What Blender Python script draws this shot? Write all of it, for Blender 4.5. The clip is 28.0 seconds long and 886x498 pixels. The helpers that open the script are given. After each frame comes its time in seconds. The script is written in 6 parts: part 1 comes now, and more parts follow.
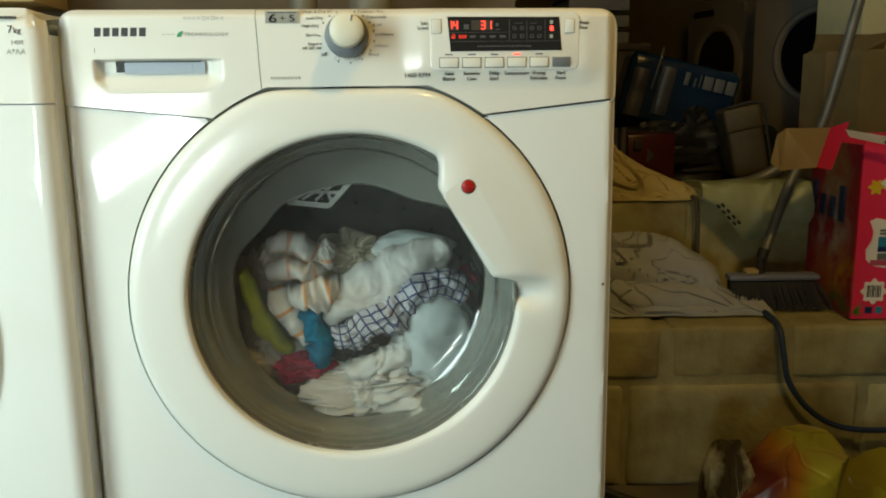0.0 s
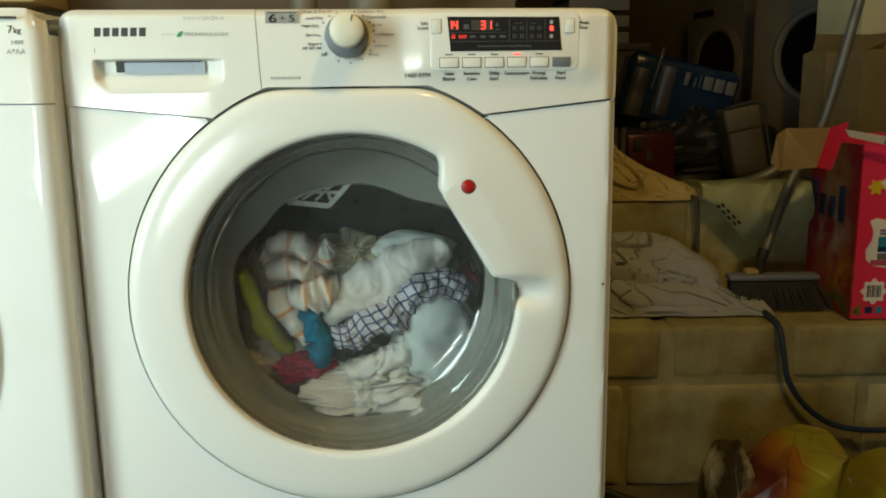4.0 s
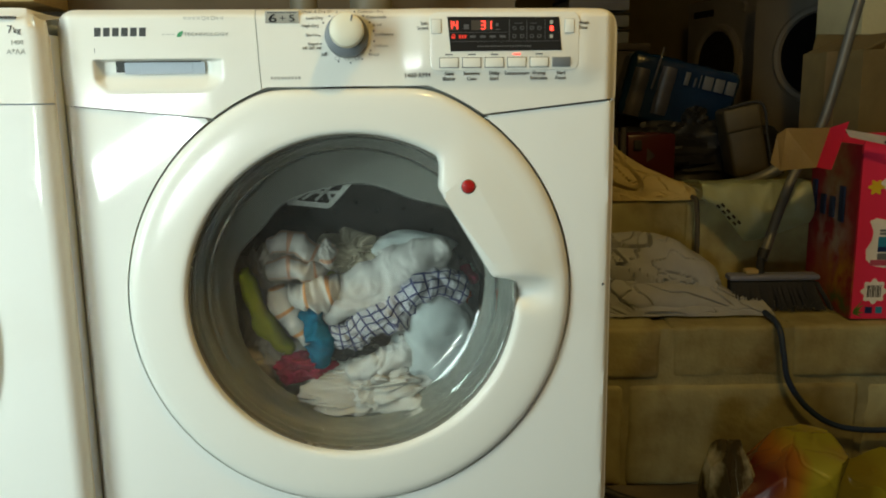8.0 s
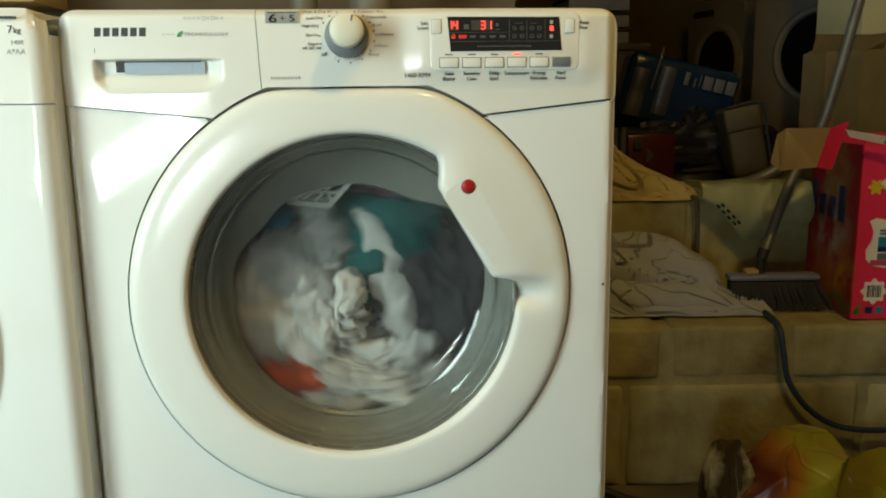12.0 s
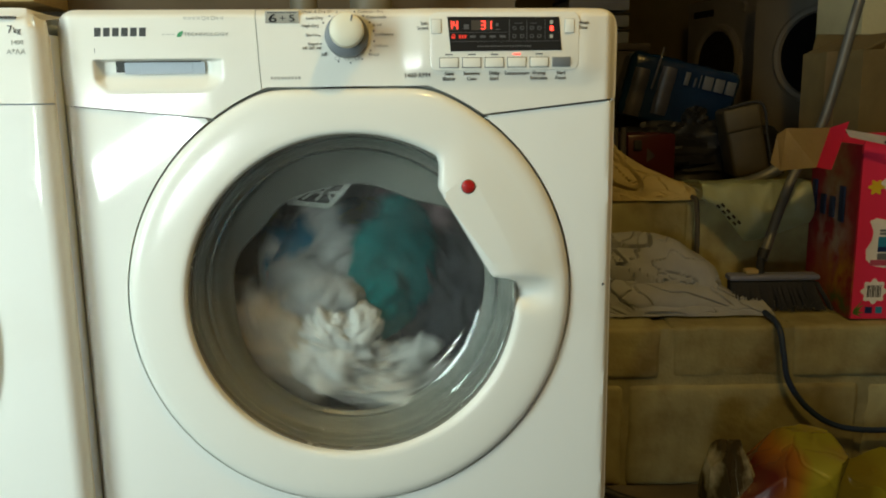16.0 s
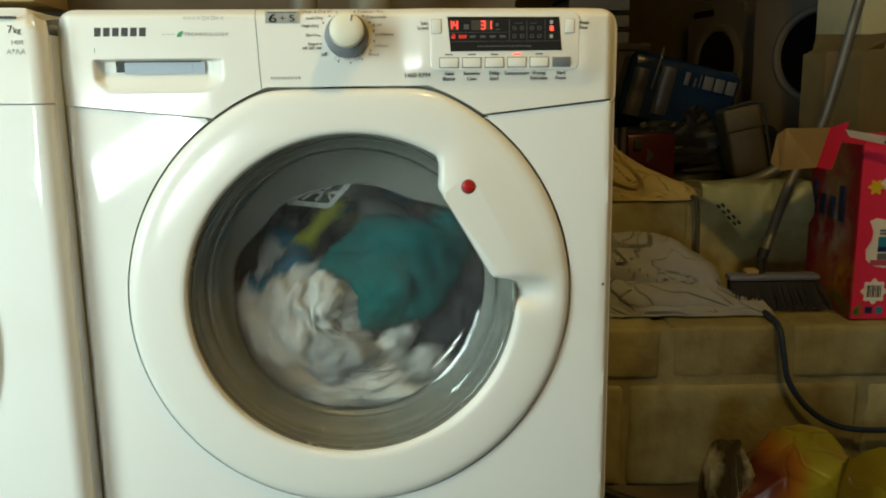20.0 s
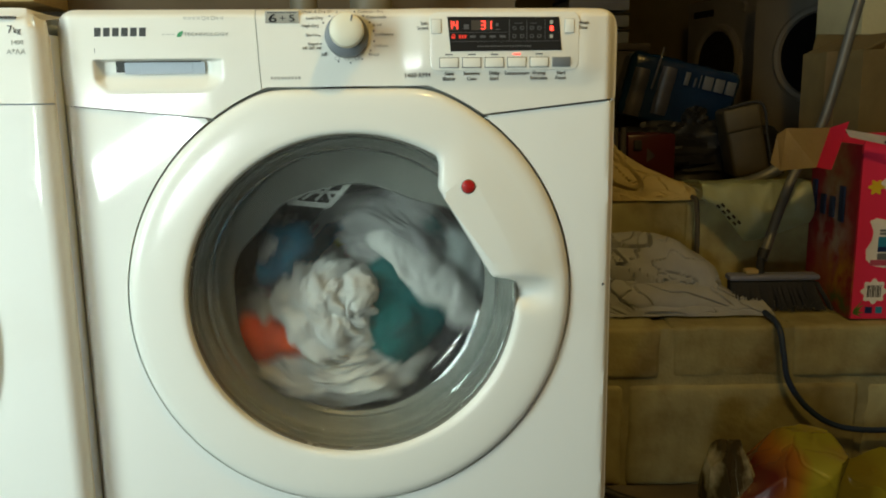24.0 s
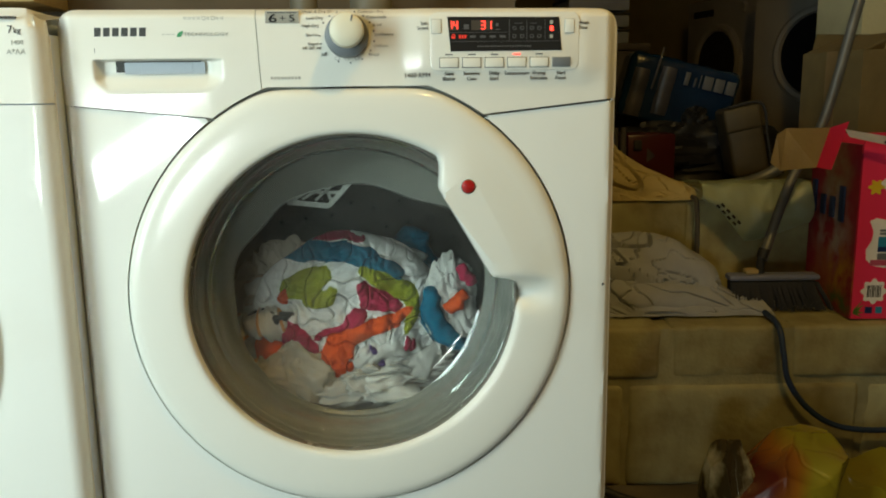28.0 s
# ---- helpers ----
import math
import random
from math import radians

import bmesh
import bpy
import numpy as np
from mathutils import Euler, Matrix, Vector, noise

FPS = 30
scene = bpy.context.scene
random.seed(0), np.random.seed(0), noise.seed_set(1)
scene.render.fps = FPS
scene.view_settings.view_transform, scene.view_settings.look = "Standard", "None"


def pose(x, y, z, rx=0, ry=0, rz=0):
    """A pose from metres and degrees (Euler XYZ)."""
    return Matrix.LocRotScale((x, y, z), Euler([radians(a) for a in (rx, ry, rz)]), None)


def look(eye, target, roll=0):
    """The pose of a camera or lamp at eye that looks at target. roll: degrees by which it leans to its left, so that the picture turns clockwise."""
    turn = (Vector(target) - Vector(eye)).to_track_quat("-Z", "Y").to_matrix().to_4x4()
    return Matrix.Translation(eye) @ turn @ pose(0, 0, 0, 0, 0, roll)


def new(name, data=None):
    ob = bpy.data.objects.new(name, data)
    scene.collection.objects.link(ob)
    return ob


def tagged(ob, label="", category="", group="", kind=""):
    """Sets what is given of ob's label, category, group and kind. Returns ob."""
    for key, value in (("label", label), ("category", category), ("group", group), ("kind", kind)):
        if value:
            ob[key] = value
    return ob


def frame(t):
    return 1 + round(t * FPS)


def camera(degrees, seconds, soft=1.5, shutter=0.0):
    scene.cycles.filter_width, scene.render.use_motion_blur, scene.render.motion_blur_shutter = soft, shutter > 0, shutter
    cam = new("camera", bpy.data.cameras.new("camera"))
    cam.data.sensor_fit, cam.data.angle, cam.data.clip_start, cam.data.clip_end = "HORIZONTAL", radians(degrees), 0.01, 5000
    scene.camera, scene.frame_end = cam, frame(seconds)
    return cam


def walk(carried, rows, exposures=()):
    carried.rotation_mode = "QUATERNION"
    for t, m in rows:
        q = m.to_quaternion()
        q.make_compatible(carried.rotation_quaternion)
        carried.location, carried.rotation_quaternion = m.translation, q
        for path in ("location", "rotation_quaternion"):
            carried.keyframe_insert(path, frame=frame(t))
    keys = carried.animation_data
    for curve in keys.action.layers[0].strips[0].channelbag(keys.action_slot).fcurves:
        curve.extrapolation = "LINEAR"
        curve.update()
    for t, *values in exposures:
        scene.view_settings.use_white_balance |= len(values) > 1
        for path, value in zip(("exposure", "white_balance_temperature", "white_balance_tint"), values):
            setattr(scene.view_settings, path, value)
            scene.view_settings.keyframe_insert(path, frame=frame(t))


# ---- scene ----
cam = camera(57.14, 28.0, soft=1.9, shutter=0.65)
EYE = (0.0126, -0.8996, 0.7575)
PAN, TILT, ROLL = 5.565, 10.656, -0.756
_a, _b = radians(PAN), radians(TILT)
AIM = (EYE[0] + math.sin(_a) * math.cos(_b), EYE[1] + math.cos(_a) * math.cos(_b), EYE[2] - math.sin(_b))
STAND = look(EYE, AIM, ROLL)
walk(cam, [(0.0, STAND), (28.0, STAND)], exposures=((0.0, 0.0, 6500, 10), (28.0, 0.0, 6500, 10)))

# ---------------------------------------------------------------- world and lights
world = bpy.data.worlds.new("world")
scene.world = world
world.use_nodes = True
_sky = world.node_tree.nodes.new("ShaderNodeTexSky")
_sky.sky_type, _sky.sun_disc = "NISHITA", False
_sky.sun_elevation, _sky.sun_rotation = radians(35), radians(200)
_bg = world.node_tree.nodes["Background"]
_bg.inputs["Strength"].default_value = 0.08
world.node_tree.links.new(_sky.outputs["Color"], _bg.inputs["Color"])


def area_lamp(name, m, sx, sy, power, color, spread=180.0):
    data = bpy.data.lights.new(name, "AREA")
    data.shape, data.size, data.size_y, data.energy, data.color = "RECTANGLE", sx, sy, power, color
    data.spread = radians(spread)
    ob = new(name, data)
    ob.matrix_world = m
    return ob


# daylight through the low window behind the camera, and an added, unseen west source for the falloff
area_lamp("window_daylight", look((-0.86, -2.44, 0.56), (-0.52, 0.0, 0.60), 33), 0.46, 0.11, 1.9, (0.86, 1.0, 0.98), 64)
area_lamp("door_daylight", look((-1.27, -1.02, 0.95), (-0.30, 0.0, 0.55)), 0.46, 1.10, 24.0, (0.79, 1.0, 0.97))
# the warm bulb under the ceiling
_bulb = bpy.data.lights.new("bulb", "POINT")
_bulb.energy, _bulb.color, _bulb.shadow_soft_size = 25.0, (1.0, 0.655, 0.175), 0.035
new("bulb", _bulb).location = (0.42, -0.66, 1.84)


# ---------------------------------------------------------------- materials
def material(name, color, other=None, rough=0.5, metal=0.0, grain=30.0, spread=0.5, bump=0.0, bump_scale=200.0,
             bump_far=0.002, coat=0.0, stain=None, stain_scale=4.0, stain_cut=(0.5, 0.7), each=0.0, trans=0.0, ior=1.45, glow=0.0,
             sheen=0.0, rough_vary=0.08, detail=6.0, stretch=(1, 1, 1)):
    m = bpy.data.materials.new(name)
    m.use_nodes = True
    nt = m.node_tree
    b = nt.nodes["Principled BSDF"]
    other = other or tuple(c * 0.82 for c in color)
    tc = nt.nodes.new("ShaderNodeTexCoord")
    mp = nt.nodes.new("ShaderNodeMapping")
    mp.inputs["Scale"].default_value = stretch
    nt.links.new(tc.outputs["Object"], mp.inputs["Vector"])
    n1 = nt.nodes.new("ShaderNodeTexNoise")
    n1.inputs["Scale"].default_value, n1.inputs["Detail"].default_value = grain, detail
    nt.links.new(mp.outputs["Vector"], n1.inputs["Vector"])
    r1 = nt.nodes.new("ShaderNodeValToRGB")
    r1.color_ramp.elements[0].position, r1.color_ramp.elements[1].position = 0.5 - spread / 2, 0.5 + spread / 2
    r1.color_ramp.elements[0].color, r1.color_ramp.elements[1].color = (*other, 1), (*color, 1)
    nt.links.new(n1.outputs["Fac"], r1.inputs["Fac"])
    out = r1.outputs["Color"]
    if stain:
        n2 = nt.nodes.new("ShaderNodeTexNoise")
        n2.inputs["Scale"].default_value, n2.inputs["Detail"].default_value = stain_scale, 4
        nt.links.new(tc.outputs["Object"], n2.inputs["Vector"])
        r2 = nt.nodes.new("ShaderNodeValToRGB")
        r2.color_ramp.elements[0].position, r2.color_ramp.elements[1].position = stain_cut
        nt.links.new(n2.outputs["Fac"], r2.inputs["Fac"])
        mx = nt.nodes.new("ShaderNodeMix")
        mx.data_type = "RGBA"
        nt.links.new(r2.outputs["Color"], mx.inputs["Factor"])
        nt.links.new(out, mx.inputs["A"])
        mx.inputs["B"].default_value = (*stain, 1)
        out = mx.outputs["Result"]
    if each:
        oi = nt.nodes.new("ShaderNodeObjectInfo")
        hv = nt.nodes.new("ShaderNodeHueSaturation")
        mr = nt.nodes.new("ShaderNodeMapRange")
        mr.inputs["To Min"].default_value, mr.inputs["To Max"].default_value = 1 - each, 1 + each
        nt.links.new(oi.outputs["Random"], mr.inputs["Value"])
        nt.links.new(mr.outputs["Result"], hv.inputs["Value"])
        nt.links.new(out, hv.inputs["Color"])
        out = hv.outputs["Color"]
    nt.links.new(out, b.inputs["Base Color"])
    rr = nt.nodes.new("ShaderNodeMapRange")
    rr.inputs["To Min"].default_value, rr.inputs["To Max"].default_value = max(0.0, rough - rough_vary), min(1.0, rough + rough_vary)
    nt.links.new(n1.outputs["Fac"], rr.inputs["Value"])
    nt.links.new(rr.outputs["Result"], b.inputs["Roughness"])
    b.inputs["Metallic"].default_value = metal
    b.inputs["IOR"].default_value = ior
    b.inputs["Transmission Weight"].default_value = trans
    b.inputs["Coat Weight"].default_value = coat
    b.inputs["Sheen Weight"].default_value = sheen
    if glow:
        b.inputs["Emission Color"].default_value = (*color, 1)
        b.inputs["Emission Strength"].default_value = glow
    if bump:
        n3 = nt.nodes.new("ShaderNodeTexNoise")
        n3.inputs["Scale"].default_value, n3.inputs["Detail"].default_value = bump_scale, 5
        nt.links.new(mp.outputs["Vector"], n3.inputs["Vector"])
        bp = nt.nodes.new("ShaderNodeBump")
        bp.inputs["Strength"].default_value, bp.inputs["Distance"].default_value = bump, bump_far
        nt.links.new(n3.outputs["Fac"], bp.inputs["Height"])
        nt.links.new(bp.outputs["Normal"], b.inputs["Normal"])
    return m


def printed_cloth(name, ground, line, step, width, across=True, along=True, second=None):
    """Woven cloth with printed or woven lines, laid along the cloth's own u and v (metres)."""
    m = material(name, ground, tuple(c * 0.88 for c in ground), rough=0.95, grain=60, bump=0.35, bump_scale=700)
    nt = m.node_tree
    b = nt.nodes["Principled BSDF"]
    base = b.inputs["Base Color"].links[0].from_socket
    uv = nt.nodes.new("ShaderNodeUVMap")
    sp = nt.nodes.new("ShaderNodeSeparateXYZ")
    nt.links.new(uv.outputs["UV"], sp.inputs["Vector"])
    for axis, use, colour in (("X", across, line), ("Y", along, second or line)):
        if not use:
            continue
        md = nt.nodes.new("ShaderNodeMath")
        md.operation = "PINGPONG"
        md.inputs[1].default_value = step / 2
        nt.links.new(sp.outputs[axis], md.inputs[0])
        lt = nt.nodes.new("ShaderNodeMapRange")
        lt.inputs["From Min"].default_value, lt.inputs["From Max"].default_value = width / 2 * 1.25, width / 2 * 0.8
        nt.links.new(md.outputs[0], lt.inputs["Value"])
        mx = nt.nodes.new("ShaderNodeMix")
        mx.data_type = "RGBA"
        nt.links.new(lt.outputs["Result"], mx.inputs["Factor"])
        nt.links.new(base, mx.inputs["A"])
        mx.inputs["B"].default_value = (*colour, 1)
        base = mx.outputs["Result"]
    nt.links.new(base, b.inputs["Base Color"])
    return m


def wrinkled(m, scale=20.0, far=0.004):
    """Adds the thin, drawn-out wrinkles of wet cotton to a cloth."""
    nt = m.node_tree
    b = nt.nodes["Principled BSDF"]
    tc, mp, nz, bp = (nt.nodes.new(k) for k in ("ShaderNodeTexCoord", "ShaderNodeMapping", "ShaderNodeTexNoise", "ShaderNodeBump"))
    mp.inputs["Rotation"].default_value, mp.inputs["Scale"].default_value = (0.3, 0.6, 0.2), (0.55, 1.0, 1.5)
    nz.noise_type = "RIDGED_MULTIFRACTAL"
    nz.inputs["Scale"].default_value, nz.inputs["Detail"].default_value, nz.inputs["Distortion"].default_value = scale, 0.0, 0.9
    bp.inputs["Strength"].default_value, bp.inputs["Distance"].default_value = 0.7, far
    nt.links.new(tc.outputs["Object"], mp.inputs["Vector"])
    nt.links.new(mp.outputs["Vector"], nz.inputs["Vector"])
    nt.links.new(nz.outputs["Fac"], bp.inputs["Height"])
    nt.links.new(bp.outputs["Normal"], b.inputs["Normal"])
    return m


def cloth(name, color, dark=0.8, **more):
    m = material(name, color, tuple(c * dark for c in color), rough=0.92, grain=45, spread=0.7, bump=0.45, bump_scale=520, **more)
    m.node_tree.nodes["Principled BSDF"].inputs["Specular IOR Level"].default_value = 0.12
    return m


ENAMEL = material("white_enamel", (0.80, 0.81, 0.76), (0.775, 0.785, 0.735), rough=0.06, grain=3, rough_vary=0.01, stain=(0.74, 0.73, 0.66), stain_scale=5, stain_cut=(0.58, 0.85))
PLASTIC = material("white_plastic", (0.80, 0.79, 0.72), (0.77, 0.76, 0.68), rough=0.15, grain=5, rough_vary=0.04, bump=0.03, bump_scale=400, bump_far=0.0004,
                   stain=(0.73, 0.71, 0.62), stain_scale=9, stain_cut=(0.6, 0.9))
RINGPLASTIC = material("door_plastic", (0.79, 0.79, 0.72), (0.765, 0.765, 0.69), rough=0.18, grain=6, rough_vary=0.04, bump=0.02, bump_scale=300,
                       bump_far=0.0004, stain=(0.72, 0.70, 0.60), stain_scale=7, stain_cut=(0.62, 0.92))
CREAM = material("cream_plastic", (0.78, 0.74, 0.58), rough=0.35, grain=12)
GREYPLASTIC = material("grey_plastic", (0.17, 0.185, 0.20), rough=0.4, grain=40)
DARKGREY = material("seam_dark", (0.05, 0.05, 0.045), rough=0.7)
# Blue tint puts the cool light of the gap into the sheet's colour.
BLUELITSHEET = material("blue_lit_sheet", (0.60, 0.69, 0.84), (0.56, 0.65, 0.80), rough=0.3, grain=6)
JOINTSHADE = material("joint_shade_grey", (0.28, 0.28, 0.25), rough=0.5)
INK = material("grey_ink", (0.045, 0.045, 0.042), rough=0.6)
MIDINK = material("mid_ink", (0.17, 0.17, 0.155), rough=0.6)
PALEINK = material("pale_ink", (0.45, 0.45, 0.40), rough=0.6)
SILVER = material("silver_badge", (0.36, 0.35, 0.30), rough=0.45, grain=80)
BLACKGLASS = material("display_black", (0.026, 0.025, 0.024), rough=0.12, grain=10)
DISPLAYGREY = material("display_marks", (0.10, 0.10, 0.10), rough=0.5)
DIGITGLOW = material("painted_digit_glow", (0.09, 0.075, 0.06), rough=0.2)
LED = material("red_led", (1.0, 0.05, 0.03), rough=0.4, glow=3.2)
LEDLOW = material("red_led_dim", (0.8, 0.05, 0.03), rough=0.4, glow=0.3)
GREENLEAF = material("leaf_green", (0.05, 0.32, 0.13), rough=0.5)
REDLENS = material("red_lens", (0.52, 0.018, 0.014), (0.30, 0.010, 0.008), rough=0.22, grain=240, bump=0.5, bump_scale=500, coat=1.0)
CHROME = material("chrome", (0.6, 0.6, 0.6), rough=0.18, metal=1.0)
GASKET = material("grey_rubber", (0.132, 0.136, 0.122), (0.104, 0.108, 0.096), rough=0.35, grain=14, bump=0.1, bump_scale=60, stain=(0.10, 0.10, 0.085), stain_scale=9, stain_cut=(0.55, 0.8))
TRIM = material("dark_trim", (0.30, 0.29, 0.25), rough=0.25, metal=0.5)
# Near-black tone puts the shade inside the drum into the steel's colour.
SHADEDSTEEL = material("shaded_drum_steel", (0.034, 0.029, 0.025), (0.022, 0.019, 0.016), rough=0.5, metal=0.5, grain=25)
# White vent plastic, greyed to hold the shade under the gasket.
SHADEDVENT = material("shaded_vent_white", (0.29, 0.30, 0.28), rough=0.5)
# Grey tint dims the load behind, in place of shade from the glass.
GLASS = material("door_glass", (0.74, 0.76, 0.725), (0.73, 0.75, 0.715), rough=0.0, rough_vary=0.0, trans=1.0, ior=1.46)
# A weak diffuse mix paints a pale haze over the glass.
_nt = GLASS.node_tree
_haze, _mix, _nz, _mr = (_nt.nodes.new(k) for k in ("ShaderNodeBsdfDiffuse", "ShaderNodeMixShader", "ShaderNodeTexNoise", "ShaderNodeMapRange"))
_haze.inputs["Color"].default_value = (0.75, 0.75, 0.70, 1)
_nz.inputs["Scale"].default_value, _nz.inputs["Detail"].default_value = 8, 5
_mr.inputs["From Min"].default_value, _mr.inputs["From Max"].default_value = 0.35, 0.75
_mr.inputs["To Min"].default_value, _mr.inputs["To Max"].default_value = 0.012, 0.028
_nt.links.new(_nz.outputs["Fac"], _mr.inputs["Value"])
_nt.links.new(_mr.outputs["Result"], _mix.inputs["Fac"])
_nt.links.new(_nt.nodes["Principled BSDF"].outputs["BSDF"], _mix.inputs[1])
_nt.links.new(_haze.outputs["BSDF"], _mix.inputs[2])
_nt.links.new(_mix.outputs["Shader"], _nt.nodes["Material Output"].inputs["Surface"])
BLUEPLASTIC = material("drawer_blue", (0.42, 0.47, 0.52), rough=0.4)

CONCRETE = material("concrete_block", (0.43, 0.398, 0.205), (0.29, 0.258, 0.13), rough=0.95, grain=13, spread=0.45, bump=0.6, bump_scale=70, bump_far=0.004,
                    stain=(0.20, 0.155, 0.07), stain_scale=9, stain_cut=(0.46, 0.72), each=0.16)
MORTAR = material("mortar", (0.37, 0.338, 0.18), (0.22, 0.195, 0.10), rough=1.0, grain=16, spread=0.4, bump=0.8, bump_scale=160, bump_far=0.003)
FLOORMAT = material("floor_concrete", (0.16, 0.135, 0.10), (0.10, 0.085, 0.06), rough=0.9, grain=10, bump=0.5, bump_scale=90, stain=(0.07, 0.06, 0.045), stain_scale=3)
WALLPAINT = material("wall_paint", (0.15, 0.115, 0.075), (0.11, 0.085, 0.055), rough=0.9, grain=8, bump=0.5, bump_scale=60, bump_far=0.003, stain=(0.07, 0.055, 0.035), stain_scale=2.5)
BARNWALL = material("barn_wall", (0.26, 0.20, 0.10), (0.18, 0.14, 0.07), rough=0.9, grain=6, bump=0.5, bump_scale=50, stain=(0.20, 0.15, 0.08), stain_scale=2)
CREAMWALL = material("cream_wall", (0.62, 0.58, 0.36), (0.54, 0.50, 0.30), rough=0.9, grain=9, bump=0.5, bump_scale=70, bump_far=0.003, stain=(0.38, 0.34, 0.20), stain_scale=3)
CEILMAT = material("ceiling_paint", (0.45, 0.42, 0.36), rough=0.95, grain=5)
WOOD = material("pine_board", (0.55, 0.42, 0.20), (0.45, 0.33, 0.15), rough=0.7, grain=9, stretch=(1, 14, 14), bump=0.3, bump_scale=40)
# Box card darkened for the side turned from the light; flap card stays lighter.
SHADEDCARD = material("cardboard", (0.21, 0.158, 0.068), (0.16, 0.118, 0.050), rough=0.9, grain=18, bump=0.25, bump_scale=120, stain=(0.22, 0.155, 0.066), stain_scale=6)
PALECARD = material("bare_card", (0.52, 0.40, 0.20), (0.44, 0.33, 0.16), rough=0.9, grain=18, bump=0.25, bump_scale=120)
REDCARD = material("red_carton", (0.82, 0.040, 0.115), (0.72, 0.032, 0.095), rough=0.35, grain=9)
# Brownish tint puts the store's warm light into the dull white paint.
WARMLITWHITE = material("warm_lit_dull_white", (0.38, 0.34, 0.28), (0.29, 0.26, 0.215), rough=0.4, grain=5)
TUBDULL = material("clouded_plastic", (0.20, 0.18, 0.13), (0.13, 0.12, 0.09), rough=0.5, grain=9)
FARBLACK = material("dark_glass", (0.012, 0.012, 0.012), rough=0.15)
# Clutter tones are darkened to put the store's dimness into the colours.
DIMBLUEFILM = material("dimmed_blue_film", (0.004, 0.020, 0.052), (0.002, 0.010, 0.026), rough=0.22, grain=14, bump=0.4, bump_scale=40, bump_far=0.004)
DIMBAR = material("dimmed_pale_bar", (0.09, 0.09, 0.09), rough=0.5)
DIMWHITEFILM = material("dimmed_white_film", (0.085, 0.08, 0.085), (0.03, 0.03, 0.035), rough=0.35, grain=20, bump=0.3, bump_scale=50)
DIMRED = material("dimmed_red_plastic", (0.055, 0.004, 0.004), rough=0.35, grain=10)
DIMTAN = material("dimmed_tan_vinyl", (0.085, 0.066, 0.032), (0.045, 0.034, 0.016), rough=0.5, grain=16, bump=0.3, bump_scale=90)
POLEGREY = material("grey_tube", (0.17, 0.175, 0.17), (0.11, 0.115, 0.11), rough=0.4, metal=0.35, grain=30)
BRUSHBLUE = material("blue_grey_plastic", (0.19, 0.21, 0.31), rough=0.45, grain=20)
BRISTLE = material("grey_bristle", (0.045, 0.045, 0.048), (0.02, 0.02, 0.02), rough=0.8, grain=120, stretch=(6, 6, 0.5))
CABLEBLUE = material("blue_cable", (0.022, 0.042, 0.095), rough=0.5, grain=40)
STRAPGREY = material("strap_grey", (0.10, 0.09, 0.075), rough=0.7)
BINBAG = material("bin_bag", (0.008, 0.007, 0.006), rough=0.55, grain=20)
BLACKRUBBER = material("black_rubber", (0.02, 0.02, 0.02), rough=0.6)
NAVY = material("navy_print", (0.012, 0.03, 0.12), rough=0.4)
YELLOW = material("yellow_print", (0.75, 0.52, 0.03), rough=0.4)
PETAL = material("white_print", (0.86, 0.84, 0.80), rough=0.4)
LEAFPRINT = material("green_print", (0.10, 0.20, 0.03), rough=0.4)
CYANPRINT = material("cyan_print", (0.03, 0.25, 0.40), rough=0.4)
PINKPRINT = material("pink_print", (0.55, 0.10, 0.16), rough=0.4)

# Whites of the load are lowered to put the drum's shade into the colour.
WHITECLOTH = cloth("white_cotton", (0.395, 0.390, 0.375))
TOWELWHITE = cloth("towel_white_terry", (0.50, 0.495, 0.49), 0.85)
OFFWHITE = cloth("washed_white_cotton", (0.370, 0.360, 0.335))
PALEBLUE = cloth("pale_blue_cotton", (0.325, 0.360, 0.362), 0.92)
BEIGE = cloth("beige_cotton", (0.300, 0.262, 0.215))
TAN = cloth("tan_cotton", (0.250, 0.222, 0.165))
LIME = cloth("lime_terry", (0.205, 0.220, 0.011))
TURQ = cloth("turquoise_terry", (0.001, 0.088, 0.155))
MAGENTA = cloth("magenta_terry", (0.256, 0.013, 0.044))
ORANGE = cloth("orange_terry", (0.46, 0.052, 0.005))
PURPLE = cloth("purple_terry", (0.049, 0.024, 0.106))
TEAL = cloth("teal_jersey", (0.000, 0.073, 0.073), 0.75)
CHARCOAL = cloth("charcoal_jersey", (0.03, 0.03, 0.035), 0.6)
# A darker copy of the white cotton, for a shirt shaded deeper in.
SHADEDWHITE = cloth("shaded_white_cotton", (0.195, 0.195, 0.195))
SANDCLOTH = cloth("sand_cotton", (0.52, 0.42, 0.19), 0.75)
HEAPWHITE = cloth("dingy_white_cotton", (0.36, 0.375, 0.385), 0.85)
CHECK = printed_cloth("blue_check", (0.302, 0.302, 0.328), (0.025, 0.03, 0.09), 0.0135, 0.0026)
TEATOWEL = printed_cloth("tea_towel_check", (0.335, 0.320, 0.300), (0.31, 0.17, 0.11), 0.035, 0.0045)
TEATOWEL2 = printed_cloth("tea_towel_stripe", (0.370, 0.352, 0.325), (0.38, 0.17, 0.06), 0.034, 0.0050, across=True, along=False)
STRIPED = printed_cloth("mauve_stripe", (0.150, 0.095, 0.105), (0.075, 0.045, 0.052), 0.014, 0.006, along=False)


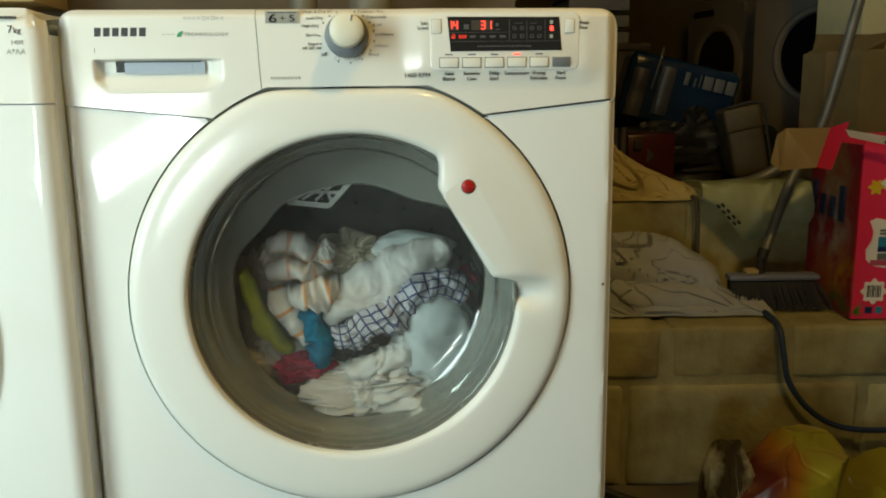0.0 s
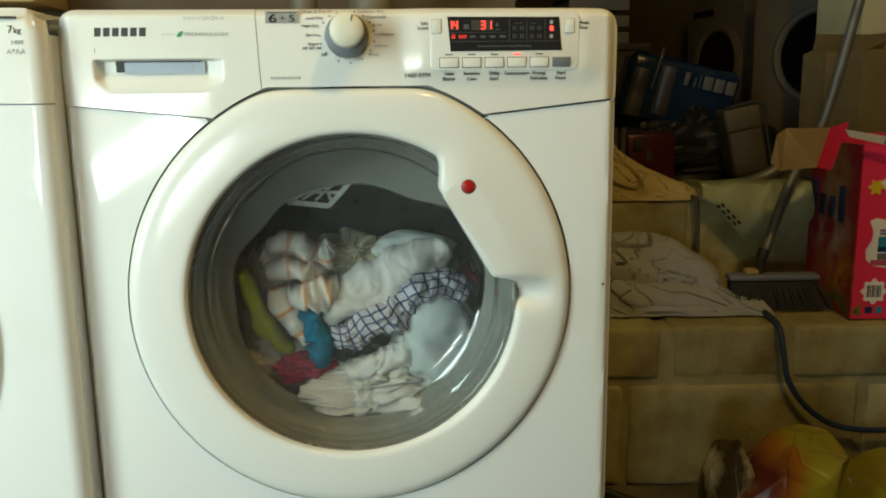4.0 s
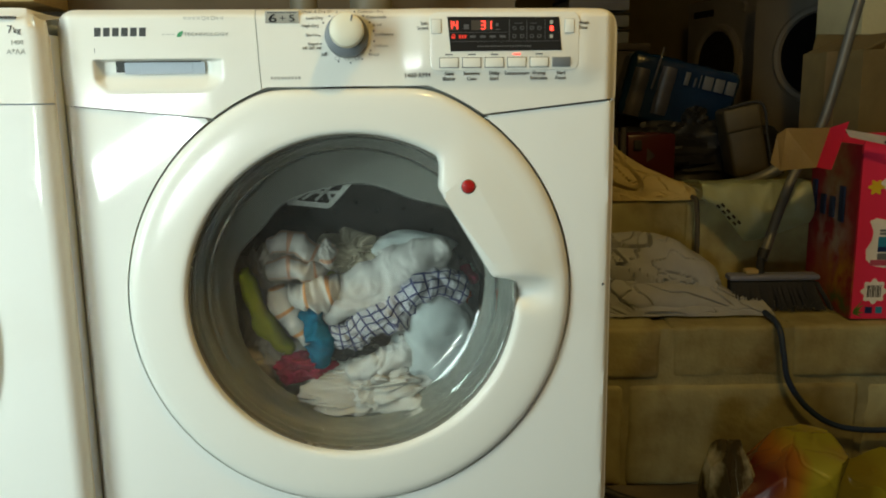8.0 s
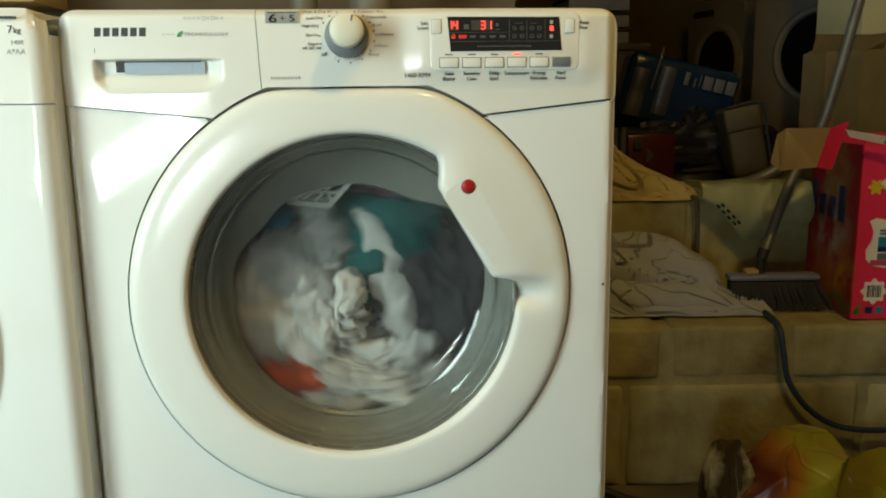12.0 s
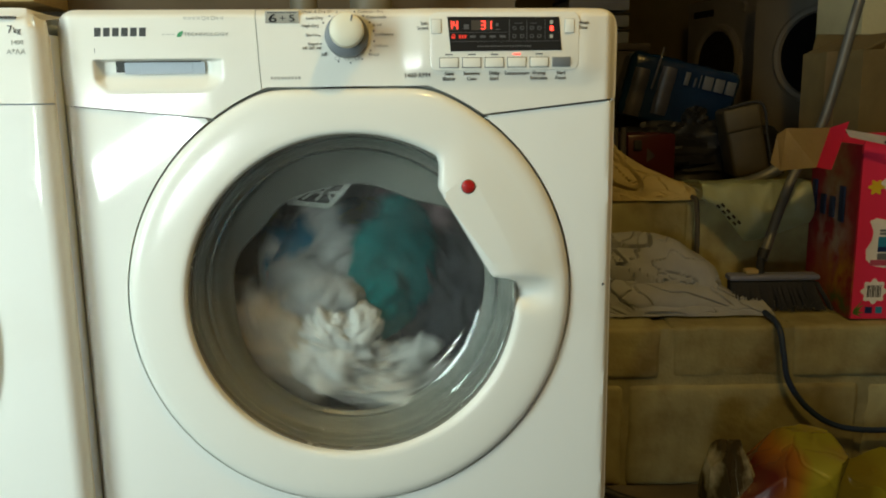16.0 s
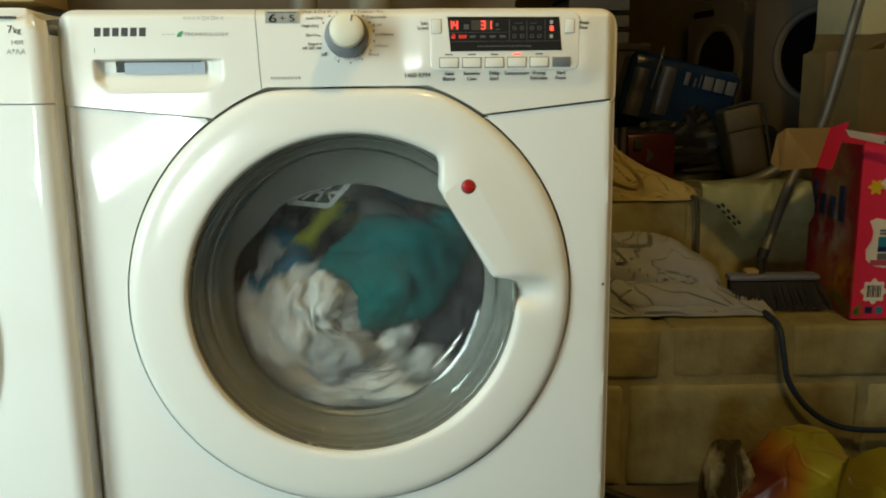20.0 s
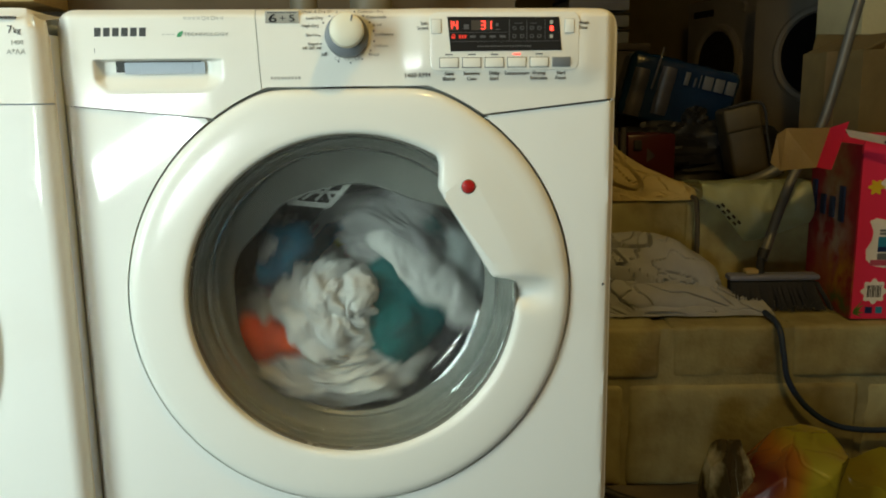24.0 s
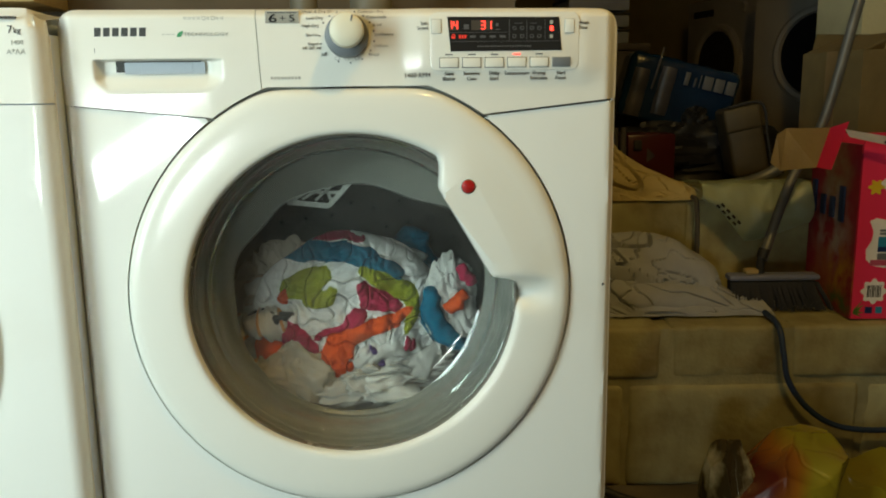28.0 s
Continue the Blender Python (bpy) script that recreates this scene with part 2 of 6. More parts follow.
# ---------------------------------------------------------------- mesh helpers
def part(name, bm, mat, parent=None, label="", smooth=True, at=None):
    me = bpy.data.meshes.new(name)
    bm.to_mesh(me)
    bm.free()
    me.materials.append(mat)
    if smooth:
        me.polygons.foreach_set("use_smooth", [True] * len(me.polygons))
        me.set_sharp_from_angle(angle=radians(38))
    ob = new(name, me)
    if parent is not None:
        ob.parent = parent
    if at is not None:
        ob.matrix_basis = at
    if label:
        ob["label"] = label
    return ob


def thing(name, m, label, category, group="", kind=""):
    ob = new(name)
    ob.matrix_basis = m
    return tagged(ob, label, category, group, kind)


def box(bm, lo, hi, bevel=0.0, seg=2):
    r = bmesh.ops.create_cube(bm, size=1.0)
    vs = r["verts"]
    for v in vs:
        v.co = Vector([lo[i] + (v.co[i] + 0.5) * (hi[i] - lo[i]) for i in range(3)])
    if bevel:
        es = list({e for v in vs for e in v.link_edges})
        bmesh.ops.bevel(bm, geom=es, offset=bevel, segments=seg, profile=0.5, affect="EDGES")
    return bm


def boxed(lo, hi, bevel=0.0, seg=2):
    return box(bmesh.new(), lo, hi, bevel, seg)


def grid(bm, rows, closed_u=False, closed_v=False, uvs=None):
    """Faces between rows of points."""
    vs = [[bm.verts.new(p) for p in row] for row in rows]
    layer = bm.loops.layers.uv.verify() if uvs else None
    nv, nu = len(vs), len(vs[0])
    for j in range(nv if closed_v else nv - 1):
        for i in range(nu if closed_u else nu - 1):
            a, b = j, (j + 1) % nv
            c, d = i, (i + 1) % nu
            try:
                f = bm.faces.new((vs[a][c], vs[a][d], vs[b][d], vs[b][c]))
            except ValueError:
                continue
            if layer:
                for lp, (jj, ii) in zip(f.loops, ((j, i), (j, i + 1), (j + 1, i + 1), (j + 1, i))):
                    lp[layer].uv = uvs(ii, jj)
    return vs


def lathe(profile, steps=96, axis="y", radius=None):
    """A turned shape round the y axis: profile of (r, y). radius(r, angle) may reshape it."""
    bm = bmesh.new()
    rows = []
    for r, y in profile:
        row = []
        for i in range(steps):
            a = 2 * math.pi * i / steps
            q = radius(r, a) if radius else r
            row.append((q * math.cos(a), y, q * math.sin(a)))
        rows.append(row)
    grid(bm, rows, closed_u=True)
    bmesh.ops.remove_doubles(bm, verts=bm.verts, dist=1e-6)
    bmesh.ops.recalc_face_normals(bm, faces=bm.faces)
    return bm


def tube(points, r, sides=10, caps=True, sub=6):
    """A round tube along a smooth line through points; r a number or a list."""
    pts = [Vector(p) for p in points]
    rs = r if isinstance(r, (list, tuple)) else [r] * len(pts)
    line, rad = [], []
    for i in range(len(pts) - 1):
        p0, p1, p2, p3 = pts[max(i - 1, 0)], pts[i], pts[i + 1], pts[min(i + 2, len(pts) - 1)]
        for k in range(sub):
            t = k / sub
            line.append(0.5 * ((2 * p1) + (p2 - p0) * t + (2 * p0 - 5 * p1 + 4 * p2 - p3) * t * t + (3 * p1 - p0 - 3 * p2 + p3) * t ** 3))
            rad.append(rs[i] + (rs[i + 1] - rs[i]) * t)
    line.append(pts[-1]), rad.append(rs[-1])
    bm = bmesh.new()
    rows, up = [], None
    for i, p in enumerate(line):
        d = (line[min(i + 1, len(line) - 1)] - line[max(i - 1, 0)]).normalized()
        if up is None:
            up = d.orthogonal().normalized()
        up = (up - d * up.dot(d)).normalized()
        w = d.cross(up)
        rows.append([p + (up * math.cos(a) + w * math.sin(a)) * rad[i] for a in (2 * math.pi * k / sides for k in range(sides))])
    vs = grid(bm, rows, closed_u=True)
    if caps:
        bm.faces.new(vs[0][::-1]), bm.faces.new(vs[-1])
    return bm


def slab(points, y0, y1, bevel=0.0):
    """A plate: an outline of (x, z) pulled from y0 to y1."""
    bm = bmesh.new()
    a = [bm.verts.new((x, y0, z)) for x, z in points]
    b = [bm.verts.new((x, y1, z)) for x, z in points]
    f0 = bm.faces.new(a)
    bm.faces.new(b[::-1])
    n = len(a)
    for i in range(n):
        bm.faces.new((a[i], b[i], b[(i + 1) % n], a[(i + 1) % n]))
    bmesh.ops.recalc_face_normals(bm, faces=bm.faces)
    if bevel:
        bmesh.ops.bevel(bm, geom=list(f0.edges), offset=bevel, segments=2, profile=0.5, affect="EDGES")
    return bm


def rounded(x0, x1, z0, z1, r, seg=5):
    out = []
    for cx, cz, s in ((x1 - r, z1 - r, 0), (x0 + r, z1 - r, 90), (x0 + r, z0 + r, 180), (x1 - r, z0 + r, 270)):
        for k in range(seg + 1):
            a = radians(s + 90 * k / seg)
            out.append((cx + r * math.cos(a), cz + r * math.sin(a)))
    return out


def lettering(words, size, x, z, y, parent, mat, name="lettering", align="CENTER", label="", squash=1.0, wrap=None):
    """Raised print of the built-in font, upright on a plane that faces -y."""
    cu = bpy.data.curves.new(name, "FONT")
    cu.body, cu.size, cu.align_x, cu.align_y, cu.extrude = words, size, align, "CENTER", 0.0002
    cu.resolution_u = 2
    tmp = bpy.data.objects.new(name, cu)
    scene.collection.objects.link(tmp)
    me = bpy.data.meshes.new_from_object(tmp.evaluated_get(bpy.context.evaluated_depsgraph_get()))
    bpy.data.objects.remove(tmp)
    me.materials.clear()
    me.materials.append(mat)
    me.transform(Matrix.Translation((x, y, z)) @ pose(0, 0, 0, 90, 0, 0) @ Matrix.Diagonal((squash, 1, 1, 1)))
    if wrap:
        for v in me.vertices:
            v.co.y = wrap(v.co.x, v.co.z) - (0.0008 if v.co.y < y else 0.0003)
    ob = new(name, me)
    ob.parent = parent
    if label:
        ob["label"] = label
    return ob


def smooth(a, b, x):
    t = min(1.0, max(0.0, (x - a) / (b - a)))
    return t * t * (3 - 2 * t)


# ---------------------------------------------------------------- room
def room():
    def wall(name, lo, hi, mat, label):
        return tagged(part(name, boxed(lo, hi), mat, smooth=False), label, "wall", kind="structure")
    tagged(part("floor", boxed((-3.2, -2.6, -0.12), (3.4, 4.3, 0.0)), FLOORMAT, smooth=False), "bare dusty concrete floor of the utility room", "floor", kind="structure")
    tagged(part("ceiling", boxed((-3.2, -2.6, 2.35), (3.4, 4.3, 2.45)), CEILMAT, smooth=False), "plain painted ceiling above the utility room", "ceiling", kind="structure")
    wall("wall_north", (-3.2, 0.68, 0.0), (0.31, 0.80, 2.35), WALLPAINT, "dull brown painted wall behind the washing machines")
    # Added out of view, to limit how much lamp light reaches the store.
    wall("wall_header", (0.31, 0.80, 1.80), (1.336, 0.92, 2.35), WALLPAINT, "added unseen header that limits light reaching the store")
    wall("wall_far", (0.19, 4.1, 0.0), (3.4, 4.3, 2.35), BARNWALL, "brown wall at the far end of the store")
    wall("wall_inner", (0.19, 0.80, 0.0), (0.31, 4.1, 2.35), WALLPAINT, "dull brown return wall of the store")
    wall("wall_east", (3.2, -2.6, 0.0), (3.4, 4.1, 2.35), WALLPAINT, "dull brown side wall")
    # the low window behind the camera is a real opening; the west one is added for the fill lamp
    bm = bmesh.new()
    box(bm, (-3.2, -2.6, 0.0), (-1.10, -2.48, 2.35)), box(bm, (-0.62, -2.6, 0.0), (3.2, -2.48, 2.35))
    box(bm, (-1.10, -2.6, 0.0), (-0.62, -2.48, 0.42)), box(bm, (-1.10, -2.6, 0.78), (-0.62, -2.48, 2.35))
    tagged(part("wall_south", bm, WALLPAINT, smooth=False), "painted wall with a low window opening", "wall", kind="structure")
    bm = bmesh.new()
    box(bm, (-1.42, -2.48, 0.0), (-1.30, -1.50, 2.35)), box(bm, (-1.42, -0.54, 0.0), (-1.30, 0.68, 2.35)), box(bm, (-1.42, -1.50, 1.55), (-1.30, -0.54, 2.35)), box(bm, (-1.42, -1.50, 0.0), (-1.30, -0.54, 0.38))
    tagged(part("wall_west", bm, WALLPAINT, smooth=False), "added unseen wall with an opening for the west fill lamp", "wall", kind="structure")
    wall("wall_pier", (1.336, 1.20, 0.0), (2.4, 1.42, 2.35), CREAMWALL, "cream painted block pier beside the store")


room()


# ---------------------------------------------------------------- washer dryer
DOOR_Z, DOOR_R = 0.5348, 0.2472


def seam_z(x):
    a = abs(x)
    line = 0.7375 + (a - 0.150) / 0.1485 * 0.0155
    if a >= DOOR_R:
        return line
    return max(line, min(DOOR_Z + math.sqrt((DOOR_R + 0.0020) ** 2 - a * a), 0.7686))


def fascia_y(x, z):
    """The face of the control panel: gently bowed, swelling forward under the display, rounded off at top and sides."""
    lo = seam_z(x)
    u = (z - lo) / (0.85 - lo)
    y = -0.003 - 0.0015 * math.sin(math.pi * min(max(u, 0), 1))
    y -= 0.0055 * smooth(0.054, 0.089, x) * (1 - smooth(0.252, 0.288, x)) * smooth(0.762, 0.790, z)
    y += 0.012 * smooth(0.838, 0.852, z) ** 2
    y += 0.013 * smooth(0.278, 0.2985, abs(x)) ** 2
    return y


def fascia_sheet(x0, x1, nx, nz, dent=None, slant=0.0):
    """The curved front of the control panel between x0 and x1, turned back at its edges."""
    bm = bmesh.new()
    rows = []
    for j in range(nz + 1):
        row = []
        for i in range(nx + 1):
            x = x0 + (x1 - x0) * i / nx
            o = max(0.0, abs(x) - 0.2765) / 0.022
            top = 0.85 - 0.020 * (1 - math.sqrt(max(0.0, 1 - o * o)))
            lo = seam_z(x) + 0.0003
            z = lo + (top - lo) * j / nz
            xx = x - slant * (z - 0.77) / 0.08 * (1 - abs(x) / 0.2985) / 0.69
            row.append((xx, fascia_y(x, z) + (dent(x, z) if dent else 0.0), z))
        rows.append(row)
    vs = grid(bm, rows)
    edge = vs[0] + [r[-1] for r in vs[1:]] + vs[-1][-2::-1] + [r[0] for r in vs[-2:0:-1]]
    back = [bm.verts.new((v.co.x, 0.022, v.co.z)) for v in edge]
    n = len(edge)
    for i in range(n):
        bm.faces.new((edge[i], back[i], back[(i + 1) % n], edge[(i + 1) % n]))
    bmesh.ops.recalc_face_normals(bm, faces=bm.faces)
    return bm


def drawer_dent(x, z):
    low = 0.010 * (1 - smooth(0.7635, 0.7800, z))
    side = smooth(-0.2630 + low, -0.2530 + low, x) * (1 - smooth(-0.1480 - low, -0.1270 - low, x))
    return 0.011 * side * smooth(0.7635, 0.7868, z) * (1 - smooth(0.7968, 0.7994, z))


def ring_inner(a):
    """The inner edge of the white door ring by angle: round, but for the broad handle on the upper opening side."""
    d = math.degrees(a) % 360
    if d > 180:
        d -= 360
    circle = 0.1835
    chord = 0.1438 / math.cos(radians(d - 30.3)) if abs(d - 30.3) < 60 else 9
    hand = min(chord, circle)
    k = smooth(3.5, 8.0, d) * (1 - smooth(51.0, 60.0, d))
    return circle + (hand - circle) * k


def door_outer(a):
    """The outer edge of the door: round, cut flat under the control panel."""
    s = math.sin(a)
    if s > 0.5:
        flat = 0.2325 / s
        return -0.003 * math.log(math.exp(-DOOR_R / 0.003) + math.exp(-flat / 0.003))
    return DOOR_R


def washer():
    w = thing("washer_dryer", pose(0, 0, 0), "white front-loading washer dryer, running, with a large round door", "washing machine")
    # cabinet: shell and front sheet with the round opening
    bm = bmesh.new()
    box(bm, (-0.2985, 0.012, 0.012), (-0.2935, 0.545, 0.826)), box(bm, (0.2935, 0.012, 0.012), (0.2985, 0.545, 0.826))
    box(bm, (-0.2935, 0.540, 0.012), (0.2935, 0.545, 0.840)), box(bm, (-0.2935, 0.02, 0.012), (0.2935, 0.540, 0.017))
    part("cabinet", bm, ENAMEL, w, smooth=False)
    bm = bmesh.new()
    n = 720
    angles = [2 * math.pi * i / n for i in range(n)]

    def out(a):
        c, s = math.cos(a), math.sin(a)
        x, z = c * 9, s * 9
        k = min(0.2982 / max(abs(c), 1e-6), (0.505 / -s) if s < 0 else 9)
        if s > 0:
            lo, hi = 0.2, 0.45
            for _ in range(30):
                md = (lo + hi) / 2
                if DOOR_Z + md * s < (seam_z(md * c) - (0.0021 if c > 0 else 0.0009)) and abs(md * c) < 0.2982:
                    lo = md
                else:
                    hi = md
            k = min(k, lo)
        return k
    rows = []
    for f in (0.0, 0.3, 0.6, 0.8, 0.88, 0.92, 0.95, 0.975, 0.99, 1.0):
        rows.append([])
        for a in angles:
            r0 = door_outer(a) + 0.0016
            wide = out(a) - r0
            thin = wide < 0.0035
            r = r0 if thin else r0 + wide * f
            x = r * math.cos(a)
            rows[-1].append((x, 0.0115 if thin else 0.0105 * smooth(0.286, 0.2982, abs(x)) ** 2, DOOR_Z + r * math.sin(a)))
    rows.insert(0, [(x, 0.0120, z) for x, y, z in rows[0]])
    rows.append([(x, 0.0120, z) for x, y, z in rows[-1]])
    grid(bm, rows, closed_u=True)
    bmesh.ops.recalc_face_normals(bm, faces=bm.faces)
    part("front_sheet", bm, ENAMEL, w)
    part("chip", lathe([(0.0016, 0.0), (0.0012, -0.0004), (0.0, -0.0005)], 10), DARKGREY, w, "small dark chip in the enamel", at=pose(0.2865, 0.0, 0.540))
    part("top_board", boxed((-0.276, 0.023, 0.8405), (0.276, 0.57, 0.849), 0.003), ENAMEL, w)
    part("plinth", boxed((-0.29, 0.03, 0.0), (0.29, 0.06, 0.012)), DARKGREY, w, "dark recessed plinth")
    part("seam_backing", boxed((-0.292, 0.016, 0.725), (0.292, 0.020, 0.778)), DARKGREY, w, "dark gap behind the panel seam")
    # dispenser drawer
    dr = part("dispenser_drawer", fascia_sheet(-0.2985, -0.0921, 170, 110, drawer_dent, 0.003), PLASTIC, w, "white detergent drawer front with a scooped grip")
    # a dark plate paints the shade of the slot; there is no opening
    part("grip_slot", boxed((-0.2415, 0.0046, 0.7860), (-0.1540, 0.0085, 0.7975)), DARKGREY, dr, "dark plate standing in for the grip's shaded slot")
    part("slot_insert", slab(rounded(-0.2325, -0.1500, 0.7840, 0.7960, 0.0012), 0.0034, 0.0054), BLUEPLASTIC, dr, "pale blue plastic insert in the slot")
    part("slot_rib", boxed((-0.2175, 0.0028, 0.7845), (-0.2155, 0.0036, 0.7955)), BLUEPLASTIC, dr)
    part("slot_rib", boxed((-0.1650, 0.0028, 0.7845), (-0.1630, 0.0036, 0.7955)), BLUEPLASTIC, dr)
    # control panel
    cp = part("control_panel", fascia_sheet(-0.0913, 0.2985, 200, 40, None, 0.003), PLASTIC, w, "white curved control panel")

    def fy(x, z):
        return fascia_y(x, z) - 0.0004

    # maker's name and technology marks, drawn as plain strokes
    x = -0.2584
    for k in range(6):
        wd = 0.0072 if k != 5 else 0.0074
        yy = fy(x, 0.8265)
        bm = slab([(x, 0.8222), (x + wd - 0.0008, 0.8222), (x + wd, 0.8310), (x + 0.0008, 0.8310)], yy, yy + 0.0006)
        part("maker_mark", bm, INK, dr, "dark grey block of the maker's mark", smooth=False)
        x += 0.0090
    for k in range(9):
        a = -0.1680 + k * 0.0047
        yy = fy(a, 0.8405)
        if k in (4, 6):
            o, i_ = rounded(a, a + 0.0042, 0.8382, 0.8424, 0.0018, 3), rounded(a + 0.0007, a + 0.0035, 0.8389, 0.8417, 0.0012, 3)
            bm = bmesh.new()
            grid(bm, [[(p, yy, q) for p, q in o], [(p, yy, q) for p, q in i_]], closed_u=True)
        else:
            bm = boxed((a, yy, 0.8390), (a + 0.0034, yy + 0.0006, 0.8398))
            box(bm, (a, yy, 0.8408), (a + 0.0034, yy + 0.0006, 0.8414))
        part("mark_bar", bm, PALEINK, dr, smooth=False)
    for k in range(3):
        a = -0.1905 + k * 0.0048
        part("mark_bar", boxed((a, fy(a, 0.825), 0.8236), (a + 0.0034, fy(a, 0.825) + 0.0006, 0.8243)), PALEINK, dr, smooth=False)
    lettering("TECHNOLOGY", 0.0052, -0.1455, 0.8238, fy(-0.145, 0.824), dr, PALEINK, squash=1.30, wrap=fascia_y)
    leaf = [(-0.0030, -0.0030), (0.0008, -0.0028), (0.0030, 0.0), (0.0034, 0.0034), (0.0, 0.0024), (-0.0026, 0.0002)]
    part("leaf_mark", slab([(-0.1722 + a, 0.8242 + b) for a, b in leaf], fy(-0.172, 0.824), fy(-0.172, 0.824) + 0.0006), GREENLEAF, dr, "small green leaf mark")
    part("scratch_mark", boxed((-0.2592, fy(-0.259, 0.808), 0.8055), (-0.2588, fy(-0.259, 0.808) + 0.0005, 0.8105)), INK, dr)
    # capacity badge
    part("capacity_badge", boxed((-0.0838, fy(-0.068, 0.84) - 0.0008, 0.8345), (-0.0492, fy(-0.068, 0.84) + 0.003, 0.8470)), SILVER, cp, "silver capacity badge", smooth=False)
    for words, size, bx, sq in (("6", 0.0125, -0.0765, 1.55), ("6", 0.0125, -0.0761, 1.55), ("+", 0.0090, -0.0660, 1.3), ("5", 0.0100, -0.0565, 1.5), ("5", 0.0100, -0.0562, 1.5)):
        lettering(words, size, bx, 0.8392, 0.0, cp, INK, squash=sq, wrap=lambda x, z: fascia_y(-0.068, 0.84) - 0.0012)
    part("mark_bar", boxed((-0.082, fy(-0.068, 0.84) - 0.0011, 0.8449), (-0.051, fy(-0.068, 0.84) - 0.0007, 0.8457)), INK, cp, smooth=False)
    for k in range(9):
        a = -0.0815 + k * 0.0036
        part("mark_bar", boxed((a, fy(a, 0.7785), 0.7770), (a + 0.0027, fy(a, 0.7785) + 0.0005, 0.7798)), PALEINK, cp, smooth=False)
    # programme dial
    kz, ky = 0.8215, fy(0.0, 0.8215)
    dial = part("dial", lathe([(0.0234, 0.004), (0.0232, -0.006), (0.0222, -0.0115), (0.0196, -0.0132), (0.0120, -0.0134), (0.0, -0.0134)], 64), GREYPLASTIC, cp, "programme dial with a grey skirt", at=pose(0.0005, ky, kz))
    part("dial_cap", lathe([(0.0184, 0.0), (0.0176, -0.028), (0.0166, -0.0335), (0.0128, -0.0358), (0.006, -0.0366), (0.0, -0.0367)], 64), CREAM, dial, "cream rounded dial cap", at=pose(0, 0, 0.0042))
    part("dial_pointer", boxed((0.0020, -0.0366, 0.0085), (0.0036, -0.0330, 0.0150), 0.0004), GREYPLASTIC, dial, at=pose(0, 0, 0.0042, 0, 14, 0))
    for deg in (72, 52, 33, 12, -10, -32, -58, -84, -110, -142, -165, 178, 148, 128, 110):
        a = radians(deg)
        px, pz = 0.0005 + 0.0288 * math.cos(a), kz - 0.001 + 0.0272 * math.sin(a)
        part("dial_tick", lathe([(0.0009, 0.0004), (0.0009, -0.0002), (0.0, -0.0002)], 8), INK, cp, at=pose(px, fy(px, pz), pz))
    for words, px, pz, al in (("Wash & Dry 59'", -0.0140, 0.8468, "RIGHT"), ("Low Dry", -0.0240, 0.8397, "RIGHT"), ("High Dry", -0.0285, 0.8318, "RIGHT"),
                              ("Sports", -0.0300, 0.8225, "RIGHT"), ("Rapid", -0.0300, 0.8133, "RIGHT"), ("14'-30'-44'", -0.0265, 0.8087, "RIGHT"), ("Silk", -0.0205, 0.8020, "RIGHT"),
                              ("Cottons - Pro", 0.0120, 0.8468, "LEFT"), ("Coloureds", 0.0215, 0.8408, "LEFT"), ("A 15'", 0.0275, 0.8322, "LEFT"),
                              ("Synthetics", 0.0295, 0.8228, "LEFT"), ("Delicate", 0.0280, 0.8110, "LEFT"), ("Wool", 0.0225, 0.8020, "LEFT")):
        lettering(words, 0.0044, px, pz, fy(px, pz) - 0.0002, cp, MIDINK if words != "Delicate" else PALEINK, align=al, squash=1.12, wrap=fascia_y)
    for px in (-0.0105, -0.0005, 0.0105):
        o = rounded(px - 0.0026, px + 0.0026, 0.7962, 0.8003, 0.0012, 2)
        i_ = rounded(px - 0.0020, px + 0.0020, 0.7968, 0.7997, 0.0008, 2)
        bm = bmesh.new()
        yy = fy(px, 0.798)
        grid(bm, [[(p, yy, q) for p, q in o], [(p, yy, q) for p, q in i_]], closed_u=True)
        part("care_mark", bm, PALEINK, cp, smooth=False)
    lettering("1400 RPM", 0.0072, 0.0742, 0.7795, 0.0, cp, INK, squash=0.95, wrap=fascia_y)
    # raised plate with the display
    y0 = -0.0106
    plate = part("display_plate", slab(rounded(0.0885, 0.2505, 0.7842, 0.8450, 0.008), y0, 0.0, 0.0007), PLASTIC, cp, "slightly raised white display plate")
    y1 = y0 - 0.0006
    part("display_window", slab([(0.1070, 0.8400), (0.2280, 0.8395), (0.2312, 0.8048), (0.1102, 0.8040)], y1, y0 + 0.001), BLACKGLASS, plate, "black display window", smooth=False)
    y2 = y1 - 0.0003

    def seg(ch, x, z, wd, ht, mat, nm):
        t = wd * 0.24
        on = {"1": "bc", "3": "abgcd", "4": "fgbc"}[ch]
        bars = {"a": (x, z + ht - t, x + wd, z + ht), "b": (x + wd - t, z + ht / 2, x + wd, z + ht), "c": (x + wd - t, z, x + wd, z + ht / 2),
                "d": (x, z, x + wd, z + t), "g": (x, z + ht / 2 - t / 2, x + wd, z + ht / 2 + t / 2), "f": (x, z + ht / 2, x + t, z + ht), "e": (x, z, x + t, z + ht / 2)}
        e = t * 0.16
        for s in on:
            a, b, c, d = bars[s]
            part(nm, boxed((a + e, y2, b + e), (c - e, y2 + 0.0004, d - e)), mat, plate, "glowing red segment", smooth=False)
    # dim brownish fields paint the faint glow round the lit digits
    part("digit_field", boxed((0.1325, y2 + 0.0002, 0.8260), (0.1560, y2 + 0.0006, 0.8362)), DIGITGLOW, plate, smooth=False)
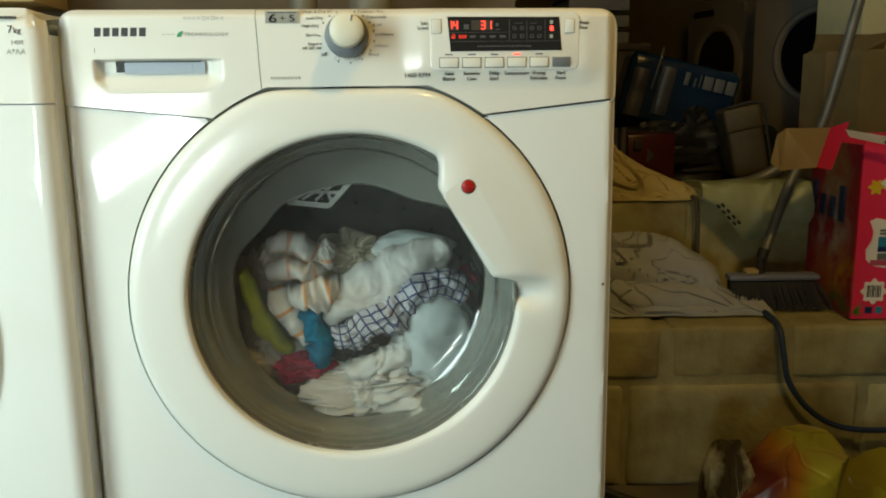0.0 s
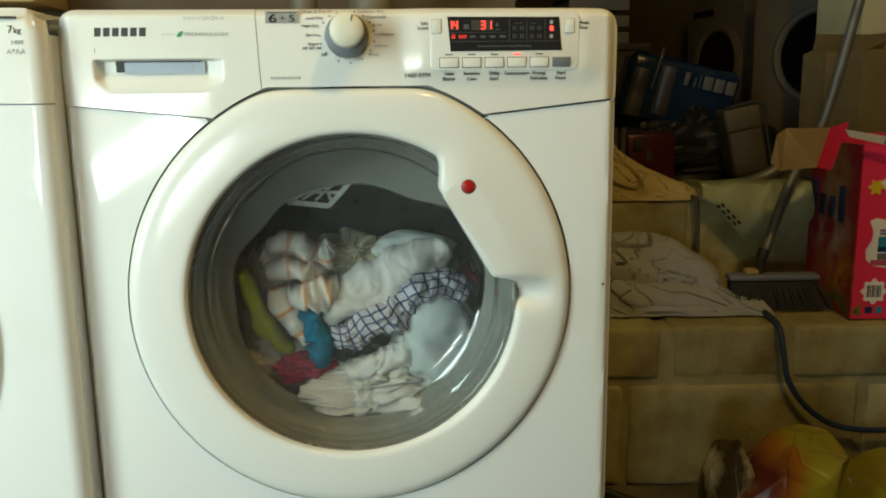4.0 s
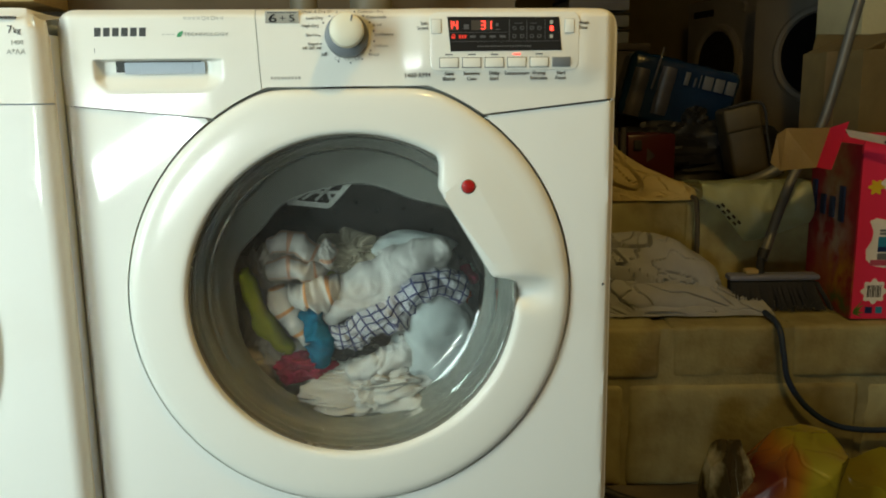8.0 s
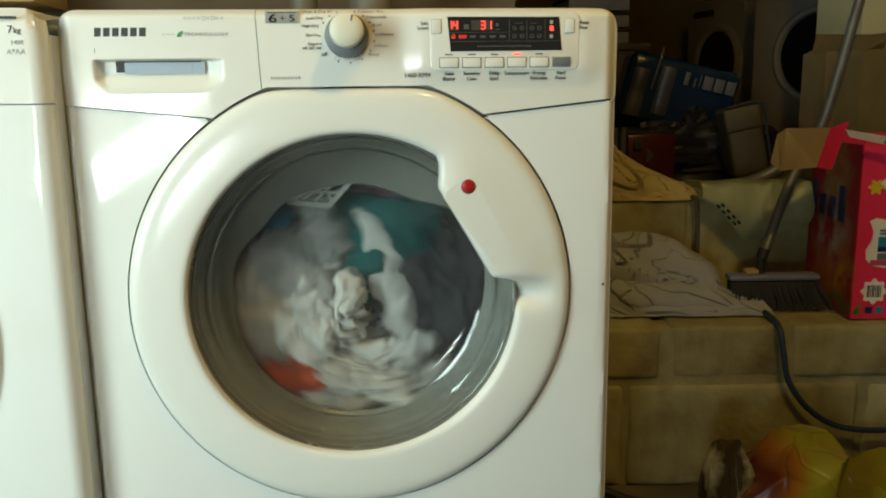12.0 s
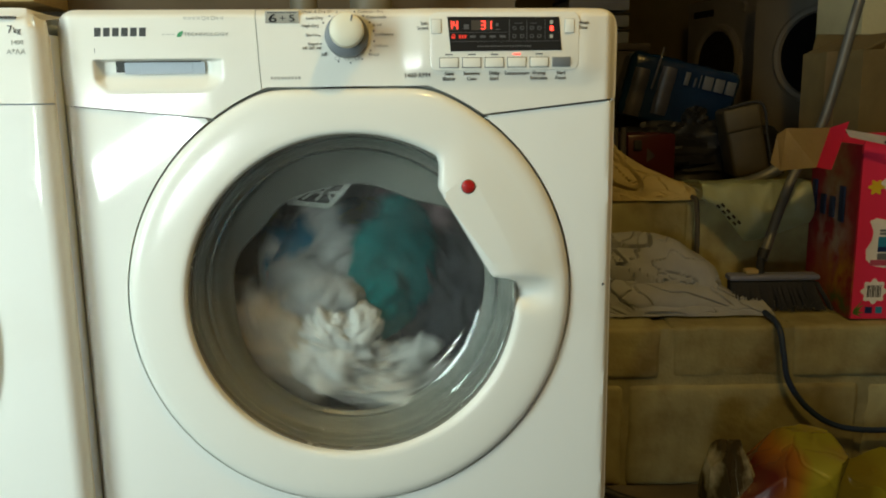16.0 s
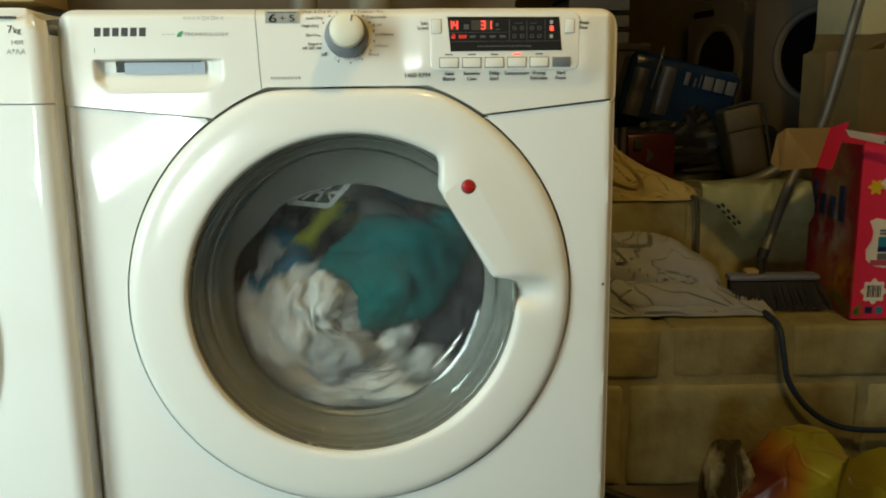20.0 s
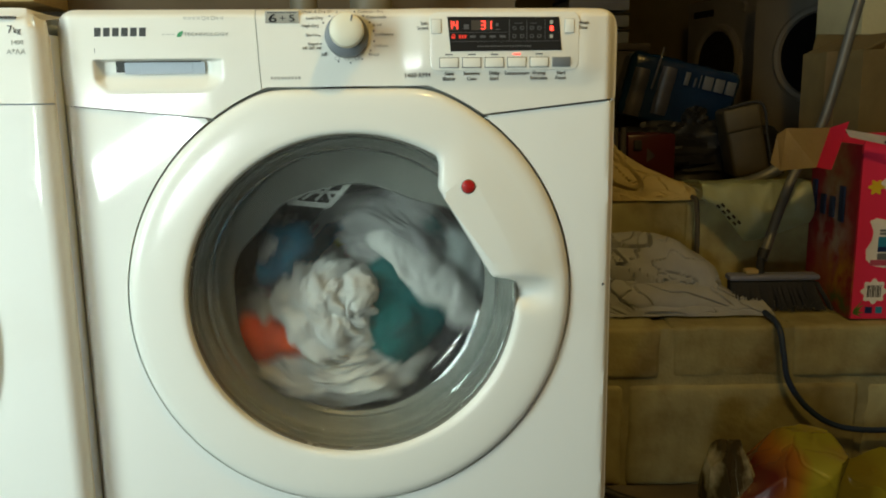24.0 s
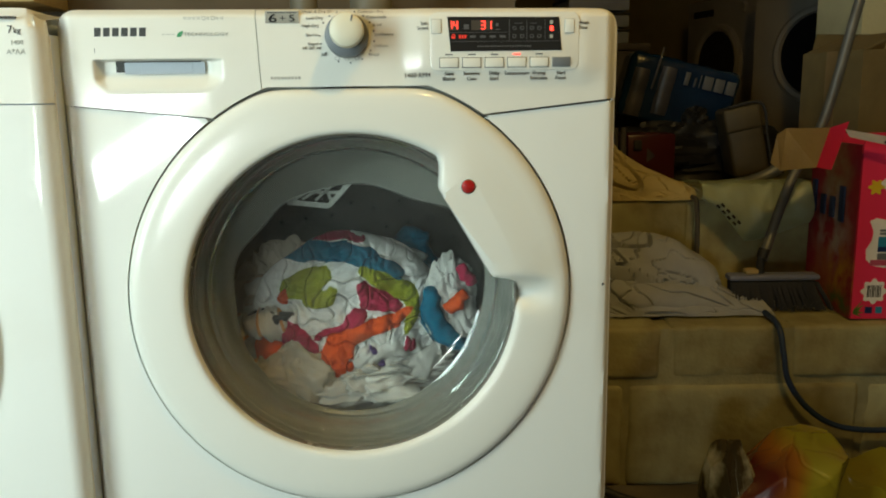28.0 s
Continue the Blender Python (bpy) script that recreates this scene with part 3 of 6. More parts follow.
    part("digit_field", boxed((0.1085, y2 + 0.0002, 0.8258), (0.1190, y2 + 0.0006, 0.8362)), DIGITGLOW, plate, "dim field painted behind the digits for their glow", smooth=False)
    seg("1", 0.1075, 0.8268, 0.0046, 0.0088, LED, "digit_segment"), seg("4", 0.1132, 0.8268, 0.0050, 0.0088, LED, "digit_segment")
    seg("3", 0.1428, 0.8268, 0.0050, 0.0088, LED, "digit_segment"), seg("1", 0.1496, 0.8268, 0.0050, 0.0088, LED, "digit_segment")
    part("status_light", boxed((0.2180, y2, 0.8252), (0.2216, y2 + 0.0004, 0.8300)), LED, plate, "lit red status light", smooth=False)
    for zz in (0.8322, 0.8175):
        part("status_mark", boxed((0.2180, y2, zz), (0.2212, y2 + 0.0004, zz + 0.0036)), PALEINK, plate, smooth=False)
    part("lock_symbol", boxed((0.1112, y2, 0.8173), (0.1152, y2 + 0.0004, 0.8198)), LEDLOW, plate, smooth=False)
    part("lock_symbol", tube([(0.1118, y2, 0.8198), (0.1120, y2, 0.8214), (0.1144, y2, 0.8214), (0.1146, y2, 0.8198)], 0.0005, 5, sub=3), LEDLOW, plate)
    for k in range(3):
        part("temperature_digit", boxed((0.1192 + k * 0.0030, y2, 0.8176), (0.1212 + k * 0.0030, y2 + 0.0004, 0.8212)), LEDLOW, plate, smooth=False)
    for k in range(4):
        part("symbol_mark", boxed((0.1310 + k * 0.0108, y2, 0.8182), (0.1372 + k * 0.0108, y2 + 0.0003, 0.8206)), DISPLAYGREY, plate, smooth=False)
    for k in range(2):
        for j in range(2):
            for g in range(2):
                xx, zz = 0.1770 + k * 0.0082 + g * 0.0190, 0.8262 - j * 0.0084
                bm = bmesh.new()
                o, i_ = rounded(xx, xx + 0.0044, zz, zz + 0.0036, 0.0012, 3), rounded(xx + 0.0007, xx + 0.0037, zz + 0.0007, zz + 0.0029, 0.0008, 3)
                grid(bm, [[(p, y2, q) for p, q in o], [(p, y2, q) for p, q in i_]], closed_u=True)
                part("symbol_mark", bm, DISPLAYGREY, plate, smooth=False)
    for a, b, c, d in ((0.1085, 0.8236, 0.1720, 0.8240), (0.1735, 0.8150, 0.1739, 0.8370), (0.1925, 0.8160, 0.1929, 0.8360), (0.2125, 0.8150, 0.2129, 0.8370),
                       (0.1110, 0.8142, 0.2290, 0.8146), (0.1790, 0.8328, 0.1880, 0.8334), (0.1965, 0.8328, 0.2035, 0.8334), (0.1245, 0.8270, 0.1300, 0.8320),
                       (0.1590, 0.8300, 0.1620, 0.8330), (0.1590, 0.8262, 0.1640, 0.8272)):
        part("display_line", boxed((a, y2, b), (c, y2 + 0.0003, d)), DISPLAYGREY, plate, smooth=False)
    for k in range(22):
        part("display_print", boxed((0.1390 + k * 0.0027, y2, 0.8086), (0.1408 + k * 0.0027, y2 + 0.0003, 0.8100)), DISPLAYGREY, plate, smooth=False)
    # buttons
    names = ("Stain\nBlaster", "Sensitive\nCare", "Delay\nStart", "Temperature", "Drying\nSelection", "Start\nPause")
    for k, words in enumerate(names):
        xx = 0.0985 + k * 0.02455
        part("button_gap", boxed((xx - 0.0006, y0 - 0.0003, 0.7868), (xx + 0.0202, y0 + 0.001, 0.7978)), DARKGREY if k < 5 else PALEINK, plate, "dark gap round a button", smooth=False)
        part("button", boxed((xx, y0 - 0.0016, 0.7874), (xx + 0.0196, y0 + 0.002, 0.7972), 0.0006), PLASTIC if k < 5 else GREYPLASTIC, plate, "white push button" if k < 5 else "grey start button")
        if k < 5:
            part("button_light", boxed((xx + 0.0060, y0 - 0.0006, 0.8003), (xx + 0.0140, y0 + 0.001, 0.8014)), LED if k == 3 else DARKGREY, plate, "lit red button light" if k == 3 else "", smooth=False)
        lettering(words, 0.0056, xx + 0.0100, 0.7762 + (0.0 if "\n" in words else 0.0026) + 0.0020, 0.0, cp, INK, squash=0.92, wrap=fascia_y)
    for xa, words, tx, al in ((0.0900, "Spin\nSpeed", 0.0865, "RIGHT"), (0.2345, "Wash\nTime", 0.2500, "LEFT")):
        part("button_gap", boxed((xa - 0.0005, y0 - 0.0003, 0.8225), (xa + 0.0105, y0 + 0.001, 0.8378)), PALEINK, plate, "fine gap round a button", smooth=False)
        part("button", boxed((xa, y0 - 0.0014, 0.8230), (xa + 0.0100, y0 + 0.002, 0.8373), 0.0006), PLASTIC, plate, "white push button")
        lettering(words, 0.0050, tx, 0.8310, 0.0, cp, INK, align=al, squash=0.95, wrap=fascia_y)
    # door: white ring with the broad handle
    dm = pose(0, 0, DOOR_Z)
    bm = bmesh.new()
    n = 288
    prof = [(0.0, 0.014), (0.0, 0.003), (0.008, -0.0004), (0.03, -0.0036), (0.07, -0.0064), (0.13, -0.0084), (0.22, -0.0096), (0.38, -0.0103), (0.55, -0.0106), (0.72, -0.0107), (0.86, -0.0106),
            (0.93, -0.0099), (0.965, -0.0082), (0.988, -0.0052), (1.0, -0.001), (1.0, 0.0065)]
    rows = []
    for s, y in prof:
        row = []
        for i in range(n):
            a = 2 * math.pi * i / n
            d = math.degrees(a) % 360
            d = d - 360 if d > 180 else d
            ro, ri = door_outer(a) - 0.0004 + 0.0008 * max(0.0, -math.cos(a - 0.6)), ring_inner(a)
            hand = smooth(2.0, 9.0, d) * (1 - smooth(47.0, 60.0, d))
            yy = y
            if s > 0.5:
                yy = y + (-0.0150 - y) * hand * (1.0 if s < 0.9 else 0.86 if s < 0.96 else 0.62 if s < 1.0 else 0.0)
            scoop = math.exp(-((d + 0.5) / 4.2) ** 2) * smooth(0.22, 0.85, s) * 0.015
            r = ro + (ri - ro) * s
            row.append((r * math.cos(a), yy + scoop, r * math.sin(a)))
        rows.append(row)
    grid(bm, rows, closed_u=True)
    bmesh.ops.recalc_face_normals(bm, faces=bm.faces)
    door = part("door", bm, RINGPLASTIC, w, "white round door ring with a broad moulded handle", at=dm)
    # grey ring painted to stand in for the shade in the door gap
    part("joint_ring", lathe([(0.2560, 0.0110), (0.2400, 0.0112), (0.2350, 0.0115)], 128), JOINTSHADE, w, "grey ring standing in for shade in the door joint", at=dm)
    cover = [(0.0985, 0.1150), (0.1275, 0.1390), (0.1440, 0.1150), (0.1705, 0.0640), (0.1800, 0.0420), (0.1580, 0.0330)]
    bm = bmesh.new()
    top = [bm.verts.new((x, -0.0153, z)) for x, z in cover]
    bm.faces.new(top)
    bmesh.ops.bevel(bm, geom=list(bm.verts), offset=0.004, segments=3, affect="VERTICES")
    e = bmesh.ops.extrude_face_region(bm, geom=list(bm.faces))
    bmesh.ops.translate(bm, verts=[v for v in e["geom"] if isinstance(v, bmesh.types.BMVert)], vec=(0, 0.012, 0))
    bmesh.ops.recalc_face_normals(bm, faces=bm.faces)
    part("handle_cover", bm, RINGPLASTIC, door, "flush white cover plate on the handle")
    lens = part("red_lens", lathe([(0.0073, 0.004), (0.0073, -0.0002), (0.0069, -0.0008), (0.0058, -0.0013), (0.0030, -0.0018), (0.0, -0.0020)], 40), REDLENS, door, "round red lens on the handle", at=pose(0.1275, -0.0158, 0.1245))
    part("lens_collar", lathe([(0.0080, 0.002), (0.0080, -0.0003), (0.0075, -0.0004), (0.0075, 0.002)], 40), CHROME, lens)
    for dz in (0.007, -0.003):
        part("hinge_mark", boxed((0.2350, -0.0052, 0.004 + dz), (0.2400, 0.004, 0.0046 + dz)), DARKGREY, door)
    part("door_seam", boxed((-0.2425, -0.0042, 0.0380), (-0.2200, 0.0, 0.0383)), PALEINK, door, "fine moulding line across the ring")
    # glass bowl: front rim, cone and inner face
    t = 0.0026
    outp = [(0.1845, 0.003), (0.1808, 0.0040), (0.1786, 0.0062), (0.1776, 0.0100), (0.1754, 0.0124), (0.1728, 0.0170), (0.1706, 0.0208), (0.1672, 0.0226),
            (0.1652, 0.0252), (0.1640, 0.0310), (0.1628, 0.0376), (0.1604, 0.0436), (0.1560, 0.0492), (0.1490, 0.0538), (0.1380, 0.0574), (0.1200, 0.0602), (0.0900, 0.0622), (0.0500, 0.0632), (0.0, 0.0636)]
    inn = []
    for k, (r, y) in enumerate(outp):
        (ra, ya), (rb, yb) = outp[max(k - 1, 0)], outp[min(k + 1, len(outp) - 1)]
        dr, dy = rb - ra, yb - ya
        q = math.hypot(dr, dy)
        inn.append((max(r + t * dy / q, 0.0) if k < len(outp) - 1 else 0.0, y - t * dr / q))
    inn = inn[::-1]
    glass = part("glass_bowl", lathe(outp + inn + outp[:1], 128), GLASS, door, "clear glass door bowl with a dimming tint and painted haze")
    glass.visible_shadow = False
    part("glass_trim", lathe([(0.1852, 0.001), (0.1845, -0.0018), (0.1832, -0.0015), (0.1824, 0.003), (0.1834, 0.008)], 128, radius=lambda r, a: r - 0.0005), TRIM, door, "thin dark trim at the edge of the glass")
    # rubber gasket
    def lip(r, a):
        d = math.degrees(a) % 360
        if r > 0.178:
            return r
        cut = 0.0
        cut += 0.046 * math.exp(-((d - 88) / 52.0) ** 4) * smooth(0.180, 0.166, r)
        cut += 0.005 * math.exp(-((d - 50) / 14.0) ** 2) * smooth(0.180, 0.166, r)
        cut += 0.014 * math.exp(-((d - 184) / 24.0) ** 2) * smooth(0.180, 0.166, r)
        cut += 0.026 * math.exp(-((d - 150) / 17.0) ** 2) * smooth(0.180, 0.166, r)
        cut -= 0.0115 * math.exp(-((d - 270) / 48.0) ** 2) * smooth(0.182, 0.168, r)
        return r - cut
    prof = [(0.232, 0.016), (0.215, 0.020), (0.200, 0.026), (0.192, 0.036), (0.1895, 0.048), (0.1900, 0.058), (0.1870, 0.064), (0.1835, 0.070), (0.1838, 0.077), (0.1795, 0.084),
            (0.1740, 0.090), (0.1690, 0.0945), (0.1655, 0.097), (0.1640, 0.100), (0.1650, 0.104), (0.195, 0.116), (0.225, 0.120)]
    part("door_gasket", lathe(prof, 128, radius=lip), GASKET, w, "grey ribbed rubber door gasket", at=dm)
    # air vent grille of the dryer at the top of the gasket
    def strip(pts, wd, y):
        bm = bmesh.new()
        for (xa, za), (xb, zb) in zip(pts[:-1], pts[1:]):
            d = Vector((xb - xa, 0, zb - za))
            nrm = Vector((-d.z, 0, d.x)).normalized() * wd / 2
            a, b = Vector((xa, y, za)), Vector((xb, y, zb))
            q = [a + nrm, b + nrm, b - nrm, a - nrm]
            v0 = [bm.verts.new(p) for p in q]
            v1 = [bm.verts.new(p + Vector((0, 0.004, 0))) for p in q]
            bm.faces.new(v0), bm.faces.new(v1[::-1])
            for i in range(4):
                bm.faces.new((v0[i], v1[i], v1[(i + 1) % 4], v0[(i + 1) % 4]))
        bmesh.ops.recalc_face_normals(bm, faces=bm.faces)
        return bm
    vy = 0.098
    vent = part("air_vent", strip([(-0.080, 0.0985), (-0.030, 0.092), (0.0, 0.124), (-0.045, 0.117), (-0.080, 0.0985)], 0.006, vy), SHADEDVENT, w, "white lattice air vent at the top of the opening", at=dm)
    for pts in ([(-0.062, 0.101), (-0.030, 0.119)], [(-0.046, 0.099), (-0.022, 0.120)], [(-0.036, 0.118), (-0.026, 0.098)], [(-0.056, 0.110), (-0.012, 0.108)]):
        part("vent_bar", strip(pts, 0.003, vy + 0.0005), SHADEDVENT, vent, smooth=False)
    return w


washer()


def drum():
    d = thing("washer_drum", pose(0, 0, DOOR_Z), "dark perforated steel washing drum inside the machine", "drum")
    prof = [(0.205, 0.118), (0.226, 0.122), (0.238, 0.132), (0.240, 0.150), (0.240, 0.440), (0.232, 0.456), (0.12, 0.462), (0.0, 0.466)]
    part("shell", lathe(prof, 96), SHADEDSTEEL, d)
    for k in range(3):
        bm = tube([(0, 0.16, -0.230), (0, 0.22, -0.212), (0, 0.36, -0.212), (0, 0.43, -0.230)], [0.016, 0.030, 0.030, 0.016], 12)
        part("lifter", bm, SHADEDSTEEL, d, "ribbed lifter paddle", at=pose(0, 0, 0, 0, 120 * k + 35, 0))
    bm = bmesh.new()
    for j in range(6):
        for i in range(40):
            a = 2 * math.pi * (i + 0.5 * (j % 2)) / 40
            m = pose(0, 0, 0, 0, -math.degrees(a), 0) @ pose(0.2392, 0.18 + j * 0.045, 0, 0, -90, 0)
            bmesh.ops.create_circle(bm, cap_ends=True, segments=6, radius=0.0035, matrix=m)
    for j in range(5):
        for i in range(8 + 6 * j):
            a = 2 * math.pi * i / (8 + 6 * j)
            m = pose(0, 0.4595, 0) @ Matrix.Translation(((0.05 + 0.038 * j) * math.cos(a), -0.0012, (0.05 + 0.038 * j) * math.sin(a))) @ pose(0, 0, 0, 90, 0, 0)
            bmesh.ops.create_circle(bm, cap_ends=True, segments=6, radius=0.0035, matrix=m)
    tagged(part("perforations", bm, FARBLACK, d, "rows of small drain holes", smooth=False), kind="stuff")
    return d


DRUM = drum()


# ---------------------------------------------------------------- second washing machine beside it
def second_washer():
    w = thing("washing_machine", pose(-0.5992, -0.018, 0), "white front-loading washing machine standing beside the washer dryer", "washing machine")
    bend = 0.017    # radius of the upright edges

    def corner(deg):
        a = radians(deg)
        return 0.300 - bend + bend * math.cos(a), bend - 0.015 - bend * math.sin(a)

    def front_y(x):
        u = min(0.99, max(0.0, (x - 0.300 + bend) / bend))
        return bend - 0.015 - bend * math.sqrt(1 - u * u)

    def shell(z0, z1, crown):
        """A U-shaped front with broad rounded corners."""
        bm = bmesh.new()
        side = [corner(9 * k) for k in range(11)]
        line = [(-0.300, 0.0030)] + [(-x, y) for x, y in side] + [(x, -0.015) for x in (-0.270, -0.20, 0.0, 0.20, 0.270)] + side[::-1] + [(0.300, 0.0030)]
        rows = []
        nz = 14
        for j in range(nz + 1):
            z = z0 + (z1 - z0) * j / nz
            inset = 0.018 * smooth(z1 - 0.022, z1, z) ** 2 if crown else 0.0
            rows.append([(x * (1 - inset * 0.6), y + inset * (1 if y < -0.012 else 0.3), z - (0.012 * smooth(0.276, 0.300, abs(x)) ** 2 * (z - z0) / (z1 - z0) if crown else 0.0)) for x, y in line])
        rows.append([(x * 0.965, 0.09, z1 - 0.001) for x, y in line])
        grid(bm, rows)
        bmesh.ops.recalc_face_normals(bm, faces=bm.faces)
        return bm
    part("cabinet", boxed((-0.300, 0.0050, 0.012), (0.300, 0.560, 0.824), 0.001), BLUELITSHEET, w, "side sheets tinted blue-grey for the cool light")
    part("front_sheet", shell(0.012, 0.7540, False), ENAMEL, w)
    panel = part("control_panel", shell(0.7553, 0.850, True), PLASTIC, w, "white rounded control panel")
    part("top_board", boxed((-0.284, 0.06, 0.8365), (0.284, 0.570, 0.848), 0.003), ENAMEL, w)
    part("plinth", boxed((-0.285, 0.03, 0.0), (0.285, 0.06, 0.012)), DARKGREY, w)
    part("corner_seam", boxed((0.2990, 0.0028, 0.02), (0.3004, 0.0052, 0.822)), PETAL, w, "fine seam between front and side sheet")
    y = -0.0155
    for words, size, x, z, mat in (("7", 0.0105, 0.2700, 0.8272, INK), ("kg", 0.0075, 0.2768, 0.8264, INK), ("1400", 0.0060, 0.2755, 0.8149, PALEINK), ("A*AA", 0.0072, 0.2738, 0.8058, PALEINK)):
        lettering(words, size, x, z, 0.0, panel, mat, squash=1.05, wrap=lambda a, b: front_y(a))
    for k in range(6):
        part("mark_bar", boxed((0.252 + k * 0.0042, y - 0.0003, 0.8380), (0.2548 + k * 0.0042, y + 0.004, 0.8402)), INK, panel, smooth=False)
    ring = [(0.232, 0.004), (0.230, -0.006), (0.215, -0.016), (0.195, -0.020), (0.172, -0.016), (0.165, 0.0), (0.165, 0.02)]
    door = part("door", lathe(ring, 96), RINGPLASTIC, w, "white round door", at=pose(-0.006, -0.0155, 0.515))
    part("door_glass", lathe([(0.165, 0.004), (0.12, 0.010), (0.0, 0.014)], 64), FARBLACK, door, "dark door glass")


second_washer()


def behind_top():
    s = thing("wall_shelf", pose(-0.80, 0.58, 0.885), "pine shelf board on brackets behind the machines", "shelf")
    part("board", boxed((-0.60, -0.06, 0.030), (0.295, 0.10, 0.075), 0.003), WOOD, s)
    for x in (-0.45, 0.12):
        part("bracket", boxed((x, 0.0, -0.035), (x + 0.03, 0.10, 0.030), 0.002), WOOD, s)
    for x, wd, z in ((-0.075, 0.045, 0.12), (0.035, 0.07, 0.14)):
        t = thing("storage_tub", pose(x, 0.50, 0.852), "pale plastic tub standing on the machine top", "tub", "tubs on the machine")
        part("tub", lathe([(0.0, 0.0), (wd * 0.45, 0.0), (wd * 0.5, 0.02), (wd * 0.5, z), (wd * 0.46, z + 0.006), (0.0, z + 0.008)], 24), TUBDULL, t, at=pose(0, 0, 0, -90, 0, 0) @ pose(0, 0, 0, 180, 0, 0))


behind_top()


# ---------------------------------------------------------------- stepped block wall
STEP = pose(0.70, 0.560, 0.0, 0, 0, -5.7)


def step_wall():
    st = thing("block_steps", STEP, "stepped low wall of bare concrete blocks, dusty", "block wall", kind="structure")
    part("lower_core", boxed((-0.36, -0.0315, 0.0), (1.10, 0.40, 0.317)), MORTAR, st, smooth=False)
    part("upper_core", boxed((-0.36, 0.228, 0.318), (1.10, 1.20, 0.527)), MORTAR, st, smooth=False)
    rng = random.Random(4)
    made = {}

    def block(x0, x1, y0, y1, z0, z1):
        key = (round(x1 - x0, 3), round(y1 - y0, 3), round(z1 - z0, 3))
        if key not in made:
            bm = boxed((0, 0, 0), key, 0.010, 3)
            bmesh.ops.subdivide_edges(bm, edges=[e for e in bm.edges if e.calc_length() > 0.05], cuts=5, use_grid_fill=True)
            for v in bm.verts:
                v.co += Vector(noise.noise_vector(v.co * 22 + Vector(key) * 9)) * 0.0042
            me = bpy.data.meshes.new("block")
            bm.to_mesh(me)
            bm.free()
            me.materials.append(CONCRETE)
            me.polygons.foreach_set("use_smooth", [True] * len(me.polygons))
            made[key] = me
        ob = new("block", made[key])
        ob.parent = st
        ob.matrix_basis = pose(x0 + rng.uniform(-.002, .002), y0 + rng.uniform(-.004, .002), z0, 0, 0, rng.uniform(-.6, .6))
    # bottom course of stretchers, course of headers on it, upper course set back
    x = -0.640
    while x < 1.0:
        block(x, x + 0.44, -0.035, 0.065, 0.002, 0.207)
        x += 0.452
    x = -0.334
    widths = (0.203, 0.212, 0.205)
    k = 0
    while x < 1.05:
        wd = widths[k % 3]
        block(x, x + wd, -0.035, 0.225, 0.219, 0.322)
        x += wd + 0.019
        k += 1
    x = -0.455
    while x < 1.0:
        block(x, x + 0.44, 0.222, 0.322, 0.326, 0.530)
        x += 0.452


step_wall()


# ---------------------------------------------------------------- crumpled cloth
def crumple(p, k, seed):
    """Ridged folds: sharp creases at three scales, bent by a slow warp."""
    q = p * k + Vector((seed * 3.1, seed * 1.7, seed * 2.3))
    q = q + noise.noise_vector(q * 0.6) * 0.9
    a = 1 - 2.4 * abs(noise.noise(q))
    b = 1 - 2.4 * abs(noise.noise(q * 2.1 + Vector((5, 1, 7))))
    c = 1 - 2.4 * abs(noise.noise(q * 4.3 + Vector((2, 9, 3))))
    return a * 0.62 + b * 0.28 + c * 0.14


def heap(size, seed, amp=0.16, k=2.2, nu=88, nv=56, flat=None, pull=(1, 1, 1), power=0.9):
    """A closed lump of crumpled cloth with ridged folds; flat: the height below which it spreads on its support."""
    bm = bmesh.new()
    a, b, c = size
    mean = (a * b * c) ** (1 / 3)
    rows = []
    for j in range(nv + 1):
        th = math.pi * j / nv
        row = []
        for i in range(nu):
            ph = 2 * math.pi * i / nu
            s = math.sin(th)
            d = Vector((s * math.cos(ph), s * math.sin(ph), math.cos(th)))
            f = 1 + amp * (crumple(Vector((d.x * pull[0], d.y * pull[1], d.z * pull[2])), k, seed) - 0.25) * 1.6
            f += 0.30 * noise.noise(d * 1.25 + Vector((seed, seed * 0.7, 3)))
            p = Vector((d.x * a, d.y * b, d.z * c)) * f
            if flat is not None and p.z < flat:
                lowness = flat - p.z
                p.z = flat + 0.0015 * math.sin(ph * 9 + seed)
                p.x += d.x * lowness * 0.55
                p.y += d.y * lowness * 0.30
            row.append(p)
        rows.append(row)
    grid(bm, rows, closed_u=True, uvs=lambda i, j: (2 * math.pi * mean * i / nu * 1.0, math.pi * mean * j / nv))
    bmesh.ops.remove_doubles(bm, verts=bm.verts, dist=1e-6)
    bmesh.ops.recalc_face_normals(bm, faces=bm.faces)
    return bm


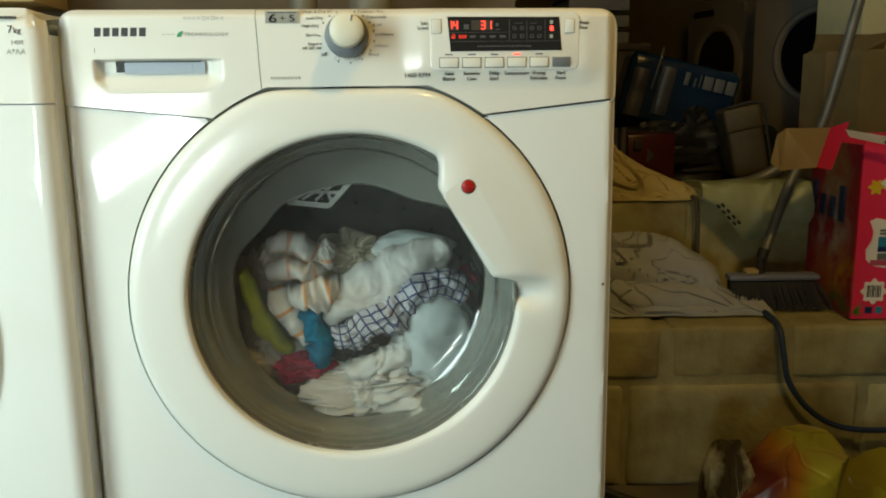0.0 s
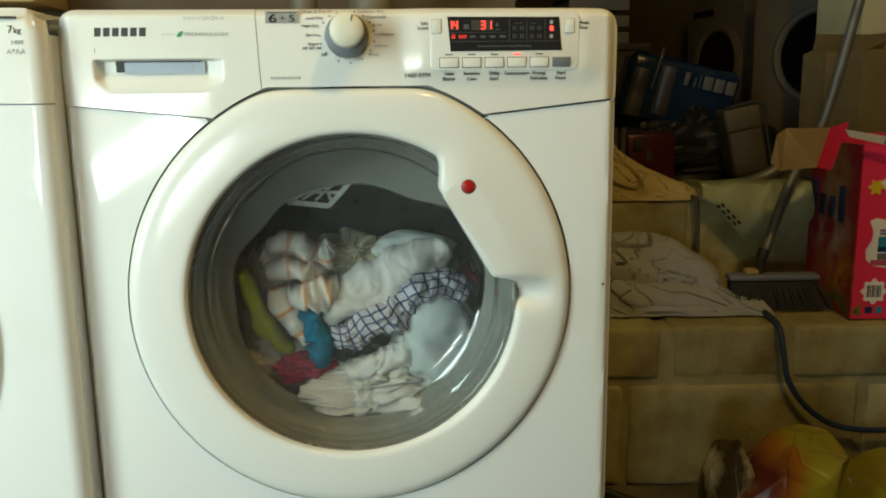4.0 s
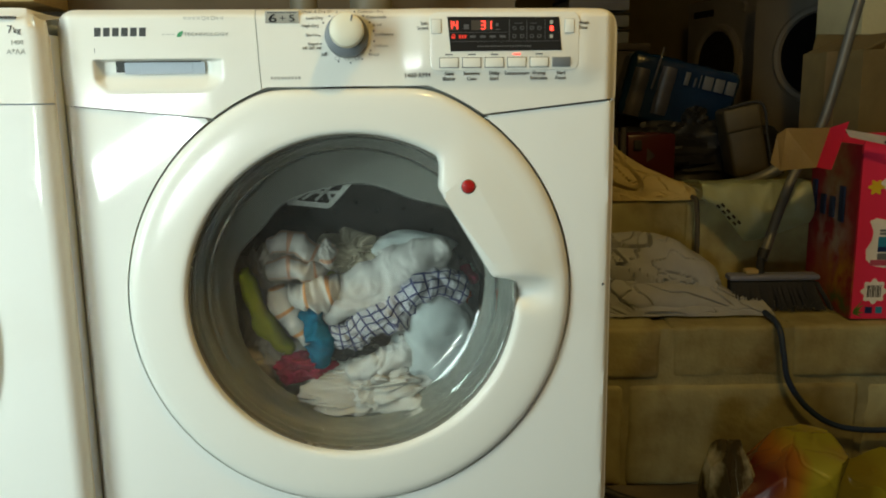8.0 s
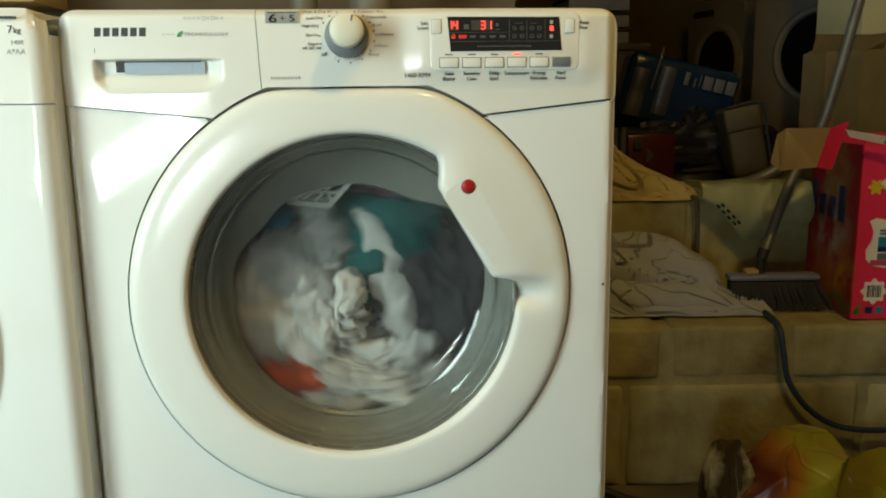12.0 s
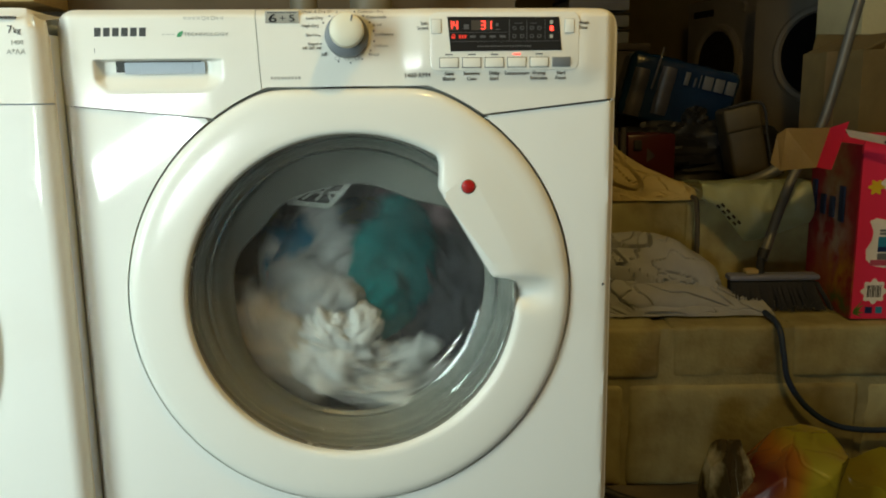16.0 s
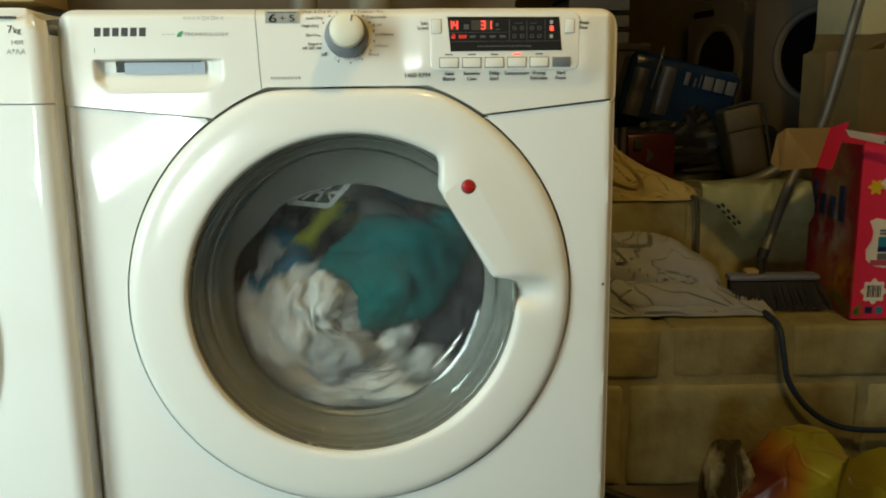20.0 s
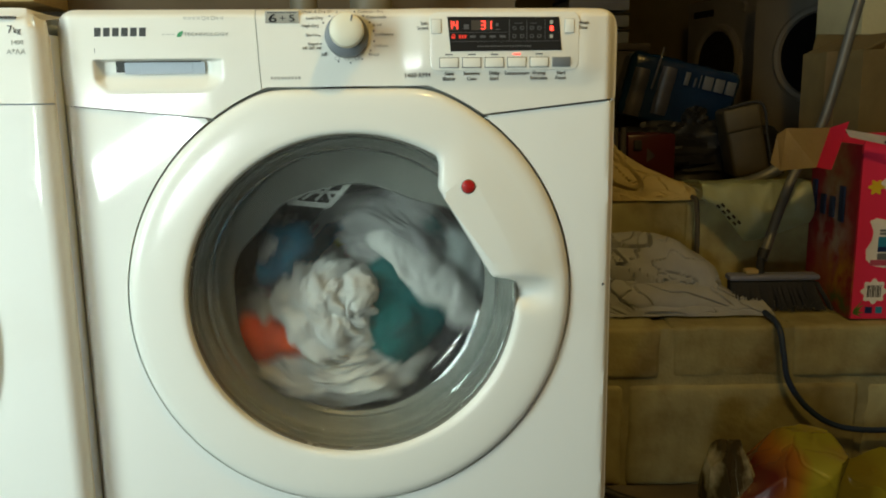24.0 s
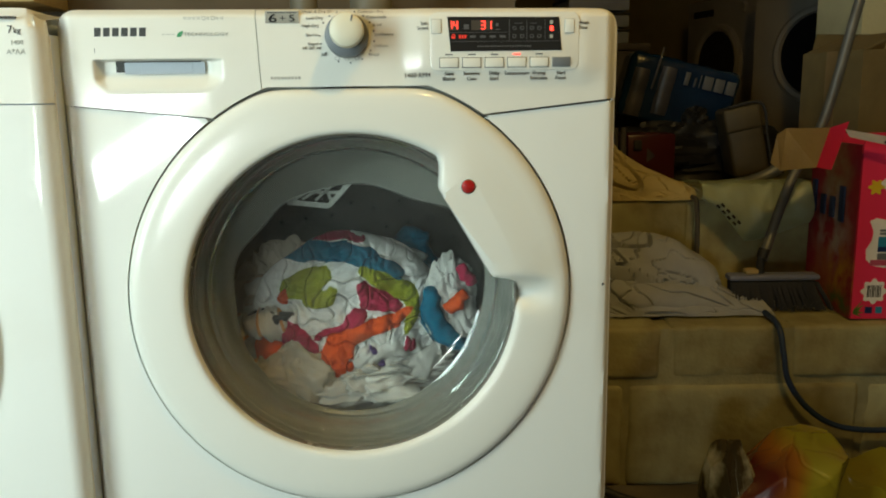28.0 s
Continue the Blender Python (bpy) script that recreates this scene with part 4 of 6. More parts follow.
def drape(outline, base, y0, y1, skew, seed, nx=190, nv=96):
    """Cloth heaped on a ledge: outline of (x, height), from the front edge y0 to y1, its smooth swells cut by thin creases; skew: how far the front edge swings per metre."""
    xs, hs = [p[0] for p in outline], [p[1] for p in outline]
    bm = bmesh.new()
    rows = []
    for i in range(nx + 1):
        x = xs[0] + (xs[-1] - xs[0]) * i / nx
        h = float(np.interp(x, xs, hs))
        row = []
        for j in range(nv + 1):
            a = math.pi * j / nv
            up, out = math.sin(a) ** 0.75, math.cos(a)
            wave = 0.006 * noise.noise(Vector((x * 22, seed, 0.3)))
            p = Vector((x, (y0 + y1) / 2 - (y1 - y0) / 2 * out - skew * (x - 0.5) + wave, base + h * up * (1 + 0.10 * noise.noise(Vector((x * 16, j / nv * 2.5, seed))))))
            q = Vector((p.x * 8 + p.z * 7, p.y * 7 - p.x * 4, p.z * 19 + p.x * 6)) + Vector((seed * 1.3, 2, seed))
            q += noise.noise_vector(q * 0.55) * 0.8
            fine = q * 2.3 + Vector((3, 1, 7))
            crease = smooth(0.055, 0.0, abs(noise.noise(q))) + 0.4 * smooth(0.06, 0.0, abs(noise.noise(fine)))
            swell = noise.noise(q * 0.8 + Vector((9, 0, 0)))
            k = min(1.0, h / 0.05) * min(1.0, up * 3)
            d = (0.016 * swell - 0.017 * crease) * k
            p += Vector((0, -out, up)) * d
            p.z = max(p.z, base + 0.0005 * (j % 2))
            row.append(p)
        rows.append(row)
    vs = grid(bm, rows, uvs=lambda i, j: (j / nx * 0.4, i / nv * 0.3))
    for r0, r1 in zip(vs[:-1], vs[1:]):
        bm.faces.new((r0[0], r1[0], r1[-1], r0[-1]))
    bm.faces.new(vs[0]), bm.faces.new(vs[-1])
    bmesh.ops.recalc_face_normals(bm, faces=bm.faces)
    return bm


def fold(points, width, depth, seed, amp=-0.18, k=30.0, n=84, m=52):
    """A rumpled band of cloth along a line through points (x, y, z); width and depth: lists along it, across the line in xz and in y."""
    pts = [Vector(p) for p in points]
    bm = bmesh.new()
    rows, count, length = [], len(pts) - 1, 0.0
    lens = []
    last = None
    for j in range(n + 1):
        u = j / n * count
        i = min(int(u), count - 1)
        t = u - i
        p0, p1, p2, p3 = pts[max(i - 1, 0)], pts[i], pts[i + 1], pts[min(i + 2, count)]
        c = 0.5 * ((2 * p1) + (p2 - p0) * t + (2 * p0 - 5 * p1 + 4 * p2 - p3) * t * t + (3 * p1 - p0 - 3 * p2 + p3) * t ** 3)
        d = (0.5 * ((p2 - p0) + 2 * (2 * p0 - 5 * p1 + 4 * p2 - p3) * t + 3 * (3 * p1 - p0 - 3 * p2 + p3) * t * t)).normalized()
        wv = Vector((-d.z, 0, d.x)).normalized()
        wob = 1 + 0.32 * noise.noise(Vector((u * 2.3, seed * 1.3, 0.5)))
        wi, de = (width[i] + (width[i + 1] - width[i]) * t) * wob, (depth[i] + (depth[i + 1] - depth[i]) * t) * (2 - wob)
        c = c + wv * wi * 0.30 * noise.noise(Vector((u * 3.1, seed * 0.7, 4.5)))
        cap = math.sqrt(max(0.0, 1 - max(0.0, abs(2 * j / n - 1) - 0.86) ** 2 / 0.0196))
        if last is not None:
            length += (c - last).length
        lens.append(length)
        last = c
        row = []
        for q in range(m):
            a = 2 * math.pi * q / m
            o = wv * math.cos(a) * wi * cap + Vector((0, 1, 0)) * math.sin(a) * de * cap
            p = c + o
            g = crumple(Vector((p.x, p.y * 0.6, p.z)), k, seed)
            row.append(c + o * (1 + amp * 1.5 * (g - 0.2)))
        rows.append(row)
    per = math.pi * (sum(width) / len(width) + sum(depth) / len(depth))
    grid(bm, rows, closed_u=True, uvs=lambda i, j: (lens[min(j, n)], per * i / m))
    bmesh.ops.remove_doubles(bm, verts=bm.verts, dist=1e-6)
    bmesh.ops.recalc_face_normals(bm, faces=bm.faces)
    return bm


# ---------------------------------------------------------------- things on the steps
def on_steps():
    sh = thing("crumpled_sheet", pose(0, 0, 0), "crumpled dingy white sheet heaped on the block ledge", "laundry")
    part("mound", drape([(0.40, 0.160), (0.48, 0.157), (0.555, 0.155), (0.605, 0.148), (0.655, 0.135), (0.692, 0.112), (0.716, 0.080), (0.730, 0.046), (0.740, 0.004)], 0.3262, 0.634, 0.765, 0.10, 3), HEAPWHITE, sh)
    part("spread_end", drape([(0.40, 0.058), (0.50, 0.072), (0.58, 0.066), (0.66, 0.060), (0.715, 0.048), (0.750, 0.032), (0.785, 0.026), (0.802, 0.020), (0.808, 0.002)], 0.3262, 0.612, 0.720, 0.10, 9), HEAPWHITE, sh, "trailing end of the sheet")
    part("spread_end", drape([(0.40, 0.026), (0.50, 0.034), (0.60, 0.030), (0.70, 0.026), (0.77, 0.022), (0.804, 0.014), (0.810, 0.002)], 0.3262, 0.604, 0.680, 0.10, 14), HEAPWHITE, sh, "trailing hem of the sheet")
    sc = thing("sand_cloth", pose(0, 0, 0), "crumpled sand-coloured cloth lying on the upper blocks", "laundry")
    part("mound", drape([(0.47, 0.150), (0.545, 0.146), (0.565, 0.118), (0.582, 0.102), (0.630, 0.070), (0.690, 0.046), (0.740, 0.032), (0.788, 0.022), (0.796, 0.002)], 0.5305, 0.802, 0.905, 0.10, 21), SANDCLOTH, sc)
    part("spread_end", drape([(0.47, 0.030), (0.55, 0.036), (0.62, 0.030), (0.70, 0.024), (0.77, 0.018), (0.792, 0.004)], 0.5305, 0.796, 0.880, 0.10, 26), SANDCLOTH, sc, "trailing end of the cloth")
    # dark strap hanging over the edge of the upper blocks
    tagged(part("strap", tube([(0.716, 0.800, 0.5365), (0.716, 0.764, 0.5365), (0.717, 0.756, 0.525), (0.721, 0.757, 0.479), (0.723, 0.757, 0.405)], 0.0052, 8, sub=5), STRAPGREY), "dark strap hanging down the upper blocks", "strap")
    # plastic bag drooping over the edge of the upper blocks
    bm = bmesh.new()
    rows = []
    for j in range(26):
        v = j / 25
        row = []
        for i in range(40):
            u = i / 39
            x = 0.722 + 0.222 * u - 0.012 * v * (1 - u)
            reach = float(np.interp(u, (0.0, 0.12, 0.30, 0.43, 0.56, 0.75, 1.0), (0.012, 0.030, 0.074, 0.103, 0.102, 0.088, 0.068)))
            drop = max(0.0, v - 0.45) / 0.55
            y = 0.885 - 0.140 * min(1, v / 0.45) - 0.022 * math.sin(drop * 2.6) - 0.10 * (x - 0.70)
            z = 0.552 + 0.014 * math.sin(v * 5) * (1 - drop) - reach * drop
            w = crumple(Vector((u * 1.6, v * 0.9, 0.4)), 1.8, 5) * 0.009 + 0.002 * math.sin(u * 19 + v * 4)
            row.append((x, y - w, z + w * 0.8))
        rows.append(row)
    grid(bm, rows)
    e = bmesh.ops.solidify(bm, geom=list(bm.faces), thickness=0.0015)
    bag = tagged(part("plastic_bag", bm, material("green_white_film", (0.58, 0.64, 0.43), (0.48, 0.54, 0.35), rough=0.35, grain=16, bump=0.3, bump_scale=60), None), "pale green printed plastic bag drooping over the blocks", "bag")
    for k in range(8):
        t, side = (k // 2) / 3, k % 2
        q = (0.744 + 0.034 * t + 0.010 * side, 0.709 - 0.005 * t, 0.525 - 0.036 * t + 0.002 * side)
        part("print_bar", boxed((-0.0048, -0.0010, -0.0024), (0.0048, 0.0010, 0.0024), 0.0006), BLACKRUBBER, bag, "dark illegible print", at=pose(q[0], q[1], q[2], 0, 42, 0))
    # broom: grey head with bristles, long grey handle leaning on the carton
    br = thing("broom", pose(0.822, 0.620, 0.326, 0, 0, -6), "grey broom standing on the ledge, its bristles splayed", "broom")
    part("head", boxed((-0.088, -0.012, 0.060), (0.094, 0.022, 0.073), 0.006), BRUSHBLUE, br, "blue-grey plastic broom head")
    part("socket", tube([(-0.022, 0.006, 0.066), (-0.021, 0.008, 0.112)], [0.009, 0.0065], 14), BLACKRUBBER, br, "dark handle socket")
    part("head_tip", boxed((-0.055, -0.008, 0.072), (-0.028, 0.014, 0.084), 0.005), material("tan_plastic", (0.40, 0.30, 0.13), rough=0.5), br, "tan plastic collar")
    bm = bmesh.new()
    rng = random.Random(8)
    for k in range(420):
        u, v = rng.random(), rng.random()
        xa, ya = -0.083 + 0.172 * u, -0.010 + 0.028 * v
        xb, yb = xa * 1.16 + 0.014 + rng.uniform(-.004, .004), ya * 1.9 - 0.008 + rng.uniform(-.004, .004)
        zb = rng.uniform(0.0005, 0.006)
        w = 0.0011
        vs = [bm.verts.new(p) for p in ((xa - w, ya, 0.058), (xa + w, ya, 0.058), (xb + w, yb, zb), (xb - w, yb, zb), (xa, ya + w * 1.6, 0.058), (xb, yb + w * 1.6, zb))]
        bm.faces.new((vs[0], vs[1], vs[2], vs[3])), bm.faces.new((vs[1], vs[4], vs[5], vs[2])), bm.faces.new((vs[4], vs[0], vs[3], vs[5]))
    tagged(part("bristles", bm, BRISTLE, br, "dark grey splayed bristles", smooth=False), kind="stuff")
    part("bristle_core", boxed((-0.082, -0.006, 0.018), (0.090, 0.016, 0.058), 0.004), BRISTLE, br)
    part("handle", tube([(-0.018, 0.008, 0.100), (0.048, 0.055, 0.252), (0.110, 0.064, 0.371), (0.168, 0.072, 0.607), (0.240, 0.082, 0.900)], 0.0100, 14), POLEGREY, br, "long dull grey metal handle")
    part("ferrule", tube([(-0.020, 0.007, 0.104), (-0.014, 0.010, 0.122)], 0.0108, 14), BLACKRUBBER, br)


on_steps()


def flower_print():
    """Red card, darkened for the flap's shade, printed with a pale burst that fades out, and a bed of orange, yellow
    and green flowers under it.
    """
    # Far darker than the front's red: the shade on this side is in the colour.
    m = material("shaded_flower_carton", (0.30, 0.012, 0.034), (0.23, 0.009, 0.026), rough=0.35, grain=9)
    nt = m.node_tree
    b = nt.nodes["Principled BSDF"]
    base = b.inputs["Base Color"].links[0].from_socket
    tc = nt.nodes.new("ShaderNodeTexCoord")

    def spot(place, scale, colour, fall, grain, base):
        mp, ln, nz, mr, mu, mx = (nt.nodes.new(k) for k in ("ShaderNodeMapping", "ShaderNodeVectorMath", "ShaderNodeTexNoise", "ShaderNodeMapRange", "ShaderNodeMath", "ShaderNodeMix"))
        mp.inputs["Location"].default_value = [-p * q for p, q in zip(place, scale)]
        mp.inputs["Scale"].default_value = scale
        nt.links.new(tc.outputs["Object"], mp.inputs["Vector"])
        ln.operation = "LENGTH"
        nt.links.new(mp.outputs["Vector"], ln.inputs[0])
        mr.inputs["From Min"].default_value, mr.inputs["From Max"].default_value = fall
        mr.inputs["To Min"].default_value, mr.inputs["To Max"].default_value = 1.0, 0.0
        nt.links.new(ln.outputs["Value"], mr.inputs["Value"])
        nz.inputs["Scale"].default_value, nz.inputs["Detail"].default_value = grain, 4
        nt.links.new(tc.outputs["Object"], nz.inputs["Vector"])
        mu.operation = "MULTIPLY"
        mu.use_clamp = True
        cut = nt.nodes.new("ShaderNodeMapRange")
        cut.inputs["From Min"].default_value, cut.inputs["From Max"].default_value = 0.38, 0.58
        nt.links.new(nz.outputs["Fac"], cut.inputs["Value"])
        nt.links.new(cut.outputs["Result"], mu.inputs[0]), nt.links.new(mr.outputs["Result"], mu.inputs[1])
        mx.data_type = "RGBA"
        nt.links.new(mu.outputs[0], mx.inputs["Factor"]), nt.links.new(base, mx.inputs["A"])
        mx.inputs["B"].default_value = (*colour, 1)
        return mx.outputs["Result"]
    base = spot((0, 0.11, 0.29), (1, 11, 12), (0.30, 0.26, 0.14), (0.4, 1.1), 14, base)
    base = spot((0, 0.10, 0.165), (1, 11, 10), (0.42, 0.36, 0.34), (0.3, 1.1), 22, base)
    base = spot((0, 0.06, 0.075), (1, 14, 16), (0.46, 0.24, 0.03), (0.3, 1.2), 34, base)
    base = spot((0, 0.13, 0.06), (1, 16, 16), (0.36, 0.10, 0.05), (0.3, 1.2), 42, base)
    base = spot((0, 0.05, 0.022), (1, 12, 34), (0.07, 0.12, 0.02), (0.3, 1.1), 48, base)
    nt.links.new(base, b.inputs["Base Color"])
    return m


def carton():
    """The open washing powder carton: faces, print and torn flap."""
    W, D, H = 0.235, 0.205, 0.345
    m = pose(0.938, 0.530, 0.3255, 0, 0, -6.5)
    c = thing("powder_carton", m, "tall red washing powder carton, flaps open, standing on the ledge", "carton")
    t = 0.003
    part("front_panel", boxed((0, 0, 0), (W, t, H)), REDCARD, c, smooth=False)
    part("back_panel", boxed((0, D - t, 0), (W, D, H)), REDCARD, c, smooth=False)
    side = part("side_panel", boxed((-t, 0, 0), (0, D, H - 0.012)), flower_print(), c, "red side panel with a large printed flower scene", smooth=False)
    part("side_panel", boxed((W, 0, 0), (W + t, D, H)), REDCARD, c, smooth=False)
    part("base_panel", boxed((0, t, 0), (W, D - t, t)), SHADEDCARD, c, smooth=False)
    x0 = -t - 0.0012

    # the maker's mark as plain dark blue bars
    for y, z0, z1 in ((0.180, 0.185, 0.252), (0.138, 0.185, 0.226), (0.098, 0.183, 0.226), (0.058, 0.180, 0.250)):
        bm = boxed((x0 - 0.0035, y - 0.011, z0), (x0, y + 0.011, z1), 0.0015)
        part("mark_bar", bm, NAVY, side, "dark blue bar of the maker's mark")
    # print on the front: white panels, yellow flower, bars
    def plate(x, z, a, b, mat, name, lift, lbl="", r=0.012):
        part(name, slab(rounded(x - a, x + a, z - b, z + b, min(r, a * .9, b * .9)), -lift, 0.0), mat, c, lbl, smooth=False)
    wob = [(0.035, 0.262), (0.06, 0.283), (0.10, 0.286), (0.16, 0.284), (0.16, 0.245), (0.10, 0.232), (0.065, 0.240), (0.045, 0.250)]
    part("print_panel", slab(wob, -0.0008, 0.0), PETAL, c, "white printed panel", smooth=False)
    wob = [(0.022, 0.190), (0.034, 0.196), (0.060, 0.190), (0.16, 0.194), (0.16, 0.104), (0.055, 0.100), (0.034, 0.104), (0.020, 0.116), (0.018, 0.135), (0.028, 0.152), (0.030, 0.170)]
    part("print_panel", slab(wob, -0.0008, 0.0), PETAL, c, "white printed panel", smooth=False)
    for x, z, a, b, mat in ((0.068, 0.172, 0.026, 0.0022, GREYPLASTIC), (0.068, 0.166, 0.026, 0.0022, GREYPLASTIC), (0.062, 0.150, 0.022, 0.010, CYANPRINT), (0.062, 0.136, 0.022, 0.005, NAVY),
                            (0.056, 0.122, 0.016, 0.006, GREYPLASTIC), (0.062, 0.110, 0.034, 0.0055, PINKPRINT)):
        plate(x, z, a, b, mat, "print_bar", 0.0014, r=0.001)
    part("flower_print", lathe([(0.0125, 0.0), (0.0125, -0.0014), (0.0, -0.0018)], 40, radius=lambda r, a: r * (1 + 0.25 * math.cos(6 * a))), YELLOW, c, "yellow flower print", at=pose(0.028, 0, 0.254))
    part("print_panel", lathe([(0.0215, 0.0), (0.0215, -0.0008), (0.0, -0.0009)], 48, radius=lambda r, a: r * (1.05 + 0.14 * math.cos(8 * a))), PETAL, c, "white flower-shaped code panel", at=pose(0.040, 0, 0.054))
    for k in range(9):
        part("code_bar", boxed((0.027 + k * 0.0031, -0.0014, 0.043), (0.0285 + k * 0.0031 + 0.0008 * (k % 3 == 0), 0.0, 0.066)), INK, c, smooth=False)
    part("print_bar", boxed((0.026, -0.0012, 0.011), (0.039, 0.0, 0.024)), NAVY, c, smooth=False), part("print_bar", boxed((0.046, -0.0012, 0.011), (0.058, 0.0, 0.024)), CYANPRINT, c, smooth=False)
    for k in range(5):
        part("leaf_print", slab([(0.003, 0.010), (0.020 + 0.004 * (k % 2), 0.004 + k * 0.008), (0.004, 0.018)], -0.0009, 0.0), LEAFPRINT, c, smooth=False)
    # flaps: front one with white tear strip, side one folded out showing bare card
    part("strip_print", boxed((0.016, -0.041, H - 0.0075), (0.028, -0.0385, H - 0.0030)), INK, c, smooth=False)
    # the side flap hangs out to the side, bare card inward, its torn red outer skin turned up
    back = m.inverted()
    spots = {"tip": (0.754, 0.505, 0.682), "notch": (0.776, 0.515, 0.692), "hinge_far": (0.884, 0.556, 0.690), "hinge_near": (0.833, 0.506, 0.621), "low": (0.762, 0.500, 0.617), "edge": (0.742, 0.500, 0.632),
             "red_top": (0.905, 0.530, 0.702), "red_low": (0.860, 0.502, 0.616), "strip_a": (0.879, 0.500, 0.689), "strip_b": (0.960, 0.492, 0.675), "strip_c": (0.960, 0.492, 0.659), "strip_d": (0.889, 0.500, 0.675)}
    spots = {k: back @ Vector(v) for k, v in spots.items()}

    def leaf_of(keys, mat, name, lbl):
        bm = bmesh.new()
        f = bm.faces.new([bm.verts.new(spots[k]) for k in keys])
        bmesh.ops.solidify(bm, geom=[f], thickness=0.003)
        part(name, bm, mat, c, lbl, smooth=False)
    leaf_of(("notch", "hinge_far", "hinge_near", "low"), PALECARD, "side_flap", "bare cardboard inside of the open flap")
    leaf_of(("tip", "notch", "low", "edge"), PALECARD, "flap_tip", "bent cardboard end of the flap")
    leaf_of(("hinge_far", "red_top", "red_low", "hinge_near"), REDCARD, "torn_flap", "torn red outer edge of the flap")
    leaf_of(("strip_a", "strip_b", "strip_c", "strip_d"), PETAL, "tear_strip", "white torn edge of the lid")
    return c


carton()


def facets(size, seed, flat, k=2.0, soft=0.018):
    """A stiff plastic sack: flat dented faces that meet in sharp creases."""
    bm = bmesh.new()
    a, b, c = size
    nu, nv = 190, 120
    rng = random.Random(seed)
    faces = [(Vector((rng.gauss(0, 1), rng.gauss(0, 1), rng.gauss(0, 1))).normalized(), rng.uniform(0.74, 1.0)) for _ in range(int(20 * k))]
    rows = []
    for j in range(nv + 1):
        th = math.pi * j / nv
        row = []
        for i in range(nu):
            ph = 2 * math.pi * i / nu
            d = Vector((math.sin(th) * math.cos(ph), math.sin(th) * math.sin(ph), math.cos(th)))
            w = (d + noise.noise_vector(d * 1.6 + Vector((seed, 0, 0))) * 0.16).normalized()
            hits = sorted(h / max(w.dot(n), 0.05) for n, h in faces)[:2]
            f = min(hits[0], 1.25)
            f += 0.016 * smooth(soft * 2.5, 0.0, hits[1] - hits[0]) - 0.014 * smooth(0.12, 0.0, abs(noise.noise(w * 2.6 + Vector((seed, 5, 1)))))
            f += 0.10 * noise.noise(d * 1.3 + Vector((seed, 2, 3)))
            p = Vector((d.x * a, d.y * b, d.z * c)) * f
            if p.z < flat:
                p.z = flat + 0.001 * math.sin(ph * 7)
            row.append(p)
        rows.append(row)
    grid(bm, rows, closed_u=True)
    bmesh.ops.remove_doubles(bm, verts=bm.verts, dist=1e-6)
    bmesh.ops.recalc_face_normals(bm, faces=bm.faces)
    return bm


